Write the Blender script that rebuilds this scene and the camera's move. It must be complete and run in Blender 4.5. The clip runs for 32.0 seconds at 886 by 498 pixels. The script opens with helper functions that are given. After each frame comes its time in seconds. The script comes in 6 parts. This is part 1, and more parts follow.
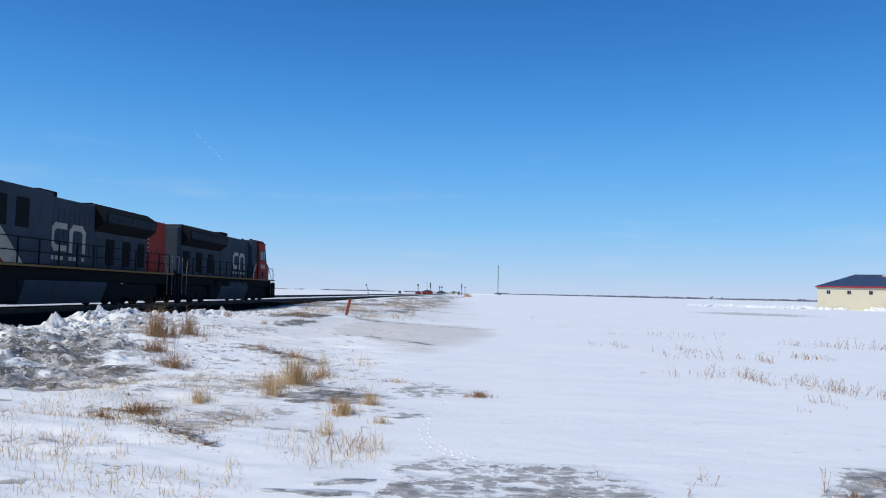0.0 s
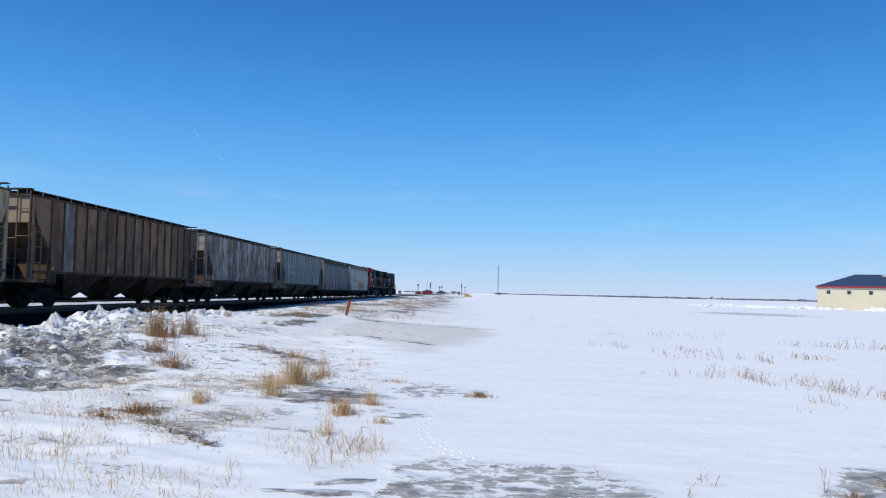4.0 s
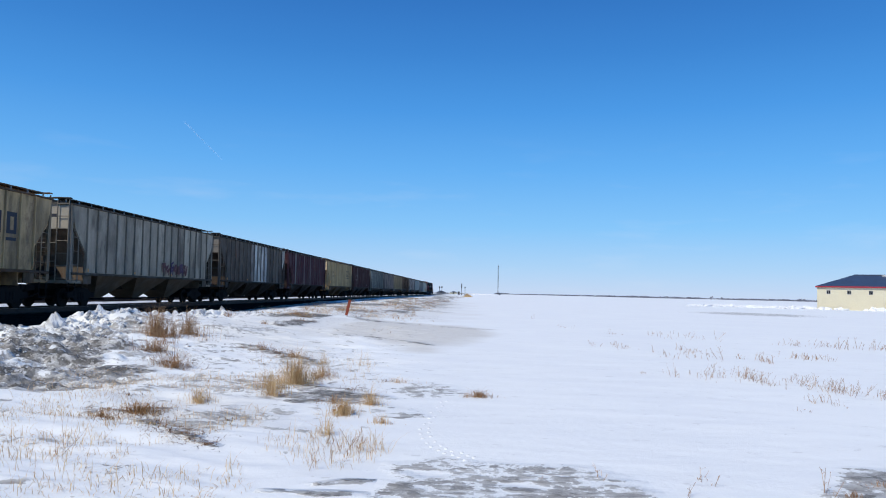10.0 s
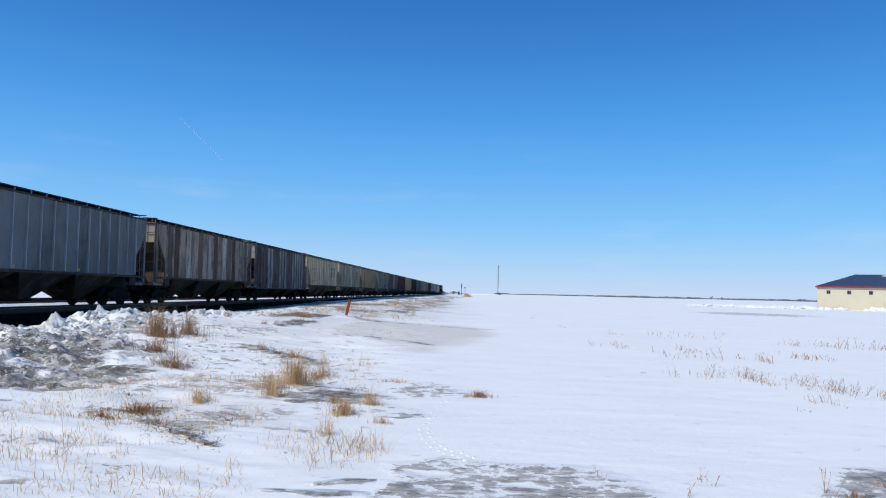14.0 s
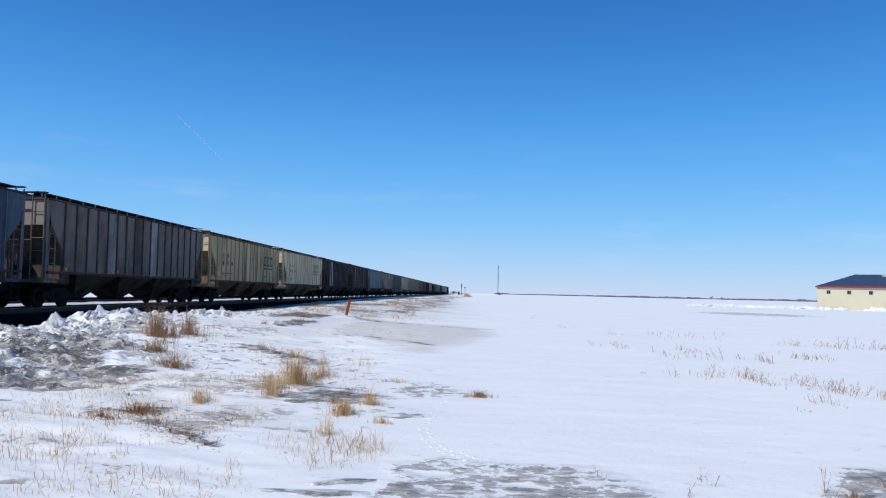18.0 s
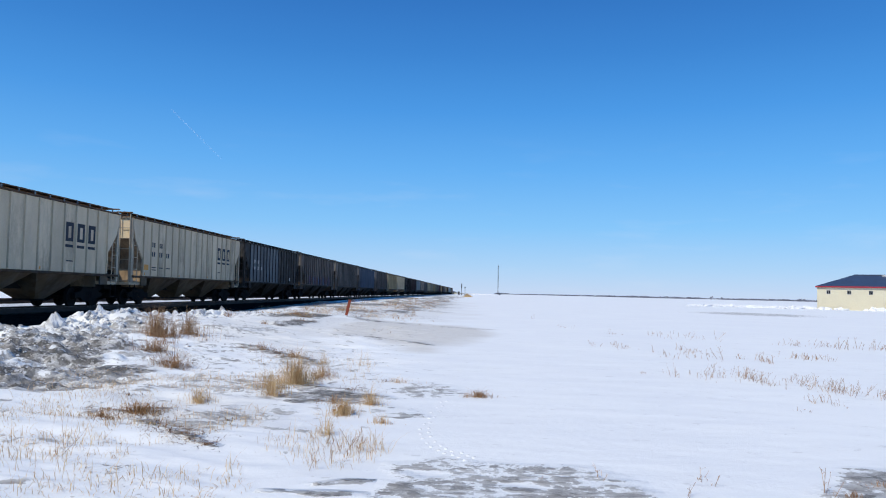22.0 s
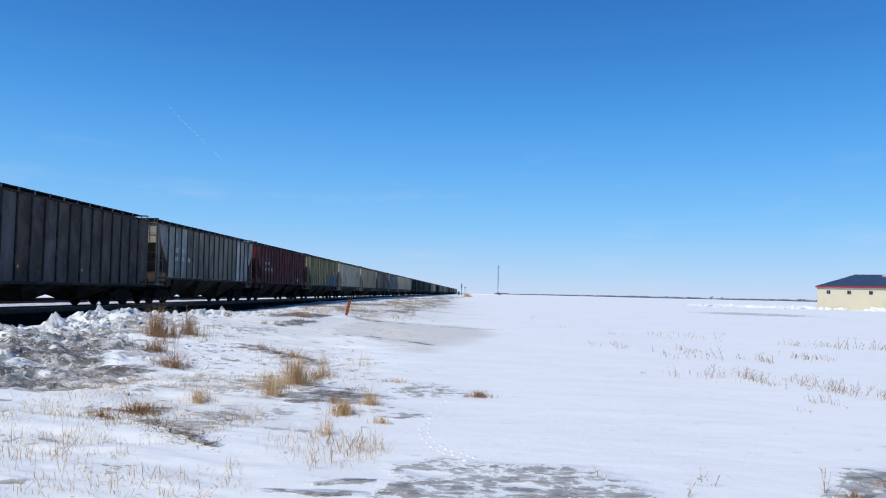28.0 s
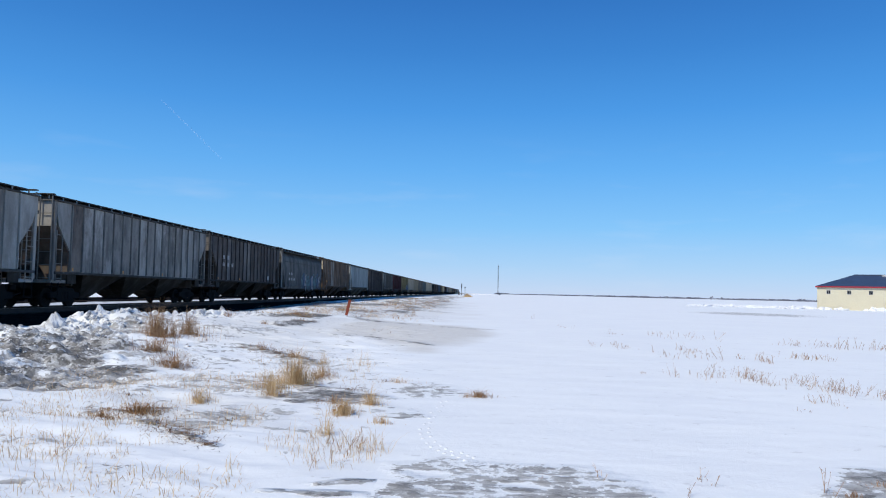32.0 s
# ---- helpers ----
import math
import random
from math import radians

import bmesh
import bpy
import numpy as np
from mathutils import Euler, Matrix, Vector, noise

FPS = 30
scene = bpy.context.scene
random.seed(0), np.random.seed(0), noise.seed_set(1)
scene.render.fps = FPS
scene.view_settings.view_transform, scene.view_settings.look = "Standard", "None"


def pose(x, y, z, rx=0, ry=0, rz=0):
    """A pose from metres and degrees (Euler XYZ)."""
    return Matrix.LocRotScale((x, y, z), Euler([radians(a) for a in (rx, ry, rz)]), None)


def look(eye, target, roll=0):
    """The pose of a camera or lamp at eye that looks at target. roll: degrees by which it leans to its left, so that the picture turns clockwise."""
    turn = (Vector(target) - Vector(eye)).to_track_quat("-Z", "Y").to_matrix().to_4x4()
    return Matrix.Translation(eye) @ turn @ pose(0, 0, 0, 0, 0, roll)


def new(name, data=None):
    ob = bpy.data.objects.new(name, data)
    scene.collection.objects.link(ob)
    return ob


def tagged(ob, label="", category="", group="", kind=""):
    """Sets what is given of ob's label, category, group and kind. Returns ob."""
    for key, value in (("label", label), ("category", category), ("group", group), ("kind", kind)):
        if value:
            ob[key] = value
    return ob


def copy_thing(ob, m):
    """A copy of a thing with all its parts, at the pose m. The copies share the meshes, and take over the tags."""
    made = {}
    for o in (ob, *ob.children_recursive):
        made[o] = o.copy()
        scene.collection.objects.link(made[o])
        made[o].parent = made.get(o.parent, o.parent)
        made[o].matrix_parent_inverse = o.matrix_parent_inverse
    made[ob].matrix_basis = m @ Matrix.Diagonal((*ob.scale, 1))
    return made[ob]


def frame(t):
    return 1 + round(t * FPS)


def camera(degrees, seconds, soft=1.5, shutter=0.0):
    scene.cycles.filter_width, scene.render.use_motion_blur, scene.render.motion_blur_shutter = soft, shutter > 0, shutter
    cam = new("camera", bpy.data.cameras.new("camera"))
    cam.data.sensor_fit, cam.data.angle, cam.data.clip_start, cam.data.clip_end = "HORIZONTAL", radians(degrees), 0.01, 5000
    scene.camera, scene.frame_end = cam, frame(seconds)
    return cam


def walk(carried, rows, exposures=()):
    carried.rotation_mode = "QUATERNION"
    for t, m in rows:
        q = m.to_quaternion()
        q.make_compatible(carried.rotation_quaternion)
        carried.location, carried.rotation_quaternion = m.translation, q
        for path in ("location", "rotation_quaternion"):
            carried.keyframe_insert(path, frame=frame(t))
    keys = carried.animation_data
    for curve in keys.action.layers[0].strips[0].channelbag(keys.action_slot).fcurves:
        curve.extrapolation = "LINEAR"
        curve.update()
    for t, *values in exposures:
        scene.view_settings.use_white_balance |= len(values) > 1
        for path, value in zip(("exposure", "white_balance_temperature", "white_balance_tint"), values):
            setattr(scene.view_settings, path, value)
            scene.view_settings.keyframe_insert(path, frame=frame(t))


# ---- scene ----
# ---------------------------------------------------------------- camera
cam = camera(63.5, 32.0, soft=1.05)
VIEW = look((0, 0, 1.85), (-4.386, 99.721, 7.893), 1.35)
walk(cam, [(0.0, VIEW), (32.0, VIEW)], [(0.0, -0.08), (1.2, -0.04), (2.5, 0.0), (32.0, 0.0)])

# ---------------------------------------------------------------- light
SUN_ELEV, SUN_SIDE = 47.0, 45.0          # height, and turn from square-on to the track
sun_dir = Vector((-math.cos(radians(SUN_ELEV)) * math.cos(radians(SUN_SIDE)),
                  -math.cos(radians(SUN_ELEV)) * math.sin(radians(SUN_SIDE)),
                  math.sin(radians(SUN_ELEV))))
world = bpy.data.worlds.new("winter_sky")
scene.world = world
world.use_nodes = True
wn, wl = world.node_tree.nodes, world.node_tree.links
sky = wn.new("ShaderNodeTexSky")
sky.sky_type = "NISHITA"
sky.sun_disc = False
sky.sun_elevation = radians(SUN_ELEV)
sky.sun_rotation = math.atan2(sun_dir.x, sun_dir.y)
sky.altitude = 900
sky.air_density = 1.0
sky.dust_density = 0.0
sky.ozone_density = 4.5
tone = wn.new("ShaderNodeHueSaturation")
tone.inputs["Saturation"].default_value = 1.38
tint = wn.new("ShaderNodeMix")
tint.data_type, tint.blend_type = "RGBA", "MULTIPLY"
tint.inputs[0].default_value = 1.0
tint.inputs[7].default_value = (0.90, 0.94, 1.0, 1)
wl.new(sky.outputs[0], tint.inputs[6])
wl.new(tint.outputs[2], tone.inputs["Color"])
# clear cold air: ice haze low down, deepening to blue as it thins upwards, with a breath of cirrus in it
tc = wn.new("ShaderNodeTexCoord")
sep = wn.new("ShaderNodeSeparateXYZ")
wl.new(tc.outputs["Generated"], sep.inputs[0])


def sky_ramp(stops):
    """A ramp over the height in the sky, from the horizon to the zenith."""
    ramp = wn.new("ShaderNodeValToRGB")
    while len(ramp.color_ramp.elements) < len(stops):
        ramp.color_ramp.elements.new(0.5)
    for e, (pos, v) in zip(ramp.color_ramp.elements, stops):
        e.position, e.color = pos, (*v, 1) if isinstance(v, tuple) else (v, v, v, 1)
    wl.new(sep.outputs["Z"], ramp.inputs["Fac"])
    return ramp.outputs["Color"]


haze_share = sky_ramp(((0.0, 0.95), (0.10, 0.88), (0.40, 0.80), (0.75, 0.2), (1.0, 0.0)))
haze_color = sky_ramp(((0.0, (0.535, 0.665, 0.90)), (0.037, (0.40, 0.625, 0.915)), (0.093, (0.245, 0.555, 0.935)), (0.17, (0.145, 0.445, 0.90)),
                       (0.246, (0.087, 0.335, 0.80)), (0.32, (0.058, 0.245, 0.66)), (0.40, (0.040, 0.175, 0.535)), (0.60, (0.025, 0.12, 0.42))))
STRENGTH = 0.145
lift = wn.new("ShaderNodeMix")
lift.data_type, lift.blend_type = "RGBA", "MULTIPLY"
lift.inputs[0].default_value = 1.0
lift.inputs[7].default_value = (1 / STRENGTH, 1 / STRENGTH, 1 / STRENGTH, 1)
wl.new(haze_color, lift.inputs[6])
stretch = wn.new("ShaderNodeMapping")
stretch.inputs["Scale"].default_value = (1.0, 1.0, 5.0)
wl.new(tc.outputs["Generated"], stretch.inputs["Vector"])
cirrus = wn.new("ShaderNodeTexNoise")
cirrus.inputs["Scale"].default_value = 7.0
cirrus.inputs["Detail"].default_value = 7.0
wl.new(stretch.outputs[0], cirrus.inputs["Vector"])
wisp = wn.new("ShaderNodeMapRange")
for key, v in (("From Min", 0.56), ("From Max", 0.80), ("To Min", 0.0), ("To Max", 0.22)):
    wisp.inputs[key].default_value = v
wl.new(cirrus.outputs["Fac"], wisp.inputs["Value"])
low_only = wn.new("ShaderNodeMath")
low_only.operation = "MULTIPLY"
wl.new(wisp.outputs[0], low_only.inputs[0])
wl.new(sky_ramp(((0.0, 1.0), (0.12, 0.8), (0.22, 0.0), (1.0, 0.0))), low_only.inputs[1])
veil = wn.new("ShaderNodeMix")
veil.data_type = "RGBA"
veil.inputs[7].default_value = (0.66 / STRENGTH, 0.74 / STRENGTH, 0.90 / STRENGTH, 1)
wl.new(low_only.outputs[0], veil.inputs[0])
wl.new(lift.outputs[2], veil.inputs[6])
air = wn.new("ShaderNodeMix")
air.data_type = "RGBA"
wl.new(haze_share, air.inputs[0])
wl.new(tone.outputs[0], air.inputs[6])
wl.new(veil.outputs[2], air.inputs[7])
wn["Background"].inputs["Strength"].default_value = STRENGTH
wl.new(air.outputs[2], wn["Background"].inputs["Color"])

sun_data = bpy.data.lights.new("sun", "SUN")
sun_data.energy = 3.5
sun_data.angle = radians(0.53)
sun_data.color = (0.98, 0.92, 0.79)
sun = new("sun", sun_data)
sun.matrix_world = look(sun_dir * 100, (0, 0, 0))
scene.view_settings.exposure = 0.0

# ---------------------------------------------------------------- small tools
RAIL_X, RAIL_Z = -18.74, 0.82           # centre of the busy track, top of its rails
rng = random.Random(7)


def lattice(ix, iy, seed):
    n = (ix * 374761393 + iy * 668265263 + seed * 974711) & 0x7FFFFFFF
    n = ((n ^ (n >> 13)) * 1274126177) & 0x7FFFFFFF
    return ((n ^ (n >> 16)) & 0xFFFF) / 65535.0


def vnoise(x, y, seed=0):
    """Smooth value noise, 0..1, on arrays."""
    x, y = np.asarray(x, float), np.asarray(y, float)
    ix, iy = np.floor(x).astype(np.int64), np.floor(y).astype(np.int64)
    fx, fy = x - ix, y - iy
    fx, fy = fx * fx * (3 - 2 * fx), fy * fy * (3 - 2 * fy)
    a, b = lattice(ix, iy, seed), lattice(ix + 1, iy, seed)
    c, d = lattice(ix, iy + 1, seed), lattice(ix + 1, iy + 1, seed)
    return (a * (1 - fx) + b * fx) * (1 - fy) + (c * (1 - fx) + d * fx) * fy


def fbm(x, y, seed=0, octaves=4):
    total, amp, norm = 0.0, 1.0, 0.0
    for k in range(octaves):
        total = total + amp * vnoise(x * 2 ** k, y * 2 ** k, seed + 17 * k)
        norm += amp
        amp *= 0.5
    return total / norm


def step(a, b, v):
    t = np.clip((np.asarray(v, float) - a) / (b - a), 0, 1)
    return t * t * (3 - 2 * t)


def mesh_of(name, bm, smooth=False):
    me = bpy.data.meshes.new(name)
    bm.normal_update()
    bm.to_mesh(me)
    bm.free()
    if smooth:
        for p in me.polygons:
            p.use_smooth = True
    return me


def add_box(bm, x0, x1, y0, y1, z0, z1, bevel=0.0):
    vs = [bm.verts.new((x, y, z)) for z in (z0, z1) for y in (y0, y1) for x in (x0, x1)]
    fs = [bm.faces.new([vs[i] for i in q]) for q in
          ((0, 2, 3, 1), (4, 5, 7, 6), (0, 1, 5, 4), (2, 6, 7, 3), (0, 4, 6, 2), (1, 3, 7, 5))]
    if bevel > 0:
        es = list({e for f in fs for e in f.edges})
        bmesh.ops.bevel(bm, geom=es, offset=bevel, segments=1, affect="EDGES")
    return vs


def box(x0, x1, y0, y1, z0, z1, bevel=0.0):
    bm = bmesh.new()
    add_box(bm, x0, x1, y0, y1, z0, z1, bevel)
    return bm


def prism(bm, outline, axis, a, b):
    """Extrude an outline of (u, v) along an axis from a to b. axis x: (y, z); y: (x, z); z: (x, y)."""
    def at(u, v, w):
        return {"x": (w, u, v), "y": (u, w, v), "z": (u, v, w)}[axis]
    lo = [bm.verts.new(at(u, v, a)) for u, v in outline]
    hi = [bm.verts.new(at(u, v, b)) for u, v in outline]
    n = len(outline)
    bm.faces.new(lo[::-1])
    bm.faces.new(hi)
    for i in range(n):
        bm.faces.new((lo[i], lo[(i + 1) % n], hi[(i + 1) % n], hi[i]))
    bmesh.ops.recalc_face_normals(bm, faces=bm.faces[:])
    return bm


def add_rod(bm, p, q, r, sides=6, r2=None):
    p, q = Vector(p), Vector(q)
    d = (q - p).normalized()
    u = d.orthogonal().normalized()
    w = d.cross(u)
    rings = []
    for c, rad in ((p, r), (q, r if r2 is None else r2)):
        rings.append([bm.verts.new(c + rad * (math.cos(a) * u + math.sin(a) * w))
                      for a in [2 * math.pi * i / sides for i in range(sides)]])
    for i in range(sides):
        j = (i + 1) % sides
        bm.faces.new((rings[0][i], rings[0][j], rings[1][j], rings[1][i]))
    bm.faces.new(rings[0][::-1])
    bm.faces.new(rings[1])


def rods(segments, r, sides=6):
    bm = bmesh.new()
    for p, q in segments:
        add_rod(bm, p, q, r, sides)
    return bm


def part(name, bm, material, parent, label="", smooth=False, at=None):
    """One mesh object under a thing or under a part. bm: a bmesh, or mesh data to share."""
    me = bm if isinstance(bm, bpy.types.Mesh) else mesh_of(name, bm, smooth)
    if material and not me.materials:
        me.materials.append(material)
    ob = new(name, me)
    ob.parent = parent
    if at is not None:
        ob.matrix_basis = at
    if label:
        tagged(ob, label)
    return ob


def thing(name, bm, material, label, category, group="", kind="", smooth=False, at=None):
    me = bm if isinstance(bm, bpy.types.Mesh) else mesh_of(name, bm, smooth)
    if material and not me.materials:
        me.materials.append(material)
    ob = new(name, me)
    if at is not None:
        ob.matrix_basis = at
    return tagged(ob, label, category, group, kind)


# ---------------------------------------------------------------- materials
class Nodes:
    def __init__(self, name):
        self.m = bpy.data.materials.new(name)
        self.m.use_nodes = True
        self.t = self.m.node_tree
        self.bsdf = self.t.nodes["Principled BSDF"]

    def add(self, kind, **values):
        n = self.t.nodes.new(kind)
        for k, v in values.items():
            n.inputs[k].default_value = v
        return n

    def link(self, a, b):
        self.t.links.new(a, b)

    def coords(self, scale=(1, 1, 1), kind="Object", shift=True):
        tc = self.add("ShaderNodeTexCoord")
        mp = self.add("ShaderNodeMapping")
        mp.inputs["Scale"].default_value = scale
        self.link(tc.outputs[kind], mp.inputs["Vector"])
        if shift:
            oi = self.add("ShaderNodeObjectInfo")
            mul = self.add("ShaderNodeMath")
            mul.operation = "MULTIPLY"
            mul.inputs[1].default_value = 57.0
            self.link(oi.outputs["Random"], mul.inputs[0])
            self.link(mul.outputs[0], mp.inputs["Location"])
        return mp.outputs["Vector"]

    def noise(self, scale, detail=5.0, rough=0.6, stretch=(1, 1, 1), kind="Object", shift=True):
        n = self.add("ShaderNodeTexNoise", Scale=scale, Detail=detail, Roughness=rough)
        self.link(self.coords(stretch, kind, shift), n.inputs["Vector"])
        return n.outputs["Fac"]

    def ramp(self, source, stops):
        r = self.add("ShaderNodeValToRGB")
        while len(r.color_ramp.elements) < len(stops):
            r.color_ramp.elements.new(0.5)
        for e, (pos, c) in zip(r.color_ramp.elements, stops):
            e.position = pos
            e.color = (*c, 1) if isinstance(c, tuple) else (c, c, c, 1)
        self.link(source, r.inputs["Fac"])
        return r.outputs["Color"]

    def mix(self, fac, a, b, mode="MIX"):
        n = self.t.nodes.new("ShaderNodeMix")
        n.data_type, n.blend_type = "RGBA", mode
        for sock, v in ((n.inputs[0], fac), (n.inputs[6], a), (n.inputs[7], b)):
            if isinstance(v, bpy.types.NodeSocket):
                self.link(v, sock)
            else:
                sock.default_value = (*v, 1) if isinstance(v, tuple) else v
        return n.outputs[2]

    def math(self, op, a, b=0.0):
        n = self.t.nodes.new("ShaderNodeMath")
        n.operation = op
        n.use_clamp = op != "MULTIPLY_ADD"
        for sock, v in ((n.inputs[0], a), (n.inputs[1], b)):
            if isinstance(v, bpy.types.NodeSocket):
                self.link(v, sock)
            else:
                sock.default_value = v
        return n.outputs[0]

    def bump(self, source, strength, distance):
        b = self.add("ShaderNodeBump", Strength=strength, Distance=distance)
        self.link(source, b.inputs["Height"])
        self.link(b.outputs["Normal"], self.bsdf.inputs["Normal"])

    def done(self, color=None, rough=0.6, metal=0.0, spec=None):
        if isinstance(color, bpy.types.NodeSocket):
            self.link(color, self.bsdf.inputs["Base Color"])
        elif color is not None:
            self.bsdf.inputs["Base Color"].default_value = (*color, 1)
        if isinstance(rough, bpy.types.NodeSocket):
            self.link(rough, self.bsdf.inputs["Roughness"])
        else:
            self.bsdf.inputs["Roughness"].default_value = rough
        self.bsdf.inputs["Metallic"].default_value = metal
        if spec is not None:
            self.bsdf.inputs["Specular IOR Level"].default_value = spec
        return self.m


def paint(name, color, rough=0.5, metal=0.0, grime=0.35, scale=1.2, spec=0.35):
    """Plain worn paint or metal with grime at two scales."""
    n = Nodes(name)
    big = n.noise(scale, 6, 0.65)
    fine = n.noise(scale * 14, 4, 0.6)
    dark = tuple(c * 0.45 + 0.012 for c in color)
    c = n.mix(n.math("MULTIPLY", n.ramp(big, [(0.42, 0.0), (0.72, 1.0)]), grime), color, dark)
    c = n.mix(0.18, c, n.ramp(fine, [(0.3, 0.15), (0.7, 0.9)]), "OVERLAY")
    n.bump(fine, 0.12, 0.01)
    return n.done(c, n.ramp(big, [(0.2, rough), (0.8, min(1.0, rough + 0.2))]), metal, spec)


def car_paint(name):
    """Weathered freight-car paint: colour and amount of rust come with the object."""
    n = Nodes(name)
    oi = n.add("ShaderNodeObjectInfo")
    streak = n.noise(2.4, 6, 0.66, (1, 1, 0.22))
    smear = n.noise(0.75, 5, 0.62, (1, 1.3, 0.6))
    blot = n.noise(1.7, 6, 0.68, (1, 1, 0.55))
    fine = n.noise(16, 4, 0.6)
    # soot in broad smears and thinner runs, then brown road dust
    soot = n.math("ADD", n.math("MULTIPLY", n.ramp(smear, [(0.44, 0.0), (0.58, 1.0)]), 0.62), n.math("MULTIPLY", n.ramp(streak, [(0.42, 0.0), (0.68, 1.0)]), 0.40))
    soot = n.math("MULTIPLY", soot, n.math("ADD", 0.15, n.math("MULTIPLY", oi.outputs["Alpha"], 2.2)))
    c = n.mix(soot, oi.outputs["Color"], n.mix(0.78, oi.outputs["Color"], (0.022, 0.020, 0.021)))
    dust = n.noise(0.45, 4, 0.6, (1, 1, 0.5))
    c = n.mix(n.ramp(dust, [(0.42, 0.0), (0.68, 0.34)]), c, n.mix(0.6, c, (0.105, 0.072, 0.045)))
    # chalky wash where the paint has weathered
    pale = n.math("MULTIPLY", n.ramp(blot, [(0.48, 0.0), (0.64, 1.0)]), 0.6)
    c = n.mix(pale, c, n.mix(0.14, c, (0.40, 0.42, 0.45)))
    # rust, more with a higher alpha
    level = n.math("ADD", n.math("MULTIPLY", blot, 0.7), n.math("MULTIPLY", fine, 0.3))
    edge = n.math("SUBTRACT", 0.71, n.math("MULTIPLY", oi.outputs["Alpha"], 0.36))
    amount = n.math("MULTIPLY", n.math("SUBTRACT", level, edge), 7.0)
    rust = n.ramp(fine, [(0.3, (0.045, 0.022, 0.014)), (0.7, (0.14, 0.062, 0.030))])
    c = n.mix(n.math("MULTIPLY", amount, 0.8), c, rust)
    c = n.mix(0.12, c, n.ramp(fine, [(0.3, 0.2), (0.7, 0.85)]), "OVERLAY")
    n.bump(n.math("ADD", n.math("MULTIPLY", blot, 0.7), n.math("MULTIPLY", fine, 0.3)), 0.25, 0.03)
    return n.done(c, n.ramp(streak, [(0.2, 0.6), (0.8, 0.88)]), 0.0, 0.14)


M = {}
M["car"] = car_paint("freight_car_paint")
M["under"] = paint("running_gear_steel", (0.017, 0.017, 0.018), 0.9, 0.0, 0.5, 2.5, 0.04)
M["wheel"] = paint("wheel_steel", (0.018, 0.017, 0.017), 0.8, 0.0, 0.5, 4.0, 0.06)
M["tread"] = paint("polished_rail_steel", (0.32, 0.30, 0.29), 0.35, 0.9, 0.3, 3.0)
M["rail_side"] = paint("rusty_rail_steel", (0.075, 0.052, 0.042), 0.7, 0.2, 0.5, 3.0)
M["dark_mark"] = paint("dark_stencil_paint", (0.03, 0.035, 0.05), 0.7, 0.0, 0.3, 4.0)
M["white_mark"] = paint("white_stencil_paint", (0.46, 0.46, 0.46), 0.7, 0.0, 0.45, 4.0)
M["orange_mark"] = paint("yellow_reflective_tape", (0.65, 0.30, 0.05), 0.5, 0.0, 0.3, 5.0)
M["loco_black"] = paint("locomotive_black_paint", (0.012, 0.013, 0.015), 0.85, 0.0, 0.4, 0.9, 0.05)
M["loco_grey"] = paint("locomotive_charcoal_paint", (0.040, 0.053, 0.070), 0.75, 0.0, 0.6, 0.8, 0.12)
M["loco_red"] = paint("locomotive_red_paint", (0.235, 0.020, 0.013), 0.6, 0.0, 0.35, 0.9, 0.15)
# the red paled to pink: sky reflection on the nose put into its colour
M["loco_nose"] = paint("salt_faded_red_paint", (0.24, 0.075, 0.075), 0.6, 0.0, 0.3, 1.2, 0.2)
M["loco_white"] = paint("locomotive_white_paint", (0.35, 0.315, 0.245), 0.5, 0.0, 0.4, 1.5)
M["loco_yellow"] = paint("locomotive_yellow_stripe", (0.20, 0.095, 0.016), 0.6, 0.0, 0.8, 2.5)
M["loco_rail"] = paint("worn_pale_handrail_paint", (0.16, 0.16, 0.155), 0.5, 0.0, 0.4, 6.0)
M["handrail"] = paint("light_handrail_paint", (0.34, 0.34, 0.33), 0.5, 0.0, 0.4, 6.0)
g = Nodes("tinted_cab_glass")
M["glass"] = g.done((0.008, 0.010, 0.013), 0.08, 0.0, 0.2)
for nm, col in (("graf_yellow", (0.44, 0.24, 0.03)), ("graf_pink", (0.26, 0.17, 0.21)), ("graf_blue", (0.05, 0.085, 0.16)),
                ("graf_teal", (0.09, 0.17, 0.19)), ("graf_purple", (0.085, 0.045, 0.095)), ("graf_red", (0.12, 0.045, 0.045)),
                ("graf_black", (0.015, 0.015, 0.02)), ("graf_white", (0.26, 0.27, 0.29))):
    M[nm] = paint("spray_paint_" + nm[5:], col, 0.6, 0.0, 0.35, 2.0)


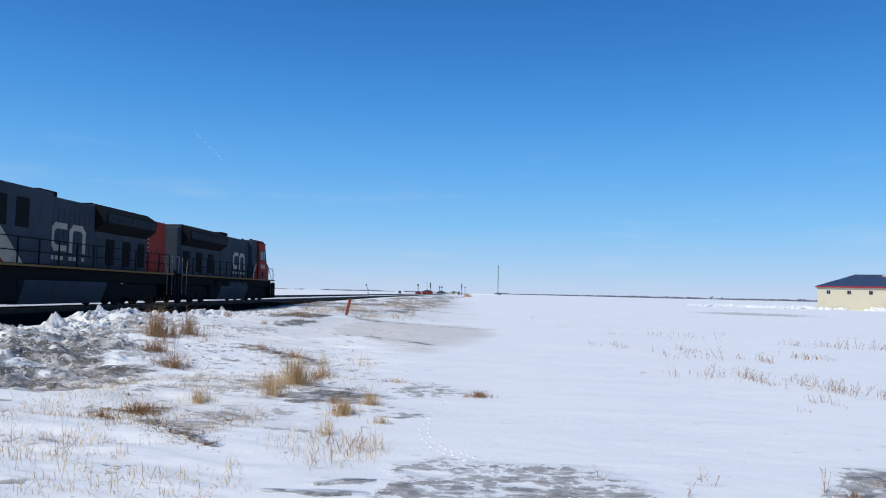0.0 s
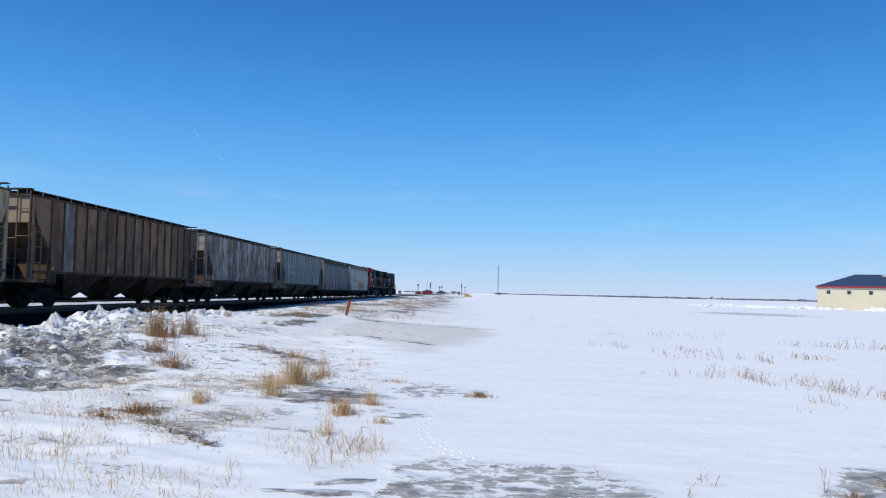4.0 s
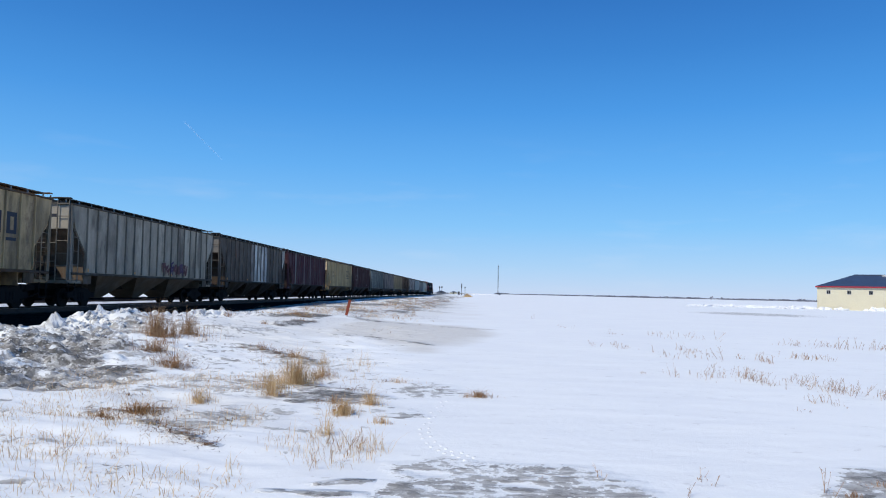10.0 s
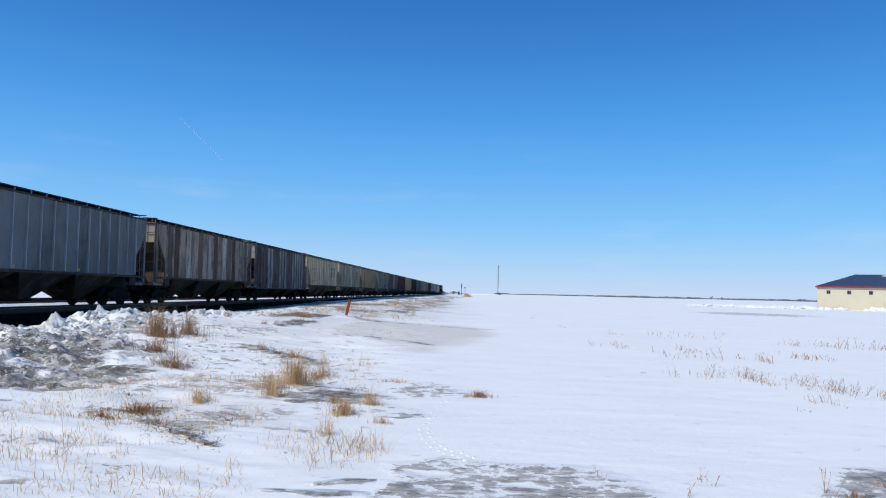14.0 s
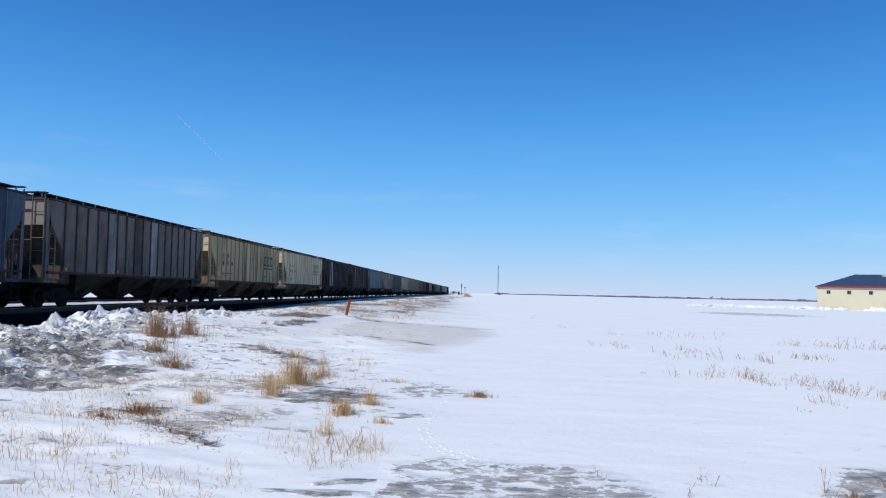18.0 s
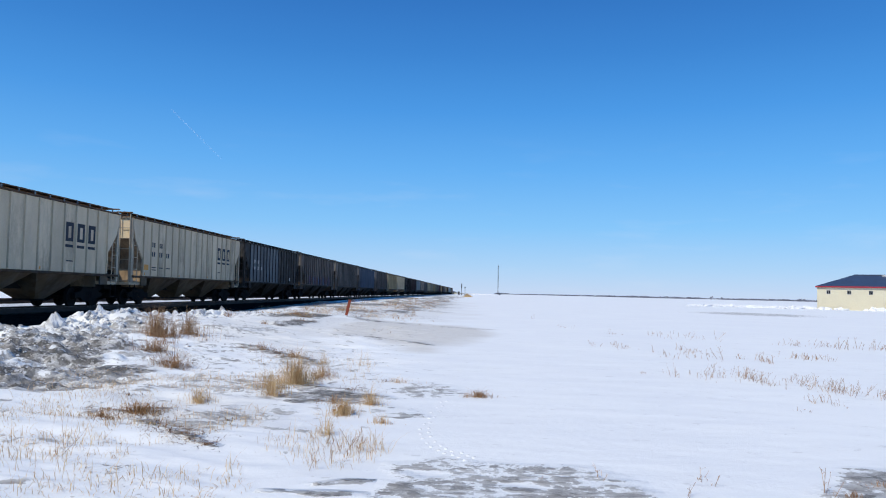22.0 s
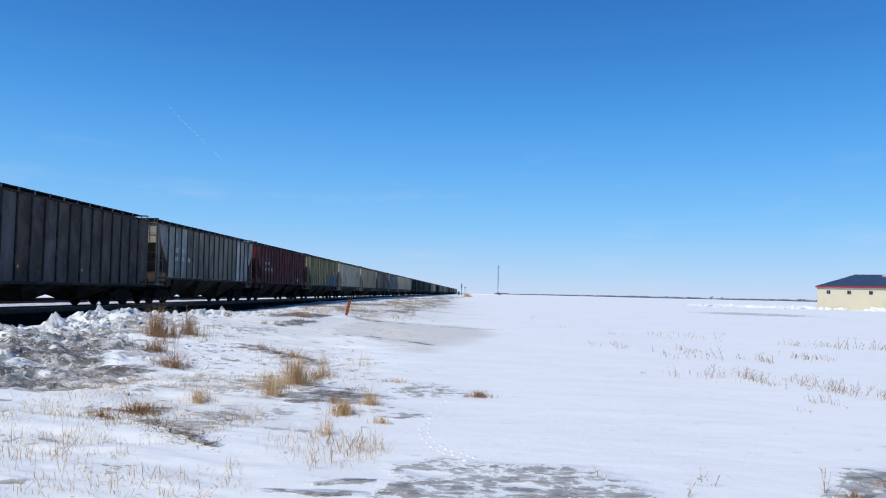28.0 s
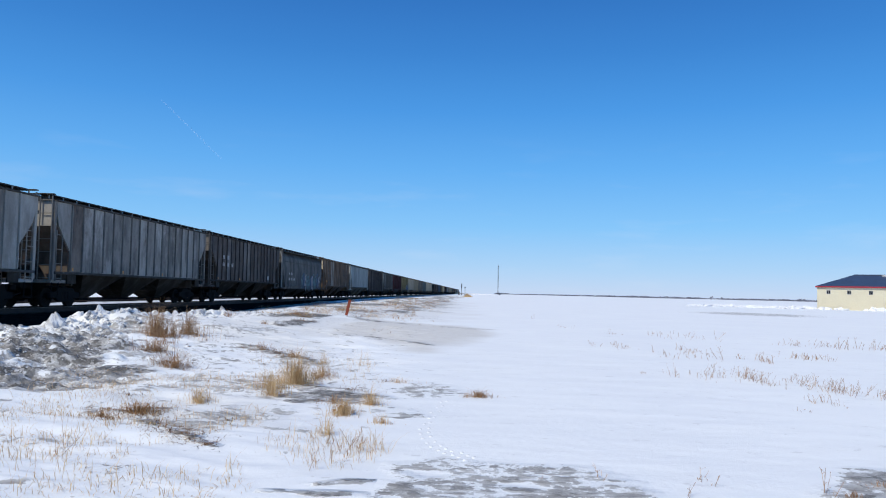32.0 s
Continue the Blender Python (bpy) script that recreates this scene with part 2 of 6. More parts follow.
def snow_material():
    n = Nodes("wind_packed_snow")
    at = n.add("ShaderNodeAttribute")
    at.attribute_name = "dirt"
    big = n.noise(0.22, 5, 0.6, shift=False)
    ripple = n.noise(1.5, 7, 0.66, (0.7, 1.3, 1), shift=False)
    mid = n.noise(3.2, 8, 0.68, shift=False)
    fine = n.noise(28, 4, 0.6, shift=False)
    white = n.ramp(big, [(0.3, (0.82, 0.83, 0.832)), (0.7, (0.875, 0.885, 0.87))])
    # thin glaze and blown dust in streaks along the wind
    dust = n.math("MULTIPLY", n.ramp(ripple, [(0.50, 0.0), (0.72, 1.0)]), n.ramp(big, [(0.35, 0.04), (0.65, 0.22)]))
    white = n.mix(dust, white, (0.58, 0.59, 0.60))
    silt = n.add("ShaderNodeAttribute")
    silt.attribute_name = "silt"
    sheen = n.math("MULTIPLY", silt.outputs["Fac"], n.ramp(mid, [(0.3, 0.55), (0.7, 0.85)]))
    white = n.mix(sheen, white, (0.60, 0.565, 0.51))
    crisp = n.noise(4.6, 8, 0.7, shift=False)
    level = n.math("ADD", n.math("MULTIPLY", ripple, 0.42), n.math("MULTIPLY", crisp, 0.58))
    level = n.ramp(level, [(0.40, 0.0), (0.60, 1.0)])
    cut = n.math("SUBTRACT", 0.97, n.math("MULTIPLY", at.outputs["Fac"], 0.80))
    cover = n.math("MULTIPLY", n.math("SUBTRACT", level, cut), 8.0)
    # first a grey glaze, then, where the patch is bare, ice with soil and dead grass frozen in
    marble = n.noise(3.4, 9, 0.72, (0.55, 1.5, 1), shift=False)
    glaze = n.ramp(marble, [(0.36, (0.22, 0.205, 0.19)), (0.47, (0.38, 0.365, 0.345)), (0.56, (0.55, 0.54, 0.52)), (0.63, (0.82, 0.82, 0.82))])
    soil = n.ramp(crisp, [(0.36, (0.055, 0.051, 0.047)), (0.5, (0.13, 0.123, 0.113)), (0.64, (0.31, 0.30, 0.285))])
    bare = n.math("MULTIPLY", n.math("SUBTRACT", n.math("MULTIPLY", level, at.outputs["Fac"]), 0.59), 6.0)
    c = n.mix(n.math("MULTIPLY", cover, 0.92), white, glaze)
    c = n.mix(bare, c, soil)
    relief = n.math("ADD", n.math("MULTIPLY", ripple, 0.6), n.math("MULTIPLY", crisp, 0.4))
    b1 = n.add("ShaderNodeBump", Strength=1.0, Distance=0.30)
    rise = n.math("ADD", 0.075, n.math("MULTIPLY", at.outputs["Fac"], 0.32))
    n.link(n.math("MULTIPLY", relief, rise), b1.inputs["Height"])
    b2 = n.add("ShaderNodeBump", Strength=0.2, Distance=0.006)
    n.link(fine, b2.inputs["Height"])
    n.link(b1.outputs["Normal"], b2.inputs["Normal"])
    n.link(b2.outputs["Normal"], n.bsdf.inputs["Normal"])
    return n.done(c, 0.8, 0.0, 0.15)


def clean_snow():
    n = Nodes("broken_snow_crust")
    mid = n.noise(2.5, 6, 0.65)
    fine = n.noise(22, 5, 0.65)
    c = n.ramp(mid, [(0.32, (0.30, 0.30, 0.30)), (0.44, (0.50, 0.505, 0.515)), (0.58, (0.73, 0.745, 0.77))])
    n.bump(n.math("ADD", n.math("MULTIPLY", mid, 0.6), n.math("MULTIPLY", fine, 0.4)), 0.5, 0.06)
    return n.done(c, 0.75, 0.0, 0.3)


def rubble(name, stops):
    n = Nodes(name)
    g = n.add("ShaderNodeNewGeometry")
    fine = n.noise(9, 6, 0.7)
    c = n.ramp(g.outputs["Random Per Island"], stops)
    c = n.mix(n.ramp(fine, [(0.48, 0.0), (0.66, 0.55)]), c, (0.34, 0.335, 0.33))
    n.bump(fine, 0.6, 0.04)
    return n.done(c, 0.75, 0.0, 0.3)


def gravel():
    n = Nodes("dark_ballast_gravel")
    v = n.add("ShaderNodeTexVoronoi", Scale=14.0)
    n.link(n.coords((1, 1, 1), "Object", False), v.inputs["Vector"])
    big = n.noise(0.7, 5, 0.6, shift=False)
    c = n.mix(n.ramp(v.outputs["Color"], [(0.2, 0.0), (0.9, 1.0)]), (0.006, 0.0055, 0.0055), (0.026, 0.024, 0.023))
    c = n.mix(n.ramp(big, [(0.68, 0.0), (0.76, 0.4)]), c, (0.6, 0.62, 0.65))
    n.bump(v.outputs["Distance"], 0.8, 0.05)
    return n.done(c, 1.0, 0.0, 0.0)


def straw(name, a, b):
    n = Nodes(name)
    oi = n.add("ShaderNodeNewGeometry")
    c = n.ramp(oi.outputs["Random Per Island"], [(0.0, a), (1.0, b)])
    fine = n.noise(9, 3, 0.5, (1, 1, 0.3))
    c = n.mix(0.25, c, n.ramp(fine, [(0.3, 0.2), (0.7, 0.9)]), "OVERLAY")
    return n.done(c, 0.75, 0.0, 0.2)


M["snow"] = snow_material()
M["crust"] = clean_snow()
M["dirty_rubble"] = rubble("dirty_snow_rubble", [(0.0, (0.16, 0.15, 0.14)), (0.3, (0.40, 0.39, 0.37)), (0.5, (0.68, 0.675, 0.67)), (1.0, (0.86, 0.86, 0.86))])
M["rubble"] = rubble("clean_snow_rubble", [(0.0, (0.30, 0.29, 0.28)), (0.3, (0.55, 0.555, 0.56)), (1.0, (0.76, 0.765, 0.775))])
w = Nodes("fresh_ploughed_snow")
w_mid = w.noise(2.0, 6, 0.65)
w.bump(w_mid, 0.4, 0.06)
M["fresh"] = w.done(w.ramp(w_mid, [(0.32, (0.72, 0.725, 0.735)), (0.58, (0.86, 0.865, 0.875))]), 0.8, 0.0, 0.2)
d = Nodes("dirty_snow_crust")
dm = d.noise(8.0, 6, 0.72)
d.bump(dm, 0.6, 0.05)
M["dirty_crust"] = d.done(d.ramp(dm, [(0.34, (0.08, 0.07, 0.06)), (0.47, (0.33, 0.32, 0.305)), (0.58, (0.72, 0.73, 0.745))]), 0.8, 0.0, 0.2)
M["gravel"] = gravel()
M["straw"] = straw("dry_straw", (0.40, 0.23, 0.095), (0.80, 0.60, 0.345))
M["rust_straw"] = straw("rusty_dry_grass", (0.20, 0.092, 0.038), (0.55, 0.34, 0.17))
M["brown_straw"] = straw("brown_standing_grass", (0.22, 0.115, 0.06), (0.58, 0.39, 0.22))
M["mat"] = straw("matted_dead_grass", (0.10, 0.045, 0.02), (0.36, 0.21, 0.10))
M["weed"] = straw("dry_weed_stalk", (0.25, 0.135, 0.08), (0.52, 0.36, 0.23))
M["tie"] = paint("creosoted_timber", (0.04, 0.03, 0.024), 0.85, 0.0, 0.5, 3.0, 0.15)
# bark colour lifted to blue-grey, the haze of distance mixed in
M["far_wood"] = straw("bare_far_woods", (0.12, 0.125, 0.155), (0.23, 0.23, 0.27))
M["siding"] = paint("cream_steel_siding", (0.66, 0.60, 0.44), 0.5, 0.0, 0.12, 0.4, 0.3)
M["roof_blue"] = paint("dark_blue_steel_roof", (0.042, 0.064, 0.115), 0.35, 0.0, 0.2, 0.4, 0.5)
M["trim_red"] = paint("red_eave_trim", (0.32, 0.02, 0.035), 0.5, 0.0, 0.2, 1.0)
M["stake"] = paint("faded_red_stake", (0.27, 0.06, 0.032), 0.7, 0.0, 0.4, 5.0)
M["steel"] = paint("galvanised_steel", (0.20, 0.21, 0.23), 0.5, 0.5, 0.4, 3.0)
M["mast"] = paint("dark_mast_paint", (0.05, 0.05, 0.055), 0.6, 0.2, 0.4, 3.0)
c = Nodes("thin_vapour")
tr = c.add("ShaderNodeBsdfTransparent")
mx = c.add("ShaderNodeMixShader", Fac=0.024)
c.done((0.9, 0.92, 0.95), 1.0, 0.0, 0.0)
c.link(tr.outputs[0], mx.inputs[1])
c.link(c.bsdf.outputs[0], mx.inputs[2])
c.link(mx.outputs[0], c.t.nodes["Material Output"].inputs["Surface"])
M["vapour"] = c.m

# ---------------------------------------------------------------- ground
CREST_Y = [-60, 9.3, 19.5, 20.4, 21.6, 23.6, 24.7, 26.5, 28.8, 32.0, 35.0, 39.7, 42.8, 46.0, 58.0, 75.0, 91.0, 130.0, 290.0, 840.0]
CREST_Z = [0.60, 0.58, 0.64, 0.56, 0.50, 0.54, 0.90, 0.86, 0.60, 0.64, 0.54, 0.50, 0.38, 0.44, 0.47, 0.50, 0.55, 0.63, 0.64, 0.60]
CREST_AT_Y, CREST_AT_X = [-60, 40.0, 47.0, 60.0, 90.0, 130.0], [-13.3, -13.3, -13.9, -15.3, -16.3, -16.7]
# bare, icy or dusty patches, the last two painted shade of the rough crest: centre, half sizes, turn in degrees,
# strength
PATCHES = [(-2.83, 11.39, 0.21, 0.40, 0, 1.50), (-11.05, 19.02, 1.73, 2.29, 0, 1.10), (-9.57, 16.60, 1.69, 1.48, 0, 1.30),
    (-8.98, 15.17, 1.60, 0.51, 0, 1.45), (-8.59, 13.36, 1.23, 0.62, 0, 1.45), (-7.26, 14.24, 0.9, 0.5, 0, 1.25), (-7.71, 12.13, 0.73, 0.56, 0, 0.9),
    (-4.89, 12.39, 1.68, 1.96, 0, 0.70), (-3.28, 9.71, 1.38, 0.97, 0, 0.66), (-10.2, 41.5, 1.6, 6.0, 0, 2.0), (-8.0, 33.0, 1.0, 4.0, 0, 1.5),
    (35.58, 93.39, 8.93, 12.48, 0, 0.80), (-11.00, 22.65, 2.40, 2.70, 0, 0.95), (-8.61, 25.23, 1.9, 2.6, 0, 0.62)]
# streaks of soil and dead grass that the wind laid open: ends, half width, strength
STREAKS = [(-3.55, 27.1, -1.42, 24.8, 0.22, 1.15), (-5.05, 26.5, -3.65, 27.0, 0.30, 0.9), (-7.44, 44.8, -5.16, 40.0, 0.45, 1.0),
    (-4.64, 40.1, 0.4, 37.0, 0.5, 0.66), (-6.58, 20.4, -3.95, 18.2, 0.30, 1.15), (-5.2, 9.7, -4.36, 10.1, 0.14, 0.9),
    (-4.3, 9.3, -3.47, 8.56, 0.10, 1.25), (-3.47, 8.56, -2.87, 8.07, 0.05, 1.2), (-1.82, 6.5, -0.97, 6.51, 0.07, 0.98), (-1.41, 6.76, -0.98, 6.98, 0.06, 0.9),
    (-9.5, 62.0, -5.0, 55.0, 0.8, 0.72), (-9.0, 80.0, -3.0, 66.0, 1.0, 0.72), (-10.0, 110.0, -3.0, 86.0, 1.4, 0.75), (-9.0, 140.0, -4.0, 110.0, 1.6, 0.72),
    (-8.6, 52.0, -6.4, 47.0, 0.5, 0.8)]
# sheets of ice and frozen soil, by their outline: corners, strength, softness of the edge
ICE = [([(-0.95, 6.48), (-0.72, 7.05), (-0.85, 7.72), (-0.46, 7.91), (0.11, 7.84), (0.78, 7.9), (1.36, 7.92), (1.57, 7.44), (1.75, 6.95), (1.65, 6.6), (0.35, 6.3)], 0.96, 0.14),
       ([(3.22, 6.96), (3.42, 7.29), (3.84, 7.69), (4.17, 8.22), (4.71, 8.46), (5.6, 7.6), (3.92, 6.4)], 1.1, 0.16),
       ([(-3.16, 12.01), (-2.84, 11.14), (-2.45, 11.37), (-1.77, 11.65), (-1.43, 12.62), (-1.98, 13.0), (-3.28, 14.14), (-3.28, 12.62)], 1.25, 0.35),
       ([(-1.53, 13.53), (-1.13, 12.64), (-0.2, 13.08), (-0.38, 14.14), (-1.07, 14.47)], 0.86, 0.3),
       ([(-1.66, 10.92), (-1.07, 10.25), (-0.78, 10.64), (-0.91, 11.18), (-1.29, 11.46)], 0.72, 0.2),
       ([(-7.38, 13.99), (-7.35, 14.85), (-6.56, 14.72), (-6.03, 14.17)], 1.2, 0.35)]
ISLANDS = [([(-0.7, 7.54), (-0.18, 7.39), (-0.4, 7.22)], 0.1), ([(-0.01, 7.1), (0.94, 7.23), (0.69, 6.95)], 0.1), ([(0.4, 7.55), (1.1, 7.5), (0.8, 7.38)], 0.06)]
# smooth tan silt blown over the drifts, and a shaded bank slope painted alike
# grey-blue slope under the crest, its shade painted as an outline
SILT_SHADE = [([(-12.2, 43.5), (-9.0, 43.0), (-6.9, 42.0), (-5.0, 30.0), (-3.8, 25.0), (-6.2, 25.0), (-9.0, 30.0), (-11.0, 36.0)], 0.5, 0.8),
       ([(-7.0, 45.2), (-3.7, 40.4), (-1.1, 39.3), (0.4, 37.0), (0.3, 30.3), (-0.7, 25.0), (-1.3, 22.4), (-2.6, 24.2), (-3.9, 25.2), (-5.9, 28.6)], 1.0, 0.9),
        # smooth slope, a little darker than the snow around it
        ([(-10.5, 34.0), (-6.5, 28.0), (-4.2, 19.6), (-6.2, 20.8), (-8.6, 23.5), (-10.5, 28.0)], 0.42, 1.2),
        ([(-14.0, 120.0), (-1.5, 150.0), (-1.0, 60.0), (-2.0, 46.0), (-7.5, 46.0), (-12.0, 60.0)], 0.45, 3.0),
        ([(-5.5, 11.0), (-3.0, 12.0), (-2.6, 9.6), (-3.5, 9.0), (-5.2, 9.8)], 0.35, 0.6)]


def inside(x, y, corners, soft, wander=0.0):
    """1 within an outline, falling to 0 over its soft edge."""
    d2, odd = np.full(np.shape(x), 1e9), np.zeros(np.shape(x), bool)
    for (ax, ay), (bx, by) in zip(corners, corners[1:] + corners[:1]):
        t = np.clip(((x - ax) * (bx - ax) + (y - ay) * (by - ay)) / ((bx - ax) ** 2 + (by - ay) ** 2), 0, 1)
        d2 = np.minimum(d2, (x - ax - t * (bx - ax)) ** 2 + (y - ay - t * (by - ay)) ** 2)
        if ay != by:
            odd ^= ((ay > y) != (by > y)) & (x < (bx - ax) * (y - ay) / (by - ay) + ax)
    sd = np.where(odd, np.sqrt(d2), -np.sqrt(d2)) + wander
    return step(-soft, soft, sd)


def churn_at(x, y):
    """Where snow was thrown up and trampled beside the track."""
    ax, ay, bx, by = -12.9, 20.6, -8.1, 13.0
    t = np.clip(((x - ax) * (bx - ax) + (y - ay) * (by - ay)) / ((bx - ax) ** 2 + (by - ay) ** 2), -0.1, 1.05)
    off = np.hypot(x - ax - t * (bx - ax), y - ay - t * (by - ay))
    return (1 - step(0.9, 2.3, off + 1.6 * (fbm(x * 0.8, y * 0.8, 99, 3) - 0.5))) * step(-14.2, -13.4, x)


def ground_z(x, y):
    x, y = np.asarray(x, float), np.asarray(y, float)
    crest = np.interp(y, CREST_Y, CREST_Z)
    edge = np.interp(y, CREST_AT_Y, CREST_AT_X)
    t = np.clip(x / edge, 0, 1)
    z = crest * (0.35 * step(0.02, 0.75, t) + 0.65 * step(0.42, 1.0, t))
    # behind the crest the snow falls to the ballast, beyond both tracks to the plain
    back = 0.30 + 0.30 * step(48, 80, y) * step(-29.0, -26.0, x)
    run = 2.3 - 1.0 * step(44, 80, y)
    z = np.where(x < edge, back + (crest - back) * step(0, 1, (x - edge + run) / run), z)
    z = np.where(x < -34, back * step(-44, -34, x), z)
    near = np.exp(-((np.hypot(x, y) / 70.0) ** 2))
    z = z + near * 0.10 * (fbm(x * 0.16 + 3, y * 0.22, 5) - 0.5)
    # wind ripples across the plain, rough thrown snow along the crest
    z = z + near * 0.05 * (fbm(x * 0.5, y * 1.3, 9) - 0.5) * step(-40, -2, x)
    rough = np.exp(-((x + 12.7) / 1.6) ** 2) * step(4, 12, y) * (1 - step(34, 52, y))
    dirty = np.exp(-(((x + 9.8) / 2.6) ** 2 + ((y - 16.5) / 4.0) ** 2))
    # long low drifts that run down from the bank
    drift = step(-13, -9, x) * (1 - step(-2.5, 1.0, x)) * step(8, 14, y) * (1 - step(45, 70, y))
    z = z + drift * 0.13 * (1 - np.abs(2 * fbm((x + 0.55 * y) * 0.16, (y - 0.4 * x) * 0.30, 127, 3) - 1) - 0.7)
    r = np.maximum(rough, 0.6 * dirty)
    ridged = 1 - np.abs(2 * fbm(x * 0.9 + 0.3 * y, y * 1.3, 33, 4) - 1)
    z = z + r * (0.75 * (fbm(x * 1.0, y * 1.2, 21, 5) - 0.56) + 0.55 * (ridged - 0.80) + 0.34 * (fbm(x * 4, y * 4, 71, 3) - 0.5))
    c = np.maximum(churn_at(x, y), 0.8 * rough)
    along, across = 0.86 * x + 0.51 * y, 0.86 * y - 0.51 * x
    lumps_ = 0.11 * np.abs(2 * fbm(along * 0.9, across * 1.9, 111, 2) - 1) + 0.15 * np.abs(2 * fbm(along * 2.1, across * 4.6, 113, 2) - 1) + 0.13 * (fbm(along * 6, across * 11, 117, 2) - 0.5) + 0.07 * (fbm(along * 13, across * 20, 119, 2) - 0.5)
    z = z + c * (0.95 * lumps_ - 0.17)
    # small wind-cut ledges over the near bank
    ledge = step(-0.5, -4, x) * (1 - step(30, 50, y)) * step(4, 7, y)
    z = z + ledge * 0.20 * (fbm(x * 0.8 + 0.25 * y, y * 2.2, 81, 4) - 0.5)
    return z


def dirt_shade_at(x, y):
    d = np.zeros(np.shape(x))
    n1, n2, n3 = fbm(x * 0.9, y * 0.7, 43, 3) - 0.5, fbm(x * 3.1, y * 3.1, 47, 2) - 0.5, fbm(x * 1.1 + 9, y * 0.8, 45, 3) - 0.5
    wob = 0.55 + 0.9 * fbm(x * 0.9, y * 1.8, 41, 4) + 0.5 * (fbm(x * 4.2, y * 5.0, 49, 3) - 0.5)
    for cx, cy, a, b, _, power in PATCHES:
        u = (x + min(a, 1.6) * 1.1 * n1 + 0.5 * min(a, 1) * n2 - cx) / a
        v = (y + min(b, 2.0) * 1.5 * n3 - cy) / b
        d = np.maximum(d, power * (1 - step(0.5, 1.08, np.hypot(u, v) * wob)))
    for ax, ay, bx, by, w, power in STREAKS:
        t = np.clip(((x - ax) * (bx - ax) + (y - ay) * (by - ay)) / ((bx - ax) ** 2 + (by - ay) ** 2), 0, 1)
        off = np.hypot(x - ax - t * (bx - ax), y - ay - t * (by - ay))
        d = np.maximum(d, power * (1 - step(0.4 * w, 1.5 * w, off + 2.4 * w * n2 + 1.2 * w * n1)))
    torn = fbm(x * 2.3, y * 4.5, 57, 4) - 0.5
    for corners, power, soft in ICE:
        d = np.maximum(d, power * inside(x, y, corners, soft, 1.5 * soft * torn + 0.6 * soft * n2) * (0.88 + 0.40 * torn))
    for corners, soft in ISLANDS:
        d = d * (1 - 0.85 * inside(x, y, corners, soft, 0.25 * torn))
    churned = churn_at(x, y)
    d = np.maximum(d, churned * np.clip(2.6 * fbm((0.86 * x + 0.51 * y) * 0.9, (0.86 * y - 0.51 * x) * 3.2, 97, 4) + 0.60 * step(-12.6, -8.5, x) - 0.66, 0, 1.5))
    slope = np.exp(-((x + 9.5) / 4.5) ** 2) * (0.10 + 0.42 * fbm(x * 0.35, y * 0.7, 91, 3))
    calm = 1 - 0.65 * step(17, 23, y) * (1 - step(42, 50, y)) * step(-11.5, -10, x)
    d = np.maximum(d, slope * calm * step(3, 8, y))
    bank = step(-0.6, -3.5, x) * (1 - step(40, 70, y)) * step(3, 5, y) * (0.10 + 0.62 * fbm(x * 0.4 + 0.2 * y, y * 0.9, 95, 4))
    d = np.maximum(d, bank * calm * step(-14.5, -12.5, x) * (0.35 + 0.60 * step(8.5, 12.5, y)))
    # bare strips of stubble beyond both tracks
    beyond = (1 - step(-39, -37, x)) * step(-60, -46, x) * step(90, 130, y) * (1 - step(420, 600, y))
    d = np.maximum(d, beyond * 1.9 * fbm(x * 0.25, y * 0.012, 103, 3))
    # cinders beside the track
    edge = np.interp(y, CREST_AT_Y, CREST_AT_X)
    d = np.maximum(d, 1.5 * step(26, 34, y) * step(-18, -17.2, x) * (1 - step(-0.7, -0.1, x - edge - 1.2 * step(42, 48, y) * (1 - step(66, 90, y)) + 0.9 * n1)))
    # tufts and soil along the far bank
    mottled = step(-16.5, -14.5, x) * (1 - step(-6.5, -1.5, x)) * step(46, 60, y) * (1 - step(250, 400, y))
    return np.maximum(d, mottled * np.clip(5.6 * fbm(x * 0.55 + 0.06 * y, y * 0.16, 107, 4) - 2.0, 0, 1.5))


def silt_shade_at(x, y):
    d = np.zeros(np.shape(x))
    sway = fbm(x * 0.5, y * 0.35, 121, 4) - 0.5
    for corners, power, soft in SILT_SHADE:
        d = np.maximum(d, power * inside(x, y, corners, soft, 2.2 * soft * sway))
    return d


def spread(parts):
    out = []
    for a, b, h in parts:
        out.append(np.arange(a, b, h))
    return np.concatenate(out)


def far(start, end, n):
    return np.sign(end) * np.geomspace(abs(start), abs(end), n)


gx = np.concatenate([far(-60, -4600, 14)[::-1], spread([(-59, -36, 2.0), (-36, -17, 0.6), (-17, -13.8, 0.12), (-13.8, -7, 0.05), (-7, 6, 0.065), (6, 24, 0.4), (24, 60, 1.5)]), far(61, 4600, 16)])
gy = np.concatenate([far(-40, -4600, 8)[::-1], spread([(-38, 4, 2.0), (4, 5.5, 0.2), (5.5, 9, 0.045), (9, 25, 0.07), (25, 36, 0.12), (36, 70, 0.4), (70, 140, 1.6), (140, 300, 8.0)]), far(310, 4600, 22)])
GX, GY = np.meshgrid(gx, gy)
GZ = ground_z(GX, GY)
DIRT_SHADE = dirt_shade_at(GX, GY)
GZ = GZ - 0.004 * step(0.25, 0.75, DIRT_SHADE) * (GX > -3.5) * (GY < 12)
nx, ny = len(gx), len(gy)
verts = np.column_stack([GX.ravel(), GY.ravel(), GZ.ravel()])
ii = (np.arange(ny - 1)[:, None] * nx + np.arange(nx - 1)[None, :]).ravel()
quads = np.column_stack([ii, ii + 1, ii + nx + 1, ii + nx])
me = bpy.data.meshes.new("ground")
me.vertices.add(len(verts))
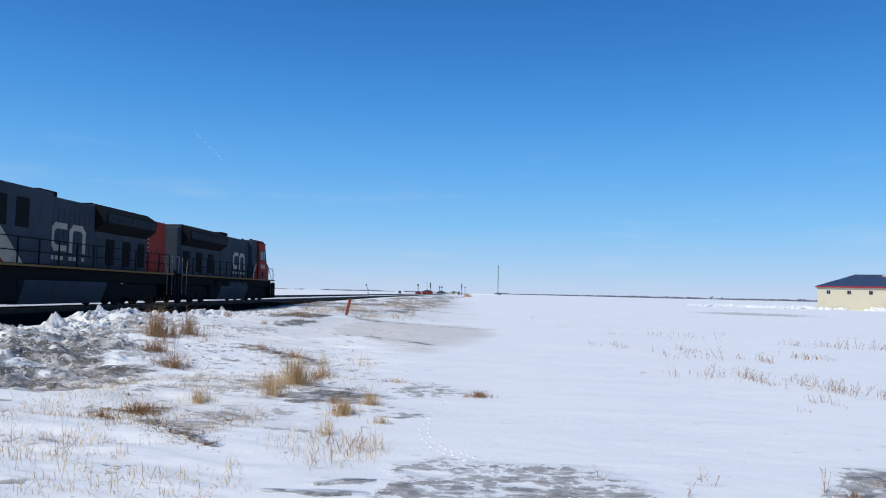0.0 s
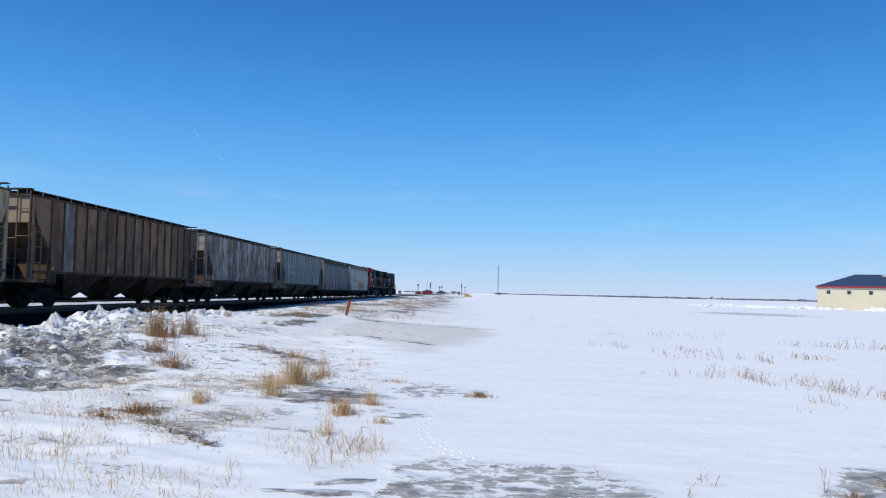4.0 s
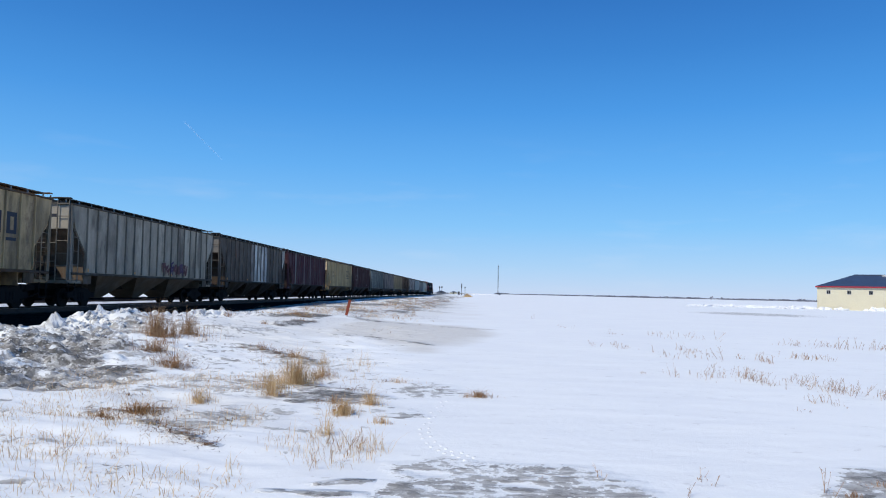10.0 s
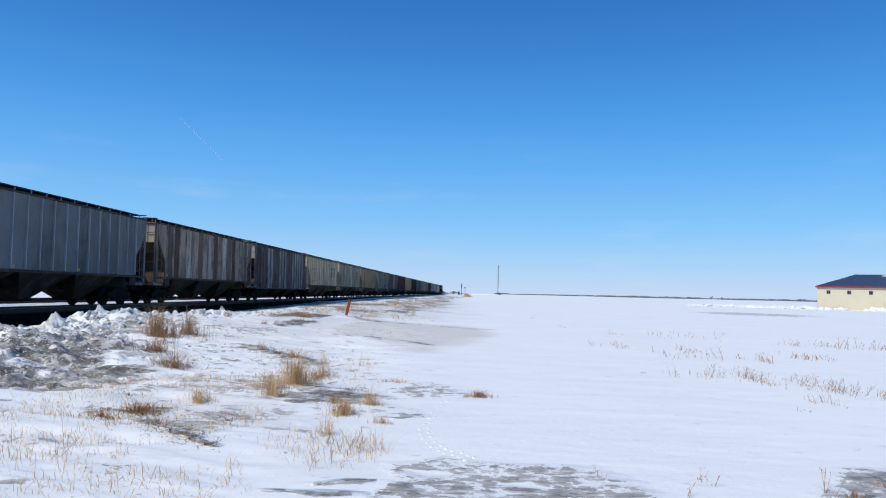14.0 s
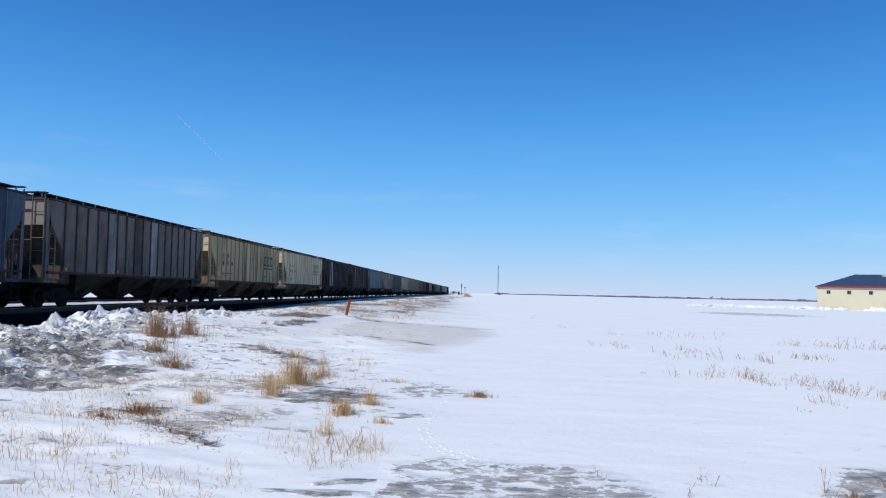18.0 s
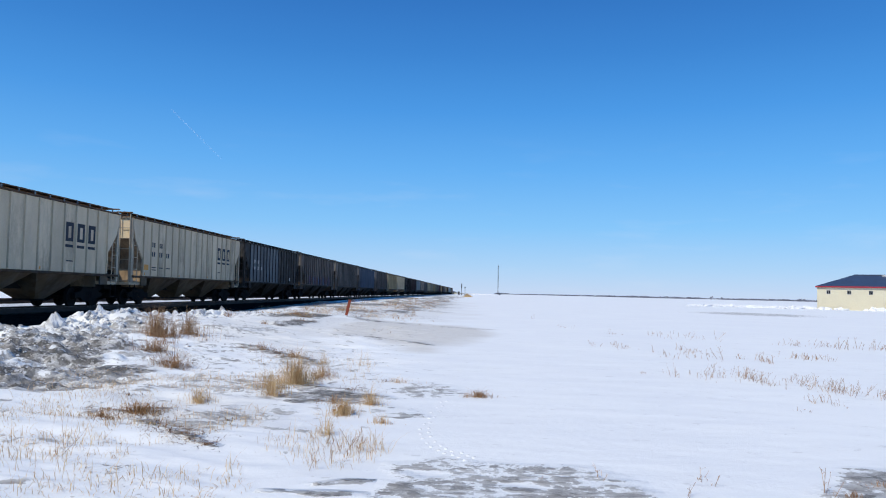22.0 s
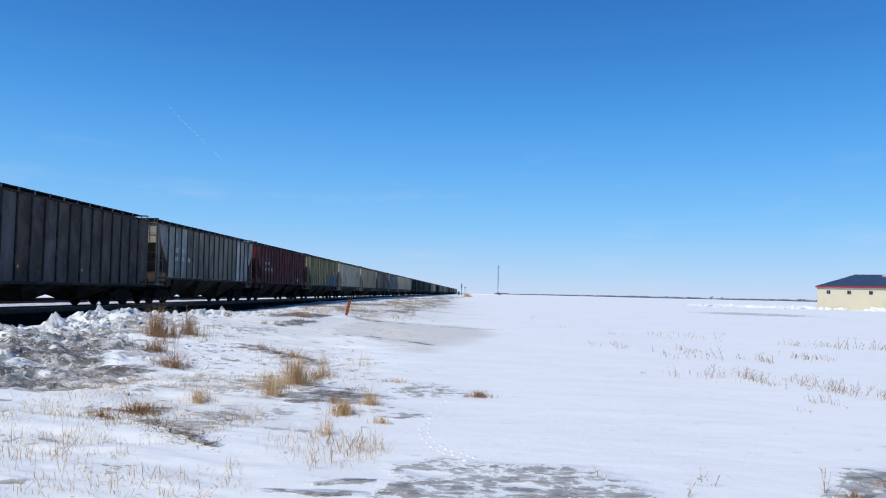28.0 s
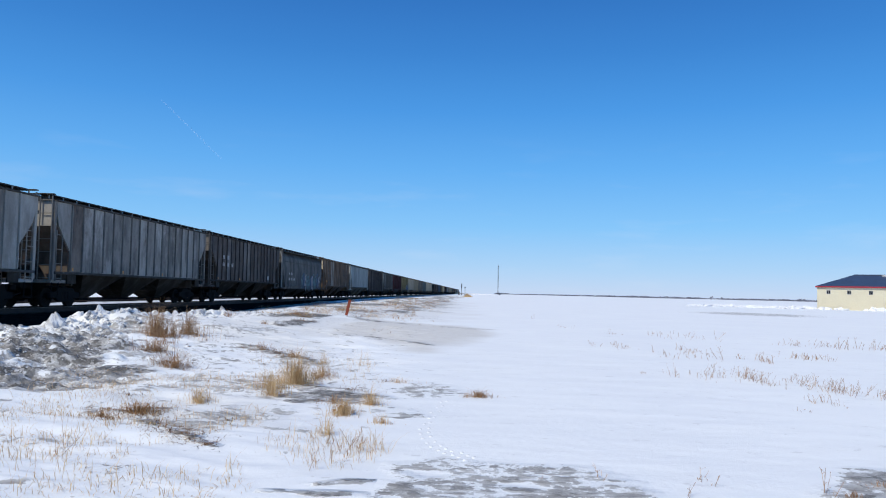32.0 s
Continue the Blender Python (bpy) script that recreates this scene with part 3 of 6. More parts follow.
me.vertices.foreach_set("co", verts.ravel())
me.loops.add(quads.size)
me.loops.foreach_set("vertex_index", quads.ravel())
me.polygons.add(len(quads))
me.polygons.foreach_set("loop_start", np.arange(0, quads.size, 4))
me.polygons.foreach_set("use_smooth", np.ones(len(quads), bool))
me.update(calc_edges=True)
att = me.attributes.new("dirt", "FLOAT", "POINT")
att.data.foreach_set("value", DIRT_SHADE.ravel())
att = me.attributes.new("silt", "FLOAT", "POINT")
att.data.foreach_set("value", silt_shade_at(GX, GY).ravel())
me.materials.append(M["snow"])
ground = tagged(new("ground", me), "flat snow-covered prairie with bare icy patches", "snowy ground", kind="structure")


GX_LIST, GY_LIST = [float(v) for v in gx], [float(v) for v in gy]


def gz(x, y):
    """Height of the ground sheet at a place."""
    i = min(max(int(np.searchsorted(gx, x)) - 1, 0), nx - 2)
    j = min(max(int(np.searchsorted(gy, y)) - 1, 0), ny - 2)
    u = (x - GX_LIST[i]) / (GX_LIST[i + 1] - GX_LIST[i])
    v = (y - GY_LIST[j]) / (GY_LIST[j + 1] - GY_LIST[j])
    return float((GZ[j, i] * (1 - u) + GZ[j, i + 1] * u) * (1 - v) + (GZ[j + 1, i] * (1 - u) + GZ[j + 1, i + 1] * u) * v)


# ---------------------------------------------------------------- the two tracks
def ballast(name, cx, half, top, label):
    bm = bmesh.new()
    ys = list(np.concatenate([np.arange(-80, 120, 1.5), np.geomspace(120, 2500, 40)]))
    prev = None
    for y in ys:
        w = [0.06 * (rng.random() - 0.5) for _ in range(6)]
        k = 1.0 + 0.15 * float(step(60, 110, y))
        row = [(cx - half - 0.9 + w[0], 0.28), (cx - half + w[1], top + w[1] * 0.3), (cx - 0.5, top - 0.02), (cx + 0.5, top - 0.02),
               (cx + half + w[2], top + w[2] * 0.3), (cx + half + 1.0 * k + w[3], top - 0.12 + w[3] * 0.5), (cx + half + 2.1 * k + 2 * w[4], 0.33)]
        row = [bm.verts.new((x, y, z)) for x, z in row]
        if prev:
            for i in range(len(row) - 1):
                bm.faces.new((prev[i], prev[i + 1], row[i + 1], row[i]))
        prev = row
    return thing(name, bm, M["gravel"], label, "ballast", kind="structure")


ballast("ballast", RAIL_X, 1.55, RAIL_Z - 0.19, "dark gravel ballast bed of the main track")
ballast("ballast", -30.6, 1.35, RAIL_Z - 0.24, "dark gravel ballast bed of the second track, half under snow")

RAIL_OUTLINE = [(-0.07, -0.18), (0.07, -0.18), (0.07, -0.165), (0.012, -0.14), (0.012, -0.045), (0.036, -0.035), (0.036, 0.0),
                (-0.036, 0.0), (-0.036, -0.035), (-0.012, -0.045), (-0.012, -0.14), (-0.07, -0.165)]


def track(cx, top, label, shiny):
    base = tagged(new("railway_track"), label, "railway track", kind="structure")
    base.location = (cx, 0, top)
    for side in (-0.7525, 0.7525):
        r = part("rail", prism(bmesh.new(), RAIL_OUTLINE, "y", -80, 2400), M["rail_side"], base)
        r.location.x = side
        part("rail_head", box(-0.033, 0.033, -80, 2400, 0.0, 0.004), M["tread"] if shiny else M["rail_side"], r)
    tie = mesh_of("tie", box(-1.3, 1.3, -0.115, 0.115, -0.34, -0.175, 0.012))
    tie.materials.append(M["tie"])
    rest = bmesh.new()
    y = -78.0
    while y < 260:
        if 14 < y < 90 and shiny:
            o = part("tie", tie, None, base)
            o.location = (rng.uniform(-0.03, 0.03), y, 0)
        else:
            add_box(rest, -1.3, 1.3, y - 0.115, y + 0.115, -0.34, -0.175)
        y += 0.56
    tagged(part("ties", rest, M["tie"], base), kind="stuff")
    return base


track(RAIL_X, RAIL_Z, "straight main railway track with polished rails on dark wooden ties", True)
track(-30.6, RAIL_Z - 0.05, "second railway track with dull rails on wooden ties", False)
# snow lying between and beside the rails
bm = bmesh.new()
prev = None
for y in list(np.arange(-78, 200, 0.8)) + list(np.geomspace(200, 2300, 60)):
    w = [rng.uniform(-0.1, 0.1) for _ in range(4)]
    row = [bm.verts.new(p) for p in ((-28.6 + 2 * w[0], y, 0.40), (-27.2 + w[1], y, 0.58 + 0.3 * w[1]), (-22.2 + w[2], y, 0.62 + 0.3 * w[2]), (-20.75 + 0.5 * w[3], y, 0.56))]
    if prev:
        for i in range(3):
            bm.faces.new((prev[i], prev[i + 1], row[i + 1], row[i]))
    prev = row
thing("snow_strip", bm, M["crust"], "packed white snow lying between the two tracks", "snow", kind="structure", smooth=True)

# ---------------------------------------------------------------- the train
SPEED = 24.31                            # metres a second, away from the camera
TRAIN = []                               # (vehicle, its place along the track at the start)
CAR_L, HALF_W = 16.6, 1.58
SILL, EAVE, BOARD = 1.50, 4.43, 4.70


def bogie(parent, y, axles, spacing, radius):
    span = spacing * (axles - 1)
    b = part("bogie", box(-1.0, 1.0, -0.28, 0.28, 0.42, 0.86, 0.05), M["under"], parent)
    b.location.y = y
    for i in range(axles):
        yy = -span / 2 + i * spacing
        bm = bmesh.new()
        for s in (-0.75, 0.75):
            add_rod(bm, (s - 0.07, yy, radius), (s + 0.07, yy, radius), radius, 20)
            add_rod(bm, (s - 0.085, yy, radius), (s + 0.10, yy, radius), radius * 0.62, 14)
        add_rod(bm, (-1.05, yy, radius), (1.05, yy, radius), 0.085, 8)
        part("wheelset", bm, M["wheel"], b)
    for s in (-1.06, 1.06):
        bm = bmesh.new()
        half = span / 2 + 0.24
        if axles == 3:
            part("frame_skirt", box(min(s, s * 0.9), max(s, s * 0.9), -half - 0.1, half + 0.1, 0.62, 1.08, 0.04), M["under"], b)
        arch = [(-half, 0.40), (-half, 0.62), (-half + 0.35, 0.66), (-0.55, 0.82), (0.55, 0.82), (half - 0.35, 0.66), (half, 0.62), (half, 0.40),
                (half - 0.42, 0.40), (0.45, 0.24), (-0.45, 0.24), (-half + 0.42, 0.40)]
        prism(bm, arch, "x", s - 0.07, s + 0.07)
        part("side_frame", bm, M["under"], b)
        bm = bmesh.new()
        for k in (-0.2, 0.0, 0.2):
            add_rod(bm, (s * 1.04, k, 0.34), (s * 1.04, k, 0.66), 0.075, 8)
        part("springs", bm, M["under"], b)
    return b


def coupler(parent, y, way):
    bm = bmesh.new()
    add_box(bm, -0.10, 0.10, min(y, y + way * 0.55), max(y, y + way * 0.55), 0.70, 0.92, 0.02)
    add_box(bm, -0.16, 0.16, min(y + way * 0.42, y + way * 0.70), max(y + way * 0.42, y + way * 0.70), 0.66, 0.96, 0.04)
    add_rod(bm, (0.28, y, 0.62), (0.14, y + way * 0.6, 0.38), 0.03, 6)
    return part("coupler", bm, M["under"], parent)


def ladder(parent, x, y0, y1, z0, z1, rungs, material, name="ladder"):
    bm = bmesh.new()
    for y in (y0, y1):
        add_rod(bm, (x, y, z0), (x, y, z1), 0.026, 6)
    for i in range(rungs):
        z = z0 + 0.12 + (z1 - z0 - 0.3) * i / (rungs - 1)
        add_rod(bm, (x, y0, z), (x, y1, z), 0.016, 5)
    return part(name, bm, material, parent)


def cross_ladder(parent, y, x0, x1, z0, z1, rungs, material):
    bm = bmesh.new()
    for x in (x0, x1):
        add_rod(bm, (x, y, z0), (x, y, z1), 0.028, 6)
    for i in range(rungs):
        z = z0 + 0.12 + (z1 - z0 - 0.3) * i / (rungs - 1)
        add_rod(bm, (x0, y, z), (x1, y, z), 0.018, 5)
    return part("end_ladder", bm, material, parent)


def bay(y0, y1, top, low=0.34):
    """One discharge hopper: a pyramid that narrows to its outlet."""
    bm = bmesh.new()
    mid, hw, hx = (y0 + y1) / 2, 0.30, 0.44
    a = [bm.verts.new(p) for p in ((-1.5, y0, top), (1.5, y0, top), (1.5, y1, top), (-1.5, y1, top))]
    b = [bm.verts.new(p) for p in ((-hx, mid - hw, low), (hx, mid - hw, low), (hx, mid + hw, low), (-hx, mid + hw, low))]
    bm.faces.new(b[::-1])
    bm.faces.new(a)
    for i in range(4):
        j = (i + 1) % 4
        bm.faces.new((a[i], b[i], b[j], a[j]))
    bmesh.ops.recalc_face_normals(bm, faces=bm.faces[:])
    return bm


def hopper_frame(top, deep):
    """What all covered hoppers share: sill, bays, gates, platforms, bogies, couplers."""
    h = CAR_L / 2
    part("centre_sill", box(-0.25, 0.25, -h, h, 0.78, 1.12, 0.02), M["under"], top)
    low_top = 1.05 if deep else SILL
    for k in range(3):
        y0 = -5.85 + 3.9 * k
        part("hopper_bay", bay(y0, y0 + 3.9, low_top), M["car"], top)
        bm = bmesh.new()
        add_box(bm, -0.5, 0.5, y0 + 1.58, y0 + 2.32, 0.28, 0.36, 0.03)
        add_rod(bm, (0.45, y0 + 1.7, 0.31), (0.95, y0 + 1.7, 0.31), 0.03, 6)
        part("outlet_gate", bm, M["under"], top)
    for s in (-1, 1):
        part("end_platform", box(-1.5, 1.5, min(s * h, s * (h - 1.5)), max(s * h, s * (h - 1.5)), 1.02, 1.16, 0.02), M["car"], top)
        bogie(top, s * (h - 1.75), 2, 1.75, 0.42)
        coupler(top, s * h, s)
        for x in (-1.5, 1.5):
            bm = bmesh.new()
            for yy in (s * (h - 0.08), s * (h - 0.55)):
                add_rod(bm, (x, yy, 0.42), (x, yy, 1.05), 0.022, 5)
            add_rod(bm, (x, s * (h - 0.08), 0.44), (x, s * (h - 0.55), 0.44), 0.024, 5)
            part("stirrup_step", bm, M["under"], top)
    bm = bmesh.new()
    for a in range(16):
        a0, a1 = 2 * math.pi * a / 16, 2 * math.pi * (a + 1) / 16
        add_rod(bm, (-0.9 + 0.28 * math.cos(a0), -h - 0.06, 2.3 + 0.28 * math.sin(a0)), (-0.9 + 0.28 * math.cos(a1), -h - 0.06, 2.3 + 0.28 * math.sin(a1)), 0.018, 5)
    add_rod(bm, (-0.9, -h - 0.06, 2.3), (-0.9, -h + 0.2, 2.3), 0.03, 6)
    add_rod(bm, (-1.18, -h - 0.06, 2.3), (-0.62, -h - 0.06, 2.3), 0.016, 5)
    add_rod(bm, (-0.9, -h - 0.06, 2.02), (-0.9, -h - 0.06, 2.58), 0.016, 5)
    part("brake_wheel", bm, M["under"], top)
    part("brake_cylinder", prism(bmesh.new(), [(0.30 * math.cos(a) + 0.3, 1.55 + 0.2 * math.sin(a)) for a in np.linspace(0, 2 * math.pi, 12, endpoint=False)], "y", -h + 0.15, -h + 0.75), M["under"], top)


def roof_kit(top):
    """Roof sheet, trough hatch with covers, walkways on posts."""
    h = CAR_L / 2
    bm = bmesh.new()
    outline = [(-HALF_W - 0.03, EAVE - 0.04), (HALF_W + 0.03, EAVE - 0.04), (HALF_W + 0.03, EAVE), (1.2, EAVE + 0.07), (0.8, BOARD - 0.11),
               (-0.8, BOARD - 0.11), (-1.2, EAVE + 0.07), (-HALF_W - 0.03, EAVE)]
    part("roof", prism(bm, outline, "y", -h, h), M["car"], top)
    for x in (-0.90, 0.86):
        part("roof_coaming", box(x, x + 0.04, -h + 0.15, h - 0.15, EAVE + 0.04, BOARD - 0.06), M["car"], top)
    n = 9
    cover = mesh_of("hatch_cover", box(-0.36, 0.36, 0, (CAR_L - 1.4) / n - 0.05, BOARD - 0.10, BOARD - 0.03, 0.01))
    cover.materials.append(M["car"])
    for i in range(n):
        part("hatch_cover", cover, None, top).location.y = -h + 0.7 + (CAR_L - 1.4) * i / n
    for s in (-1, 1):
        x0 = 0.78 if s > 0 else -1.24
        bm = bmesh.new()
        for k in range(3):
            add_box(bm, x0 + k * 0.15, x0 + 0.13 + k * 0.15, -h - 0.12, h + 0.12, BOARD - 0.045, BOARD)
        part("running_board", bm, M["car"], top)
    u = [(-1.245, BOARD - 0.047), (-1.245, EAVE - 0.03), (1.245, EAVE - 0.03), (1.245, BOARD - 0.047), (1.205, BOARD - 0.047), (1.205, EAVE - 0.01), (-1.205, EAVE - 0.01), (-1.205, BOARD - 0.047)]
    bracket = mesh_of("board_bracket", prism(bmesh.new(), u, "y", -0.024, 0.024))
    bracket.materials.append(M["handrail"])
    for i in range(17):
        part("board_bracket", bracket, None, top).location.y = -h + 0.1 + (CAR_L - 0.2) * i / 16
    for s in (-1, 1):
        y0, y1 = sorted((s * (h - 0.12), s * (h + 0.10)))
        part("end_walk", box(-1.5, 1.5, y0, y1, BOARD - 0.05, BOARD - 0.005), M["car"], top)


def end_kit(top):
    """End slope sheet, top plate, corner posts, ladders."""
    h = CAR_L / 2
    for s in (-1, 1):
        bm = bmesh.new()
        prism(bm, [(s * (h - 0.26), 3.40), (s * (h - 0.18), 3.40), (s * (h - 1.10), 2.33), (s * (h - 1.10), 1.18), (s * (h - 1.18), 1.18), (s * (h - 1.18), 2.36)], "x", -1.54, 1.54)
        part("slope_sheet", bm, M["car"], top)
        bm = bmesh.new()
        prism(bm, [(s * (h - 0.55), 1.16), (s * (h - 0.55), 2.2), (s * (h - 1.08), 2.2), (s * (h - 1.08), 1.16)], "x", -0.03, 0.03)
        part("shear_plate", bm, M["car"], top)
        y0, y1 = sorted((s * (h - 1.72), s * (h - 1.78)))
        part("bolster_web", box(-1.4, 1.4, y0, y1, 0.9, 1.6), M["car"], top)
        y0, y1 = sorted((s * (h - 0.10), s * (h - 0.05)))
        part("end_plate", box(-1.45, 1.45, y0, y1, 3.35, EAVE - 0.03, 0.01), M["car"], top)
        for x in (-1.5, 1.5):
            y0, y1 = sorted((s * (h - 0.16), s * (h - 0.01)))
            part("corner_post", box(x - 0.065, x + 0.065, y0, y1, 1.16, EAVE, 0.012), M["car"], top)
            ladder(top, x * 1.04, s * (h - 0.62), s * (h - 0.2), 1.1, 3.2, 4, M["car"])
        cross_ladder(top, s * (h + 0.03), 0.95, 1.46, 1.12, BOARD - 0.1, 7, M["car"])
        bm = rods([((-1.45, s * (h + 0.02), z), (0.95, s * (h + 0.02), z)) for z in (1.95, 2.75)], 0.02, 5)
        part("end_rail", bm, M["car"], top)


PANELS = 16
PW = (CAR_L - 2.4) / PANELS


def panel_car(deep=False):
    """Ribbed three-bay covered hopper."""
    top = new("hopper_car")
    h = CAR_L / 2
    hopper_frame(top, deep)
    low = 1.05 if deep else SILL
    sheet = mesh_of("panel", box(-0.03, 0.0, 0.02, PW - 0.02, low, EAVE, 0.012))
    sheet.materials.append(M["car"])
    rib_bm = bmesh.new()
    prism(rib_bm, [(-0.03, -0.04), (0.065, -0.022), (0.065, 0.022), (-0.03, 0.04)], "z", low + 0.03, EAVE - 0.05)
    rib = mesh_of("rib", rib_bm)
    rib.materials.append(M["car"])
    for k in range(PANELS):
        part("panel", sheet, None, top).location = (HALF_W, -h + 1.2 + k * PW, 0)
        part("rib", rib, None, top).location = (HALF_W, -h + 1.2 + k * PW, 0)
    part("rib", rib, None, top).location = (HALF_W, h - 1.2, 0)
    for s in (-1, 1):
        if deep:
            out = [(s * (h - 1.2), low), (s * (h - 0.03), low + 0.3), (s * (h - 0.03), EAVE), (s * (h - 1.2), EAVE)]
        else:
            out = [(s * (h - 1.2), low), (s * (h - 1.2), 2.35), (s * (h - 0.75), 2.85), (s * (h - 0.32), 3.35), (s * (h - 0.16), 3.85), (s * (h - 0.10), EAVE), (s * (h - 1.2), EAVE)]
        part("end_panel", prism(bmesh.new(), out, "x", HALF_W - 0.03, HALF_W), M["car"], top)
    bm = bmesh.new()
    add_box(bm, -HALF_W, -HALF_W + 0.03, -h + 1.2, h - 1.2, low, EAVE)
    for s in (-1, 1):
        prism(bm, [(s * (h - 1.2), 2.35), (s * (h - 0.32), 3.35), (s * (h - 0.1), EAVE), (s * (h - 1.2), EAVE)], "x", -HALF_W, -HALF_W + 0.03)
    for k in range(PANELS + 1):
        y = -h + 1.2 + k * PW
        add_box(bm, -HALF_W - 0.075, -HALF_W, y - 0.045, y + 0.045, low + 0.03, EAVE - 0.05)
    part("far_side", bm, M["car"], top)
    part("top_chord", box(HALF_W - 0.05, HALF_W + 0.085, -h + 0.05, h - 0.05, EAVE - 0.05, EAVE + 0.02, 0.02), M["car"], top)
    part("side_sill", box(HALF_W - 0.10, HALF_W + 0.05, -h + 0.1, h - 0.1, low - 0.11, low - 0.003, 0.02), M["car"], top)
    for s in (-1, 1):
        y0, y1 = sorted((s * (h - 1.7), s * (h - 1.05)))
        part("bolster_plate", box(HALF_W - 0.05, HALF_W + 0.02, y0, y1, 1.0, low - 0.115, 0.01), M["car"], top)
    roof_kit(top)
    end_kit(top)
    return top


def smooth_car():
    """Covered hopper with plain rounded sides and no ribs."""
    top = new("hopper_car")
    h = CAR_L / 2
    hopper_frame(top, True)
    side = [(1.50, 1.02), (1.56, 1.30), (1.60, 2.0), (1.60, 2.9), (1.56, 3.5), (1.48, 3.9), (1.28, 4.15), (0.9, EAVE + 0.06)]
    ring = side + [(-x, z) for x, z in side[::-1]]
    bm = bmesh.new()
    ys = [-h + 0.05, -h + 0.2, -h + 0.5, -h + 0.9, -h + 1.35, h - 1.35, h - 0.9, h - 0.5, h - 0.2, h - 0.05]
    cuts = [3.3, 2.8, 2.2, 1.6, 1.02, 1.02, 1.6, 2.2, 2.8, 3.3]
    rows = []
    for y, zc in zip(ys, cuts):
        rows.append([bm.verts.new((x, y, max(z, zc))) for x, z in ring])
    for a, b in zip(rows, rows[1:]):
        for i in range(len(ring) - 1):
            try:
                bm.faces.new((a[i], a[i + 1], b[i + 1], b[i]))
            except ValueError:
                pass
    bm.faces.new(rows[0])
    bm.faces.new(rows[-1][::-1])
    bmesh.ops.recalc_face_normals(bm, faces=bm.faces[:])
    bmesh.ops.remove_doubles(bm, verts=bm.verts[:], dist=0.002)
    part("body", bm, M["car"], top, smooth=False)
    for z in (3.52, 1.30):
        part("side_band", box(HALF_W - 0.04, HALF_W + 0.035, -h + 0.9, h - 0.9, z - 0.03, z + 0.03, 0.01), M["car"], top)
    bm = bmesh.new()
    for k in range(1, 6):
        y = -h + 2.6 + (CAR_L - 5.2) * (k - 0.5) / 5
        add_box(bm, 1.595, 1.607, y - 0.02, y + 0.02, 1.35, 3.45)
    part("weld_seam", bm, M["car"], top)
    roof_kit(top)
    end_kit(top)
    # bent corner tube
    bm = bmesh.new()
    for s in (-1, 1):
        y = s * (h + 0.02)
        pts = [(1.52, y, 1.16), (1.52, y, 3.9), (1.44, y, 4.25), (1.2, y, 4.40), (-1.2, y, 4.40), (-1.44, y, 4.25), (-1.52, y, 3.9), (-1.52, y, 1.16)]
        for p, q in zip(pts, pts[1:]):
            add_rod(bm, p, q, 0.045, 6)
    part("end_tube", bm, M["handrail"], top)
    return top


def mark(parent, y0, y1, z0, z1, material, x=HALF_W + 0.006, name="marking"):
    return part(name, box(x - 0.004, x, y0, y1, z0, z1), material, parent)


def number_bars(parent, y, z, material, size=0.30, x=HALF_W + 0.006):
    """A stencilled line that becomes plain bars, two lines deep."""
    for row in range(2):
        for k in range(3 if row else 2):
            for j in (0.0, 0.24):
                yy = y + k * PW + j
                mark(parent, yy, yy + 0.15, z - row * 0.5, z - row * 0.5 + size, material, x)


def emblem(parent, y, z, material):
    """Three dark blocks over short bars."""
    for k in range(3):
        yy = y + k * PW
        mark(parent, yy - 0.29, yy + 0.29, z, z + 0.17, material)
        mark(parent, yy - 0.29, yy - 0.09, z - 0.55, z + 0.01, material)
        mark(parent, yy + 0.13, yy + 0.29, z - 0.55, z + 0.01, material)
        mark(parent, yy - 0.29, yy + 0.29, z - 0.64, z - 0.50, material)
        mark(parent, yy - 0.29, yy + 0.29, z - 0.90, z - 0.78, material)


def ribbon(bm, pts, w, x0, x1):
    """A bent band of paint laid flat on a car side."""
    for (ya, za), (yb, zb) in zip(pts, pts[1:]):
        d = math.hypot(yb - ya, zb - za) or 1.0
        u, v = (yb - ya) / d * w * 0.4, (zb - za) / d * w * 0.4
        p, q = -(zb - za) / d * w / 2, (yb - ya) / d * w / 2
        prism(bm, [(ya - u + p, za - v + q), (yb + u + p, zb + v + q), (yb + u - p, zb + v - q), (ya - u - p, za - v - q)], "x", x0, x1)


def graffiti(parent, y0, y1, z0, z1, materials, seed, x=HALF_W + 0.085, count=16, outline=True):
    """Overlapping bent bands of spray paint without words, one mesh for each colour."""
    r = random.Random(seed)
    layers = [bmesh.new() for _ in materials]
    edges = bmesh.new()
    for k in range(count):
        cy = y0 + (y1 - y0) * (k + 0.5) / count
        w, hgt = (y1 - y0) / count, (z1 - z0) * r.uniform(0.7, 1.0)
        lean = r.uniform(-0.35, 0.35) * w
        pick = k % len(materials)
        bends = [[(cy - 0.35 * w, z0 + 0.1 * hgt), (cy - 0.30 * w + lean, z0 + 0.8 * hgt), (cy + 0.25 * w + lean, z0 + 0.95 * hgt)],
                 [(cy + 0.2 * w, z0), (cy + 0.35 * w + lean, z0 + 0.55 * hgt), (cy - 0.1 * w, z0 + 0.62 * hgt)],
                 [(cy - 0.2 * w, z0 + 0.3 * hgt), (cy + 0.3 * w, z0 + 0.22 * hgt), (cy + 0.55 * w, z0 + 0.7 * hgt)]]
        for pts in bends[:r.choice((2, 3, 3))]:
            pts = [(a + r.gauss(0, 0.08 * w), b + r.gauss(0, 0.07 * hgt)) for a, b in pts]
            band = w * r.uniform(0.22, 0.38)
            d = 0.0003 * k
            if outline:
                ribbon(edges, pts, band + 0.09, x, x + 0.002 + d)
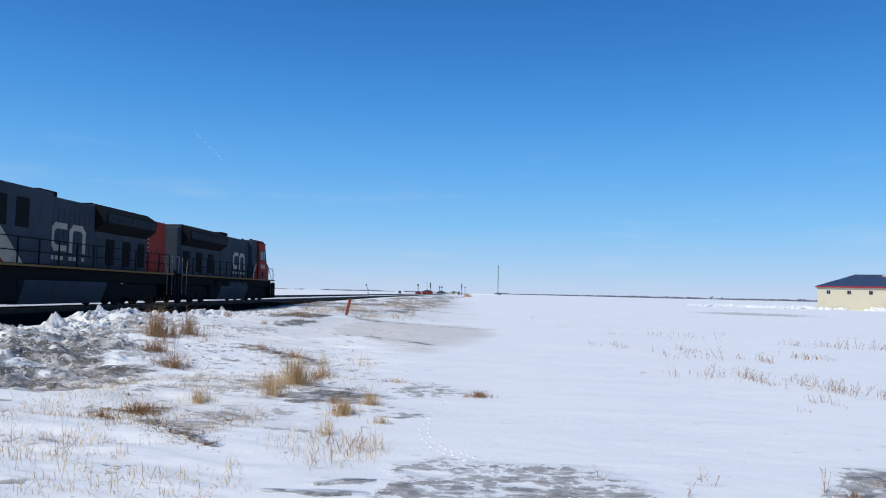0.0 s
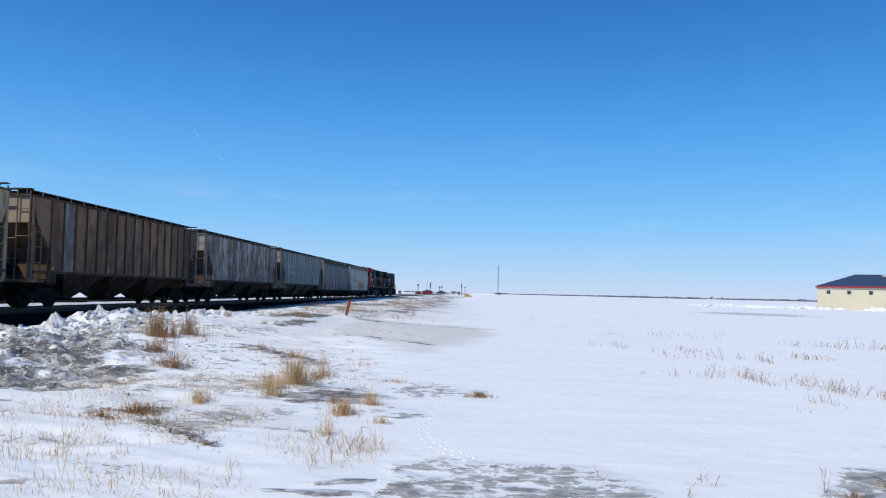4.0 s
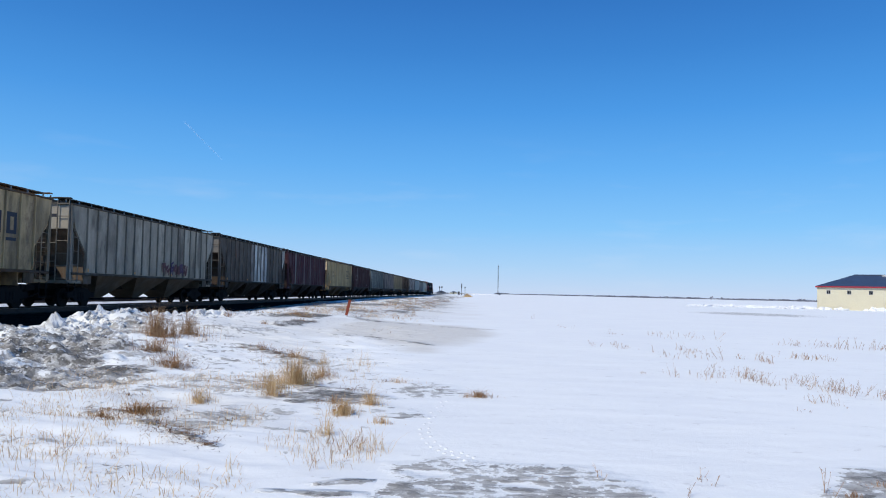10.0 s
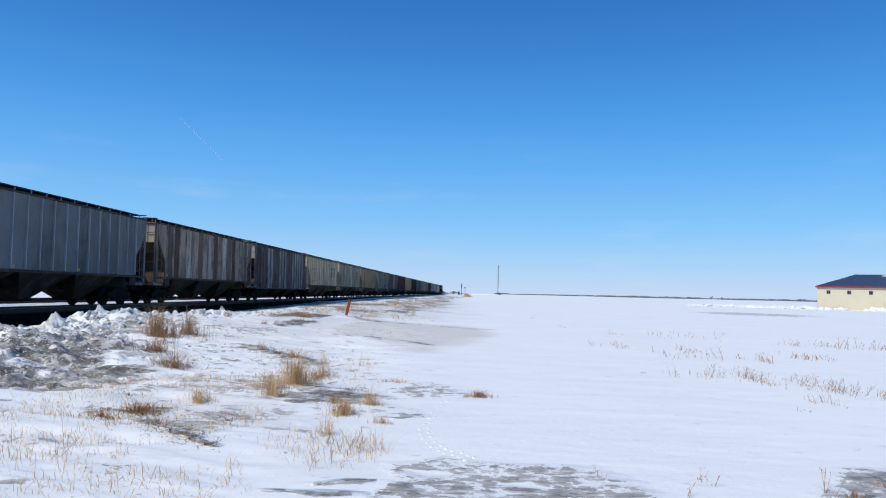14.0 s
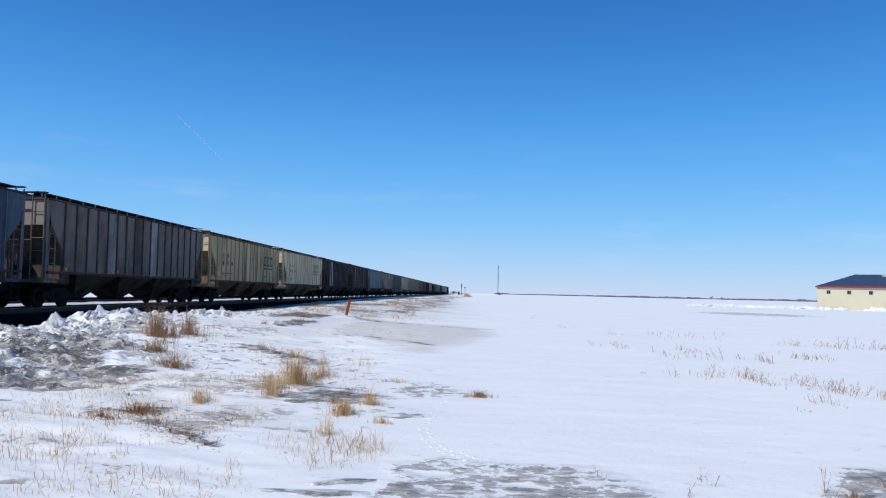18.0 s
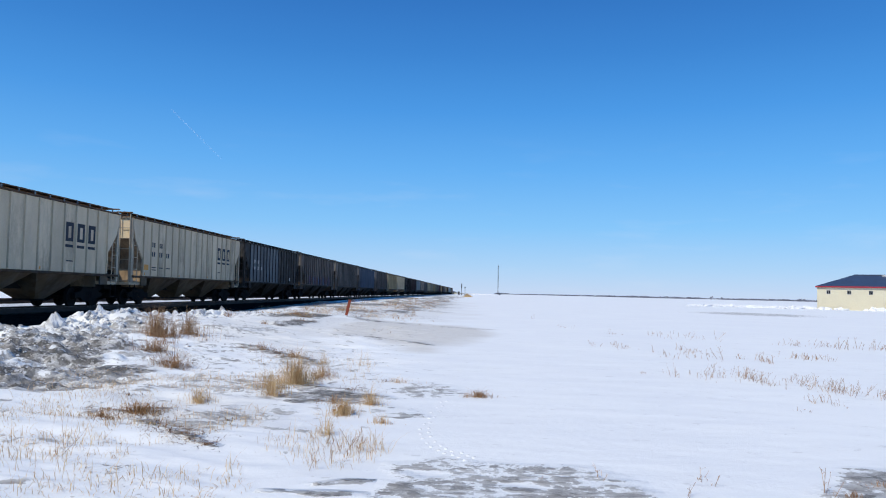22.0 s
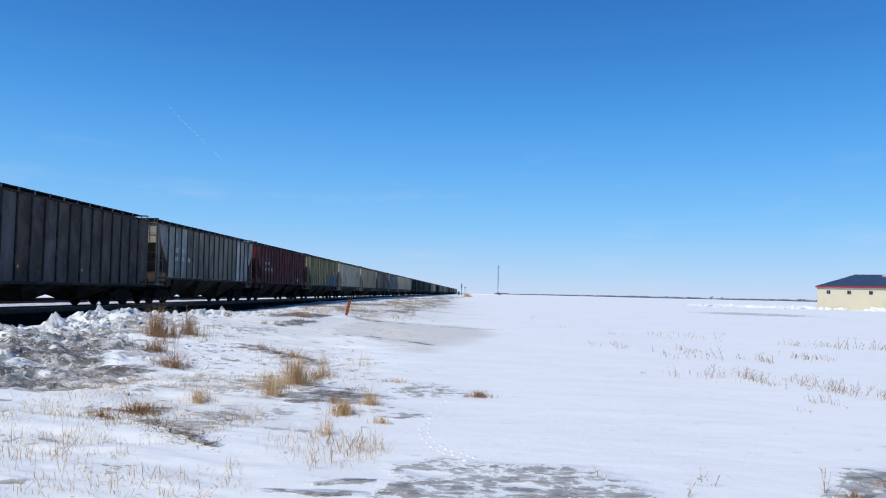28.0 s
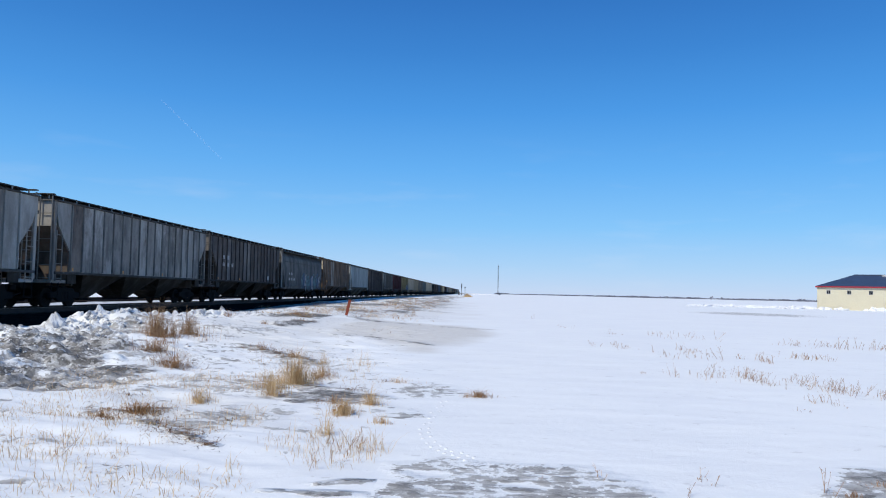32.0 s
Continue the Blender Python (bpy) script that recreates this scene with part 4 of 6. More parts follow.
            ribbon(layers[pick], pts, band, x, x + 0.0035 + d)
    if outline:
        part("graffiti", edges, M["graf_black"], parent, "dark outlines of spray paint")
    else:
        edges.free()
    for bm, material in zip(layers, materials):
        part("graffiti", bm, material, parent)


# base colour, rust, trim colour, kind, then panels that differ, then what is painted on
GREY, LAV = (0.34, 0.36, 0.39), (0.36, 0.355, 0.37)
MAROON, TAN, BEIGE = (0.065, 0.022, 0.028), (0.50, 0.39, 0.22), (0.55, 0.475, 0.345)
BROWN, DARK, WINE = (0.22, 0.17, 0.13), (0.05, 0.048, 0.05), (0.055, 0.03, 0.032)
FRONT = 18.80
GAPS = [1.73, -16.5, -34.6, -52.79, -70.97, -88.85, -106.56, -124.46, -142.18, -159.97, -178.1, -195.9, -214.2, -231.98, -249.74, -267.4,
        -285.0, -303.0, -320.8, -338.4, -356.23, -374.44, -392.24, -410.3, -428.3, -446.8, -464.65, -482.4, -500.2, -518.2, -536.3, -554.1,
        -572.0, -589.8, -607.5, -625.3, -643.0, -661.0, -679.1, -697.1, -714.9, -732.3, -749.9, -767.8]
CARS = []
PALE_RIBS = (2, 3, 6, 8, 10, 11, 17, 18, 19, 24, 31, 39)


def car(kind, base, rust, label, odd, art):
    CARS.append((kind, base, rust, label, odd, art))


car("smooth", (0.43, 0.465, 0.44), 0.05, "light grey smooth-sided covered hopper with yellow graffiti", {}, "yellow")
car("smooth", (0.26, 0.29, 0.30), 0.20, "streaked grey smooth-sided covered hopper with pink and blue graffiti", {}, "blue")
car("rib", (0.27, 0.31, 0.33), 0.08, "grey ribbed covered hopper, fairly clean", {}, "white")
car("rib", LAV, 0.70, "lavender grey ribbed covered hopper with rust runs", {}, "")
car("rib", (0.37, 0.23, 0.15), 0.50, "rusty grey-brown ribbed covered hopper", {15: BROWN, 16: (0.2, 0.11, 0.07), 17: (0.2, 0.11, 0.07), 2: GREY}, "")
car("rib", (0.52, 0.42, 0.27), 0.35, "faded tan ribbed covered hopper with dark patched panels", {11: DARK, 12: (0.08, 0.09, 0.11), 13: DARK, 14: (0.1, 0.11, 0.13)}, "")
car("rib", (0.28, 0.245, 0.24), 0.42, "dark brown ribbed covered hopper with blue-grey panels", {8: (0.24, 0.27, 0.31), 9: (0.26, 0.29, 0.33), 10: (0.2, 0.23, 0.28), 12: (0.24, 0.27, 0.31)}, "")
car("rib", (0.30, 0.335, 0.335), 0.34, "slate grey ribbed covered hopper with rusty ribs", {}, "dark")
car("rib", MAROON, 0.15, "maroon ribbed covered hopper with white stencilling", {3: (0.2, 0.17, 0.19)}, "white")
car("rib", TAN, 0.08, "yellow-tan ribbed covered hopper with dark lettering", {}, "emblem")
car("rib", (0.09, 0.032, 0.05), 0.12, "purple-maroon ribbed covered hopper", {2: (0.2, 0.19, 0.21), 6: (0.17, 0.14, 0.16), 9: (0.18, 0.16, 0.19)}, "")
car("rib", (0.15, 0.135, 0.125), 0.35, "dark ribbed covered hopper with bright repainted panels", {7: (0.3, 0.31, 0.33), 8: (0.45, 0.49, 0.52), 9: (0.5, 0.55, 0.57), 10: (0.5, 0.54, 0.58), 11: (0.42, 0.47, 0.53), 17: (0.42, 0.43, 0.42)}, "")
car("rib", (0.37, 0.355, 0.32), 0.22, "dusty warm grey ribbed covered hopper with red scrawl", {}, "red")
car("rib", (0.46, 0.36, 0.22), 0.30, "tan ribbed covered hopper with dark lettering", {}, "emblem")
car("rib", (0.43, 0.385, 0.32), 0.22, "warm light grey ribbed covered hopper with dark lettering", {8: (0.5, 0.53, 0.56), 9: (0.5, 0.53, 0.56)}, "emblem")
car("rib", BEIGE, 0.12, "beige ribbed covered hopper with dark lettering", {}, "emblem")
car("deep", (0.30, 0.31, 0.34), 0.40, "deep-sided maroon and grey hopper with peeling paint", {0: WINE, 1: (0.12, 0.06, 0.07), 2: (0.12, 0.07, 0.075), 5: (0.13, 0.075, 0.08), 6: (0.15, 0.1, 0.1), 10: (0.14, 0.1, 0.12), 11: (0.14, 0.09, 0.1), 17: (0.1, 0.07, 0.08)}, "")
car("rib", (0.36, 0.30, 0.27), 0.48, "brown and whitish ribbed covered hopper, badly weathered", {1: BROWN, 2: (0.13, 0.08, 0.06), 4: (0.42, 0.38, 0.36), 6: BROWN, 8: (0.40, 0.37, 0.36), 9: (0.16, 0.11, 0.09), 11: (0.42, 0.40, 0.39), 12: BROWN, 13: (0.12, 0.08, 0.06), 15: (0.4, 0.37, 0.35), 16: BROWN}, "")
car("rib", (0.20, 0.235, 0.275), 0.10, "blue-grey ribbed covered hopper", {}, "")
car("rib", WINE, 0.20, "dark wine ribbed covered hopper with pale streaked panels", {3: (0.28, 0.29, 0.32), 5: (0.22, 0.2, 0.22), 8: (0.2, 0.18, 0.2), 12: (0.2, 0.18, 0.2)}, "")
car("rib", (0.04, 0.03, 0.035), 0.20, "almost black ribbed covered hopper with a pale patch", {3: (0.32, 0.33, 0.36), 4: (0.36, 0.37, 0.4)}, "")
car("rib", (0.66, 0.57, 0.43), 0.06, "cream ribbed covered hopper with dark lettering", {}, "emblem")
car("rib", (0.50, 0.40, 0.25), 0.15, "tan ribbed covered hopper with dark lettering", {}, "emblem")
car("rib", (0.25, 0.215, 0.215), 0.25, "grey-brown ribbed covered hopper with mixed panels", {2: (0.2, 0.17, 0.165), 5: (0.3, 0.3, 0.32), 8: (0.18, 0.155, 0.15), 10: (0.32, 0.33, 0.36)}, "")
car("rib", (0.08, 0.12, 0.20), 0.15, "dark navy ribbed covered hopper with a black underside", {}, "")
car("rib", (0.21, 0.195, 0.195), 0.25, "dull brownish grey ribbed covered hopper", {}, "")
car("rib", (0.21, 0.18, 0.175), 0.30, "sooty dark brown ribbed covered hopper with faded graffiti", {}, "faded")
car("rib", (0.045, 0.05, 0.058), 0.15, "black-green ribbed covered hopper with pale blue panels", {k: (0.19, 0.235, 0.29) for k in range(1, 10)}, "white")
car("rib", (0.60, 0.53, 0.43), 0.06, "pale stone ribbed covered hopper with dark lettering", {}, "emblem")
car("rib", (0.64, 0.57, 0.46), 0.06, "cream-grey ribbed covered hopper with dark lettering", {}, "emblem")
car("rib", (0.31, 0.35, 0.375), 0.08, "blue-grey ribbed covered hopper", {}, "white")
car("rib", (0.37, 0.33, 0.29), 0.55, "patchy ribbed covered hopper, brown and white with peeling paint", {9: DARK, 10: (0.07, 0.055, 0.05), 11: (0.1, 0.08, 0.07), 6: BROWN, 13: (0.36, 0.35, 0.34), 14: (0.38, 0.37, 0.36)}, "emblem")
car("rib", (0.48, 0.41, 0.31), 0.12, "tan-beige ribbed covered hopper with dark lettering", {}, "emblem")
car("rib", (0.58, 0.52, 0.43), 0.10, "light warm grey ribbed covered hopper with dark lettering", {}, "emblem")
car("rib", (0.39, 0.34, 0.18), 0.3, "yellow-brown ribbed covered hopper with blue graffiti", {}, "blueline")
car("rib", (0.14, 0.03, 0.04), 0.12, "deep red ribbed covered hopper with white stencilling", {}, "white")
car("rib", (0.29, 0.28, 0.26), 0.30, "brown-grey ribbed covered hopper with odd grey panels", {0: (0.3, 0.31, 0.33), 1: (0.33, 0.35, 0.37), 2: (0.33, 0.36, 0.37), 3: (0.35, 0.37, 0.4), 14: (0.36, 0.37, 0.38), 15: (0.33, 0.34, 0.36), 16: (0.36, 0.37, 0.38), 17: (0.38, 0.39, 0.4)}, "white")
car("deep", (0.09, 0.078, 0.08), 0.30, "deep-sided dark brown hopper with a pale rusty end", {3: (0.2, 0.2, 0.21), 5: (0.13, 0.13, 0.15), 8: (0.12, 0.115, 0.125), 11: (0.13, 0.125, 0.135)}, "")
car("rib", (0.38, 0.45, 0.50), 0.08, "pale blue-grey ribbed covered hopper with white stencilling", {}, "white")
car("rib", (0.27, 0.19, 0.14), 0.35, "brown ribbed covered hopper with dark lettering", {4: (0.4, 0.41, 0.42), 5: (0.42, 0.43, 0.44), 15: (0.33, 0.31, 0.29)}, "emblem")
car("smooth", (0.17, 0.185, 0.20), 0.40, "dark grey smooth-sided covered hopper with broad graffiti", {}, "broad")
car("rib", (0.145, 0.135, 0.14), 0.35, "dark grey-brown ribbed covered hopper with white stencilling", {3: (0.26, 0.26, 0.28), 7: (0.25, 0.25, 0.27), 8: (0.3, 0.29, 0.29)}, "white")
car("rib", (0.34, 0.35, 0.365), 0.30, "light grey ribbed covered hopper with rusty ends", {1: (0.3, 0.27, 0.26)}, "")
car("rib", (0.40, 0.42, 0.44), 0.20, "light grey ribbed covered hopper", {}, "")


def tint(ob, color, rust, amount, r):
    k = 1 + r.uniform(-amount, amount)
    color = (color[0] * 1.07, color[1], color[2] * 0.88)
    k *= 1.02 if sum(color) > 1.25 else 0.95 if sum(color) > 0.9 else 0.66
    ob.color = (color[0] * k, color[1] * k, color[2] * k, rust)


TEMPLATES = {"rib": panel_car(), "deep": panel_car(True), "smooth": smooth_car()}
used = set()


def finish_car(car, base, rust, label, odd, art, index):
    r = random.Random(100 + index)
    tagged(car, label, "freight car", "covered hoppers of the train")
    k = 0
    # bays far darker than the body: shade under the car put into their colour
    under_shade = tuple(c * (0.24 if art == "emblem" else 0.30 if index in (2, 12, 30, 38) else 0.06) * f + 0.013 for c, f in zip(base, (1.1, 0.95, 0.8)))
    # rusty brown end sheets; sunlit tan and the gap's shade are mixed into it
    soil_shade = tuple(a * (0.5 if art == "emblem" else 0.28) + b for a, b in zip(base, (0.20, 0.12, 0.06) if art == "emblem" else (0.09, 0.065, 0.045) if sum(base) > 0.9 else (0.06, 0.042, 0.028) if sum(base) > 0.35 else (0.012, 0.01, 0.008)))
    roofc = (0.30, 0.17, 0.09) if art == "emblem" else tuple(c * 0.22 + 0.01 for c in base)
    for o in sorted(car.children_recursive, key=lambda q: (q.name.split(".")[0], round(q.location.y, 3), q.name)):
        nm = o.name.split(".")[0]
        if nm == "panel":
            k += 1
            tint(o, odd.get(k, base), min(1, rust + r.uniform(-0.15, 0.25)), 0.08 if art == "emblem" else 0.20, r)
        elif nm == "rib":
            # whole ribs scaled from the body colour, paler or darker by car
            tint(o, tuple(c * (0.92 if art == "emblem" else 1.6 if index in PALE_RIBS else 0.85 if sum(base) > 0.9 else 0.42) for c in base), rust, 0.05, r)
        elif nm == "end_panel":
            front = o.bound_box[0][1] > 0
            tint(o, odd.get(17 if front else 0, base), rust, 0.05, r)
        elif nm == "roof" and sum(base) > 0.5 and index in (0, 1, 40):
            tint(o, tuple(c * 0.7 for c in base), 0.2, 0.1, r)
        elif nm in ("roof", "hatch_cover", "running_board", "end_walk"):
            tint(o, roofc, 0.4 if art == "emblem" else 0.05, 0.1, r)
        elif nm in ("top_chord", "side_sill"):
            # dark chord; the sill is blackened to merge with the shade below
            tint(o, (0.13, 0.085, 0.055) if art == "emblem" else tuple(c * 0.20 + 0.006 for c in base), 0.3 if art == "emblem" else 0.1, 0.08, r)
        elif nm == "roof_coaming":
            tint(o, tuple(c * (1.6 if art == "emblem" else 0.7) for c in roofc), 0.3 if art == "emblem" else 0.0, 0.1, r)
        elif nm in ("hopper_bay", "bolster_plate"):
            tint(o, under_shade, 0.3 + rust * 0.4 if art == "emblem" else 0.12, 0.08, r)
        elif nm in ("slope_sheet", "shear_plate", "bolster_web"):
            tint(o, soil_shade, 0.45 + rust * 0.4, 0.15, r)
        elif nm == "end_plate":
            # plates paler than the body, sunlight on the car end put into the colour
            tint(o, (0.74, 0.64, 0.48) if art == "emblem" else tuple(0.5 * c + 0.20 for c in base) if sum(base) > 0.35 else base, 0.02, 0.05, r)
        elif nm in ("corner_post", "ladder", "end_ladder", "end_rail"):
            tint(o, tuple(0.6 * c + 0.09 for c in base) if sum(base) > 0.35 else base, rust * 0.6, 0.06, r)
        else:
            tint(o, base, rust, 0.06, r)
    h = CAR_L / 2
    if art == "emblem":
        emblem(car, h - 1.2 - 3.5 * PW, 3.45, M["dark_mark"])
        number_bars(car, -h + 1.2 + 1.15 * PW, 3.05, M["dark_mark"], size=0.26)
        for k, z in ((1.2, 1.95), (2.2, 1.95), (3.2, 1.95), (1.2, 1.82), (12.3, 1.95)):
            mark(car, -h + 1.2 + k * PW, -h + 1.2 + (k + 0.55) * PW, z, z + 0.05, M["dark_mark"])
        mark(car, -h + 1.2 + 0.2 * PW, -h + 1.2 + 0.75 * PW, 1.82, 2.1, M["orange_mark"], name="placard")
    elif art == "white":
        number_bars(car, -h + 1.2 + 1.15 * PW, 2.95, M["white_mark"], size=0.26)
        mark(car, h - 1.2 - 2.8 * PW, h - 1.2 - 2.3 * PW, 1.7, 2.0, M["white_mark"])
    elif art == "dark":
        number_bars(car, h - 1.2 - 4.8 * PW, 1.95, M["dark_mark"], size=0.24)
    if index not in (0, 1, 40):
        for s in (0.12, 5.1, 10.1):
            mark(car, -h + 1.2 + s * PW + 0.1, -h + 1.2 + s * PW + 0.19, SILL + 0.06, SILL + 0.18, M["orange_mark"], name="reflector")
    for row in range(2):
        part("plate_lettering", box(-0.9, 0.9 - 0.5 * row, -h + 0.044, -h + 0.049, 3.86 - 0.26 * row, 4.0 - 0.26 * row), M["dark_mark"] if sum(base) > 0.35 else M["white_mark"], car)
    sx = 1.608
    if art == "yellow":
        number_bars(car, -h + 2.2, 2.85, M["dark_mark"], size=0.26, x=sx + 0.004)
        jag = [(-1.2, 1.22), (3.1, 1.22), (3.0, 1.7), (3.3, 2.25), (2.7, 2.0), (2.4, 2.35), (1.9, 2.05), (1.5, 2.3), (1.0, 2.0), (0.5, 2.3), (0.1, 2.05), (-0.5, 2.4), (-0.7, 2.1), (-1.4, 2.5), (-1.1, 1.8)]
        mid_y = sum(p[0] for p in jag) / len(jag)
        part("graffiti", prism(bmesh.new(), [(mid_y + (a - mid_y) * 1.06, 1.75 + (b - 1.75) * 1.12) for a, b in jag], "x", sx, sx + 0.0015), M["graf_purple"], car)
        part("graffiti", prism(bmesh.new(), jag, "x", sx, sx + 0.003), M["graf_yellow"], car)
        graffiti(car, -0.9, 2.9, 1.4, 2.0, [M["graf_red"], M["graf_yellow"], M["graf_yellow"]], 3, sx + 0.003, 7, False)
    elif art == "blue":
        graffiti(car, -4.6, 0.4, 1.45, 2.7, [M["graf_pink"], M["graf_white"], M["graf_purple"]], 5, sx, 9)
        graffiti(car, 0.6, 6.0, 1.1, 1.95, [M["graf_teal"], M["graf_blue"], M["graf_teal"]], 6, sx, 12, False)
    elif art == "broad":
        number_bars(car, -h + 2.2, 2.3, M["white_mark"], size=0.24, x=sx + 0.004)
        graffiti(car, -1.5, 7.2, 1.15, 2.75, [M["graf_teal"], M["graf_blue"], M["graf_white"], M["graf_teal"]], 8, sx, 11)
    elif art == "red":
        graffiti(car, 0.6, 3.9, 1.7, 2.35, [M["graf_red"], M["graf_red"], M["graf_purple"]], 9, count=7, outline=False)
    elif art == "faded":
        graffiti(car, -5.2, 5.8, 1.62, 2.45, [M["graf_purple"], M["graf_red"], M["graf_blue"]], 10, x=HALF_W + 0.002, count=13, outline=False)
    elif art == "blueline":
        graffiti(car, 1.0, 6.6, 1.5, 2.9, [M["graf_blue"], M["graf_teal"], M["graf_blue"]], 11, count=10)


# copies first, while the templates are still unmarked
made_cars = []
for i, (kind, base, rust, label, odd, art) in enumerate(CARS):
    front = FRONT if i == 0 else GAPS[i - 1]
    mid = (front + GAPS[i]) / 2
    if kind in used:
        car = copy_thing(TEMPLATES[kind], pose(RAIL_X, mid, RAIL_Z))
    else:
        car = TEMPLATES[kind]
        used.add(kind)
        car.matrix_basis = pose(RAIL_X, mid, RAIL_Z)
    made_cars.append((car, mid))
for i, (car, mid) in enumerate(made_cars):
    kind, base, rust, label, odd, art = CARS[i]
    finish_car(car, base, rust, label, odd, art, i)
    TRAIN.append((car, mid))


# ---------------------------------------------------------------- locomotives
def locomotive(L, style, label):
    """Six-axle road locomotive, cab towards +y. style: 'ge' or 'emd'."""
    top = tagged(new("locomotive"), label, "locomotive", "locomotives of the train")
    ge = style == "ge"
    e = L / 2
    DECK, HOOD, ROOF = 1.74, 4.72, 4.84

    def at(d):
        return e - d

    def slab(name, d0, d1, x0, x1, z0, z1, mat, lab="", bevel=0.02):
        return part(name, box(x0, x1, at(d1), at(d0), z0, z1, bevel), mat, top, lab)

    # frame, walkway with its yellow edge, pilot, tank
    slab("frame", 0.55, L - 0.55, -1.2, 1.2, 1.12, DECK - 0.1, M["loco_black"])
    slab("walkway", 0.5, L - 0.5, -1.55, 1.55, DECK - 0.1, DECK, M["loco_black"])
    for s in (-1, 1):
        a, b = sorted((s * 1.553, s * 1.562))
        slab("deck_stripe", 0.6, L - 0.6, a, b, DECK - 0.095, DECK - 0.01, M["loco_yellow"], "yellow reflective stripe", 0.0)
        for k in range(5):
            d = L * 0.36 + k * 1.35
            a, b = sorted((s * 1.05, s * 1.46))
            if not ge:
                slab("air_reservoir" if k < 3 else "equipment_box", d, d + 1.2, a, b, 0.98, 1.45, M["loco_grey"] if k < 3 else M["loco_black"], "", 0.12)
    prof = [(-1.45, 0.95), (-1.2, 0.16), (1.2, 0.16), (1.45, 0.95), (1.45, 1.12), (-1.45, 1.12)]
    bm = prism(bmesh.new(), prof, "y", at(L * 0.64), at(L * 0.36))
    part("fuel_tank", bm, M["loco_grey"], top, "dark grey fuel tank")
    for d0, d1 in ((L * 0.285, L * 0.355), (L * 0.645, L * 0.715)):
        slab("underframe_box", d0, d1, -1.3, 1.3, 0.22, 1.2, M["loco_black"], "", 0.06)
    for d, w in ((0.35, 1), (L - 0.35, -1)):
        bm = prism(bmesh.new(), [(-1.5, 0.22), (-0.4, 0.12), (0.4, 0.12), (1.5, 0.22), (1.5, 1.5), (-1.5, 1.5)], "y", at(d) - 0.12, at(d) + 0.12)
        part("pilot", bm, M["loco_black"], top)
        coupler(top, at(d), w)
        bm = bmesh.new()
        for s in (-1, 1):
            for k in range(4):
                z = 0.34 + k * 0.32
                add_box(bm, s * 1.5 - 0.16, s * 1.5 + 0.04 * (s > 0), at(d) - w * 0.75 - 0.2, at(d) - w * 0.75 + 0.2, z, z + 0.04)
        part("steps", bm, M["loco_black"], top)
        for s in (-1, 1):
            bm = rods([((s * 1.5, at(d) - w * 0.45, 0.5), (s * 1.5, at(d) - w * 0.45, 2.3)), ((s * 1.5, at(d) - w * 0.45, 2.3), (s * 1.42, at(d) - w * 0.7, 2.65)),
                       ((s * 1.5, at(d) - w * 1.1, 0.5), (s * 1.5, at(d) - w * 1.1, 1.9)), ((s * 1.5, at(d) - w * 1.1, 1.9), (s * 1.4, at(d) - w * 1.5, 2.65))], 0.024, 6)
            part("step_handrail", bm, M["loco_rail"], top, "light painted step handrail")
    for d in (3.9, L - 3.9):
        bogie(top, at(d), 3, 1.85, 0.53)
    # cab and nose
    c0, c1, c2 = (0.6, 2.0, 4.42) if ge else (1.05, 2.75, 5.1)
    nose_w = 1.45
    out = [(at(c0), DECK), (at(c0), 2.75), (at(c0 + 0.25), 3.0), (at(c1), 3.2), (at(c1), DECK)]
    part("nose", prism(bmesh.new(), out, "x", -nose_w * 0.8, nose_w * 0.8), M["loco_nose"], top, "pinkish red short nose")
    out = [(at(c1), DECK), (at(c1), 3.15), (at(c1 + 0.42), 4.3), (at(c1 + 0.5), ROOF), (at(c2), ROOF), (at(c2), DECK)]
    bm = prism(bmesh.new(), out, "x", -1.52, 1.52)
    bmesh.ops.bevel(bm, geom=[ed for ed in bm.edges if abs(ed.verts[0].co.x - ed.verts[1].co.x) < 0.01 and max(v.co.z for v in ed.verts) > 3.5 and (min(v.co.z for v in ed.verts) > ROOF - 0.05 or ed.verts[0].co.y != ed.verts[1].co.y)], offset=0.2, segments=2, affect="EDGES")
    part("cab", bm, M["loco_red"], top, "red cab")
    bm = prism(bmesh.new(), [(-1.55, ROOF - 0.22), (1.55, ROOF - 0.22), (1.1, ROOF + 0.03), (-1.1, ROOF + 0.03)], "y", at(c2 + 0.05), at(c1 + 0.55))
    part("cab_roof", bm, M["loco_black"], top)
    # windscreen halves, number board, side windows
    for s in (-1, 1):
        bm = bmesh.new()
        xs = sorted((s * 0.08, s * 1.36))
        lo, hi = (at(c1 + 0.115) + 0.02, 3.45), (at(c1 + 0.365) + 0.02, 4.14)
        vs = [bm.verts.new(p) for p in ((xs[0], lo[0], lo[1]), (xs[1], lo[0], lo[1]), (xs[1], hi[0], hi[1]), (xs[0], hi[0], hi[1]))]
        vb = [bm.verts.new((v.co.x, v.co.y - 0.03, v.co.z)) for v in vs]
        bm.faces.new(vs)
        bm.faces.new(vb[::-1])
        for i in range(4):
            bm.faces.new((vs[i], vb[i], vb[(i + 1) % 4], vs[(i + 1) % 4]))
        part("windscreen", bm, M["glass"], top, "dark tinted windscreen")
        for k, (d0, d1) in enumerate(((c1 + 0.75, c1 + 1.25), (c1 + 1.35, c1 + 2.0))):
            a, b = sorted((s * 1.515, s * 1.535))
            w = slab("side_window", d0, d1, a, b, 3.3, 3.98, M["glass"], "", 0.0)
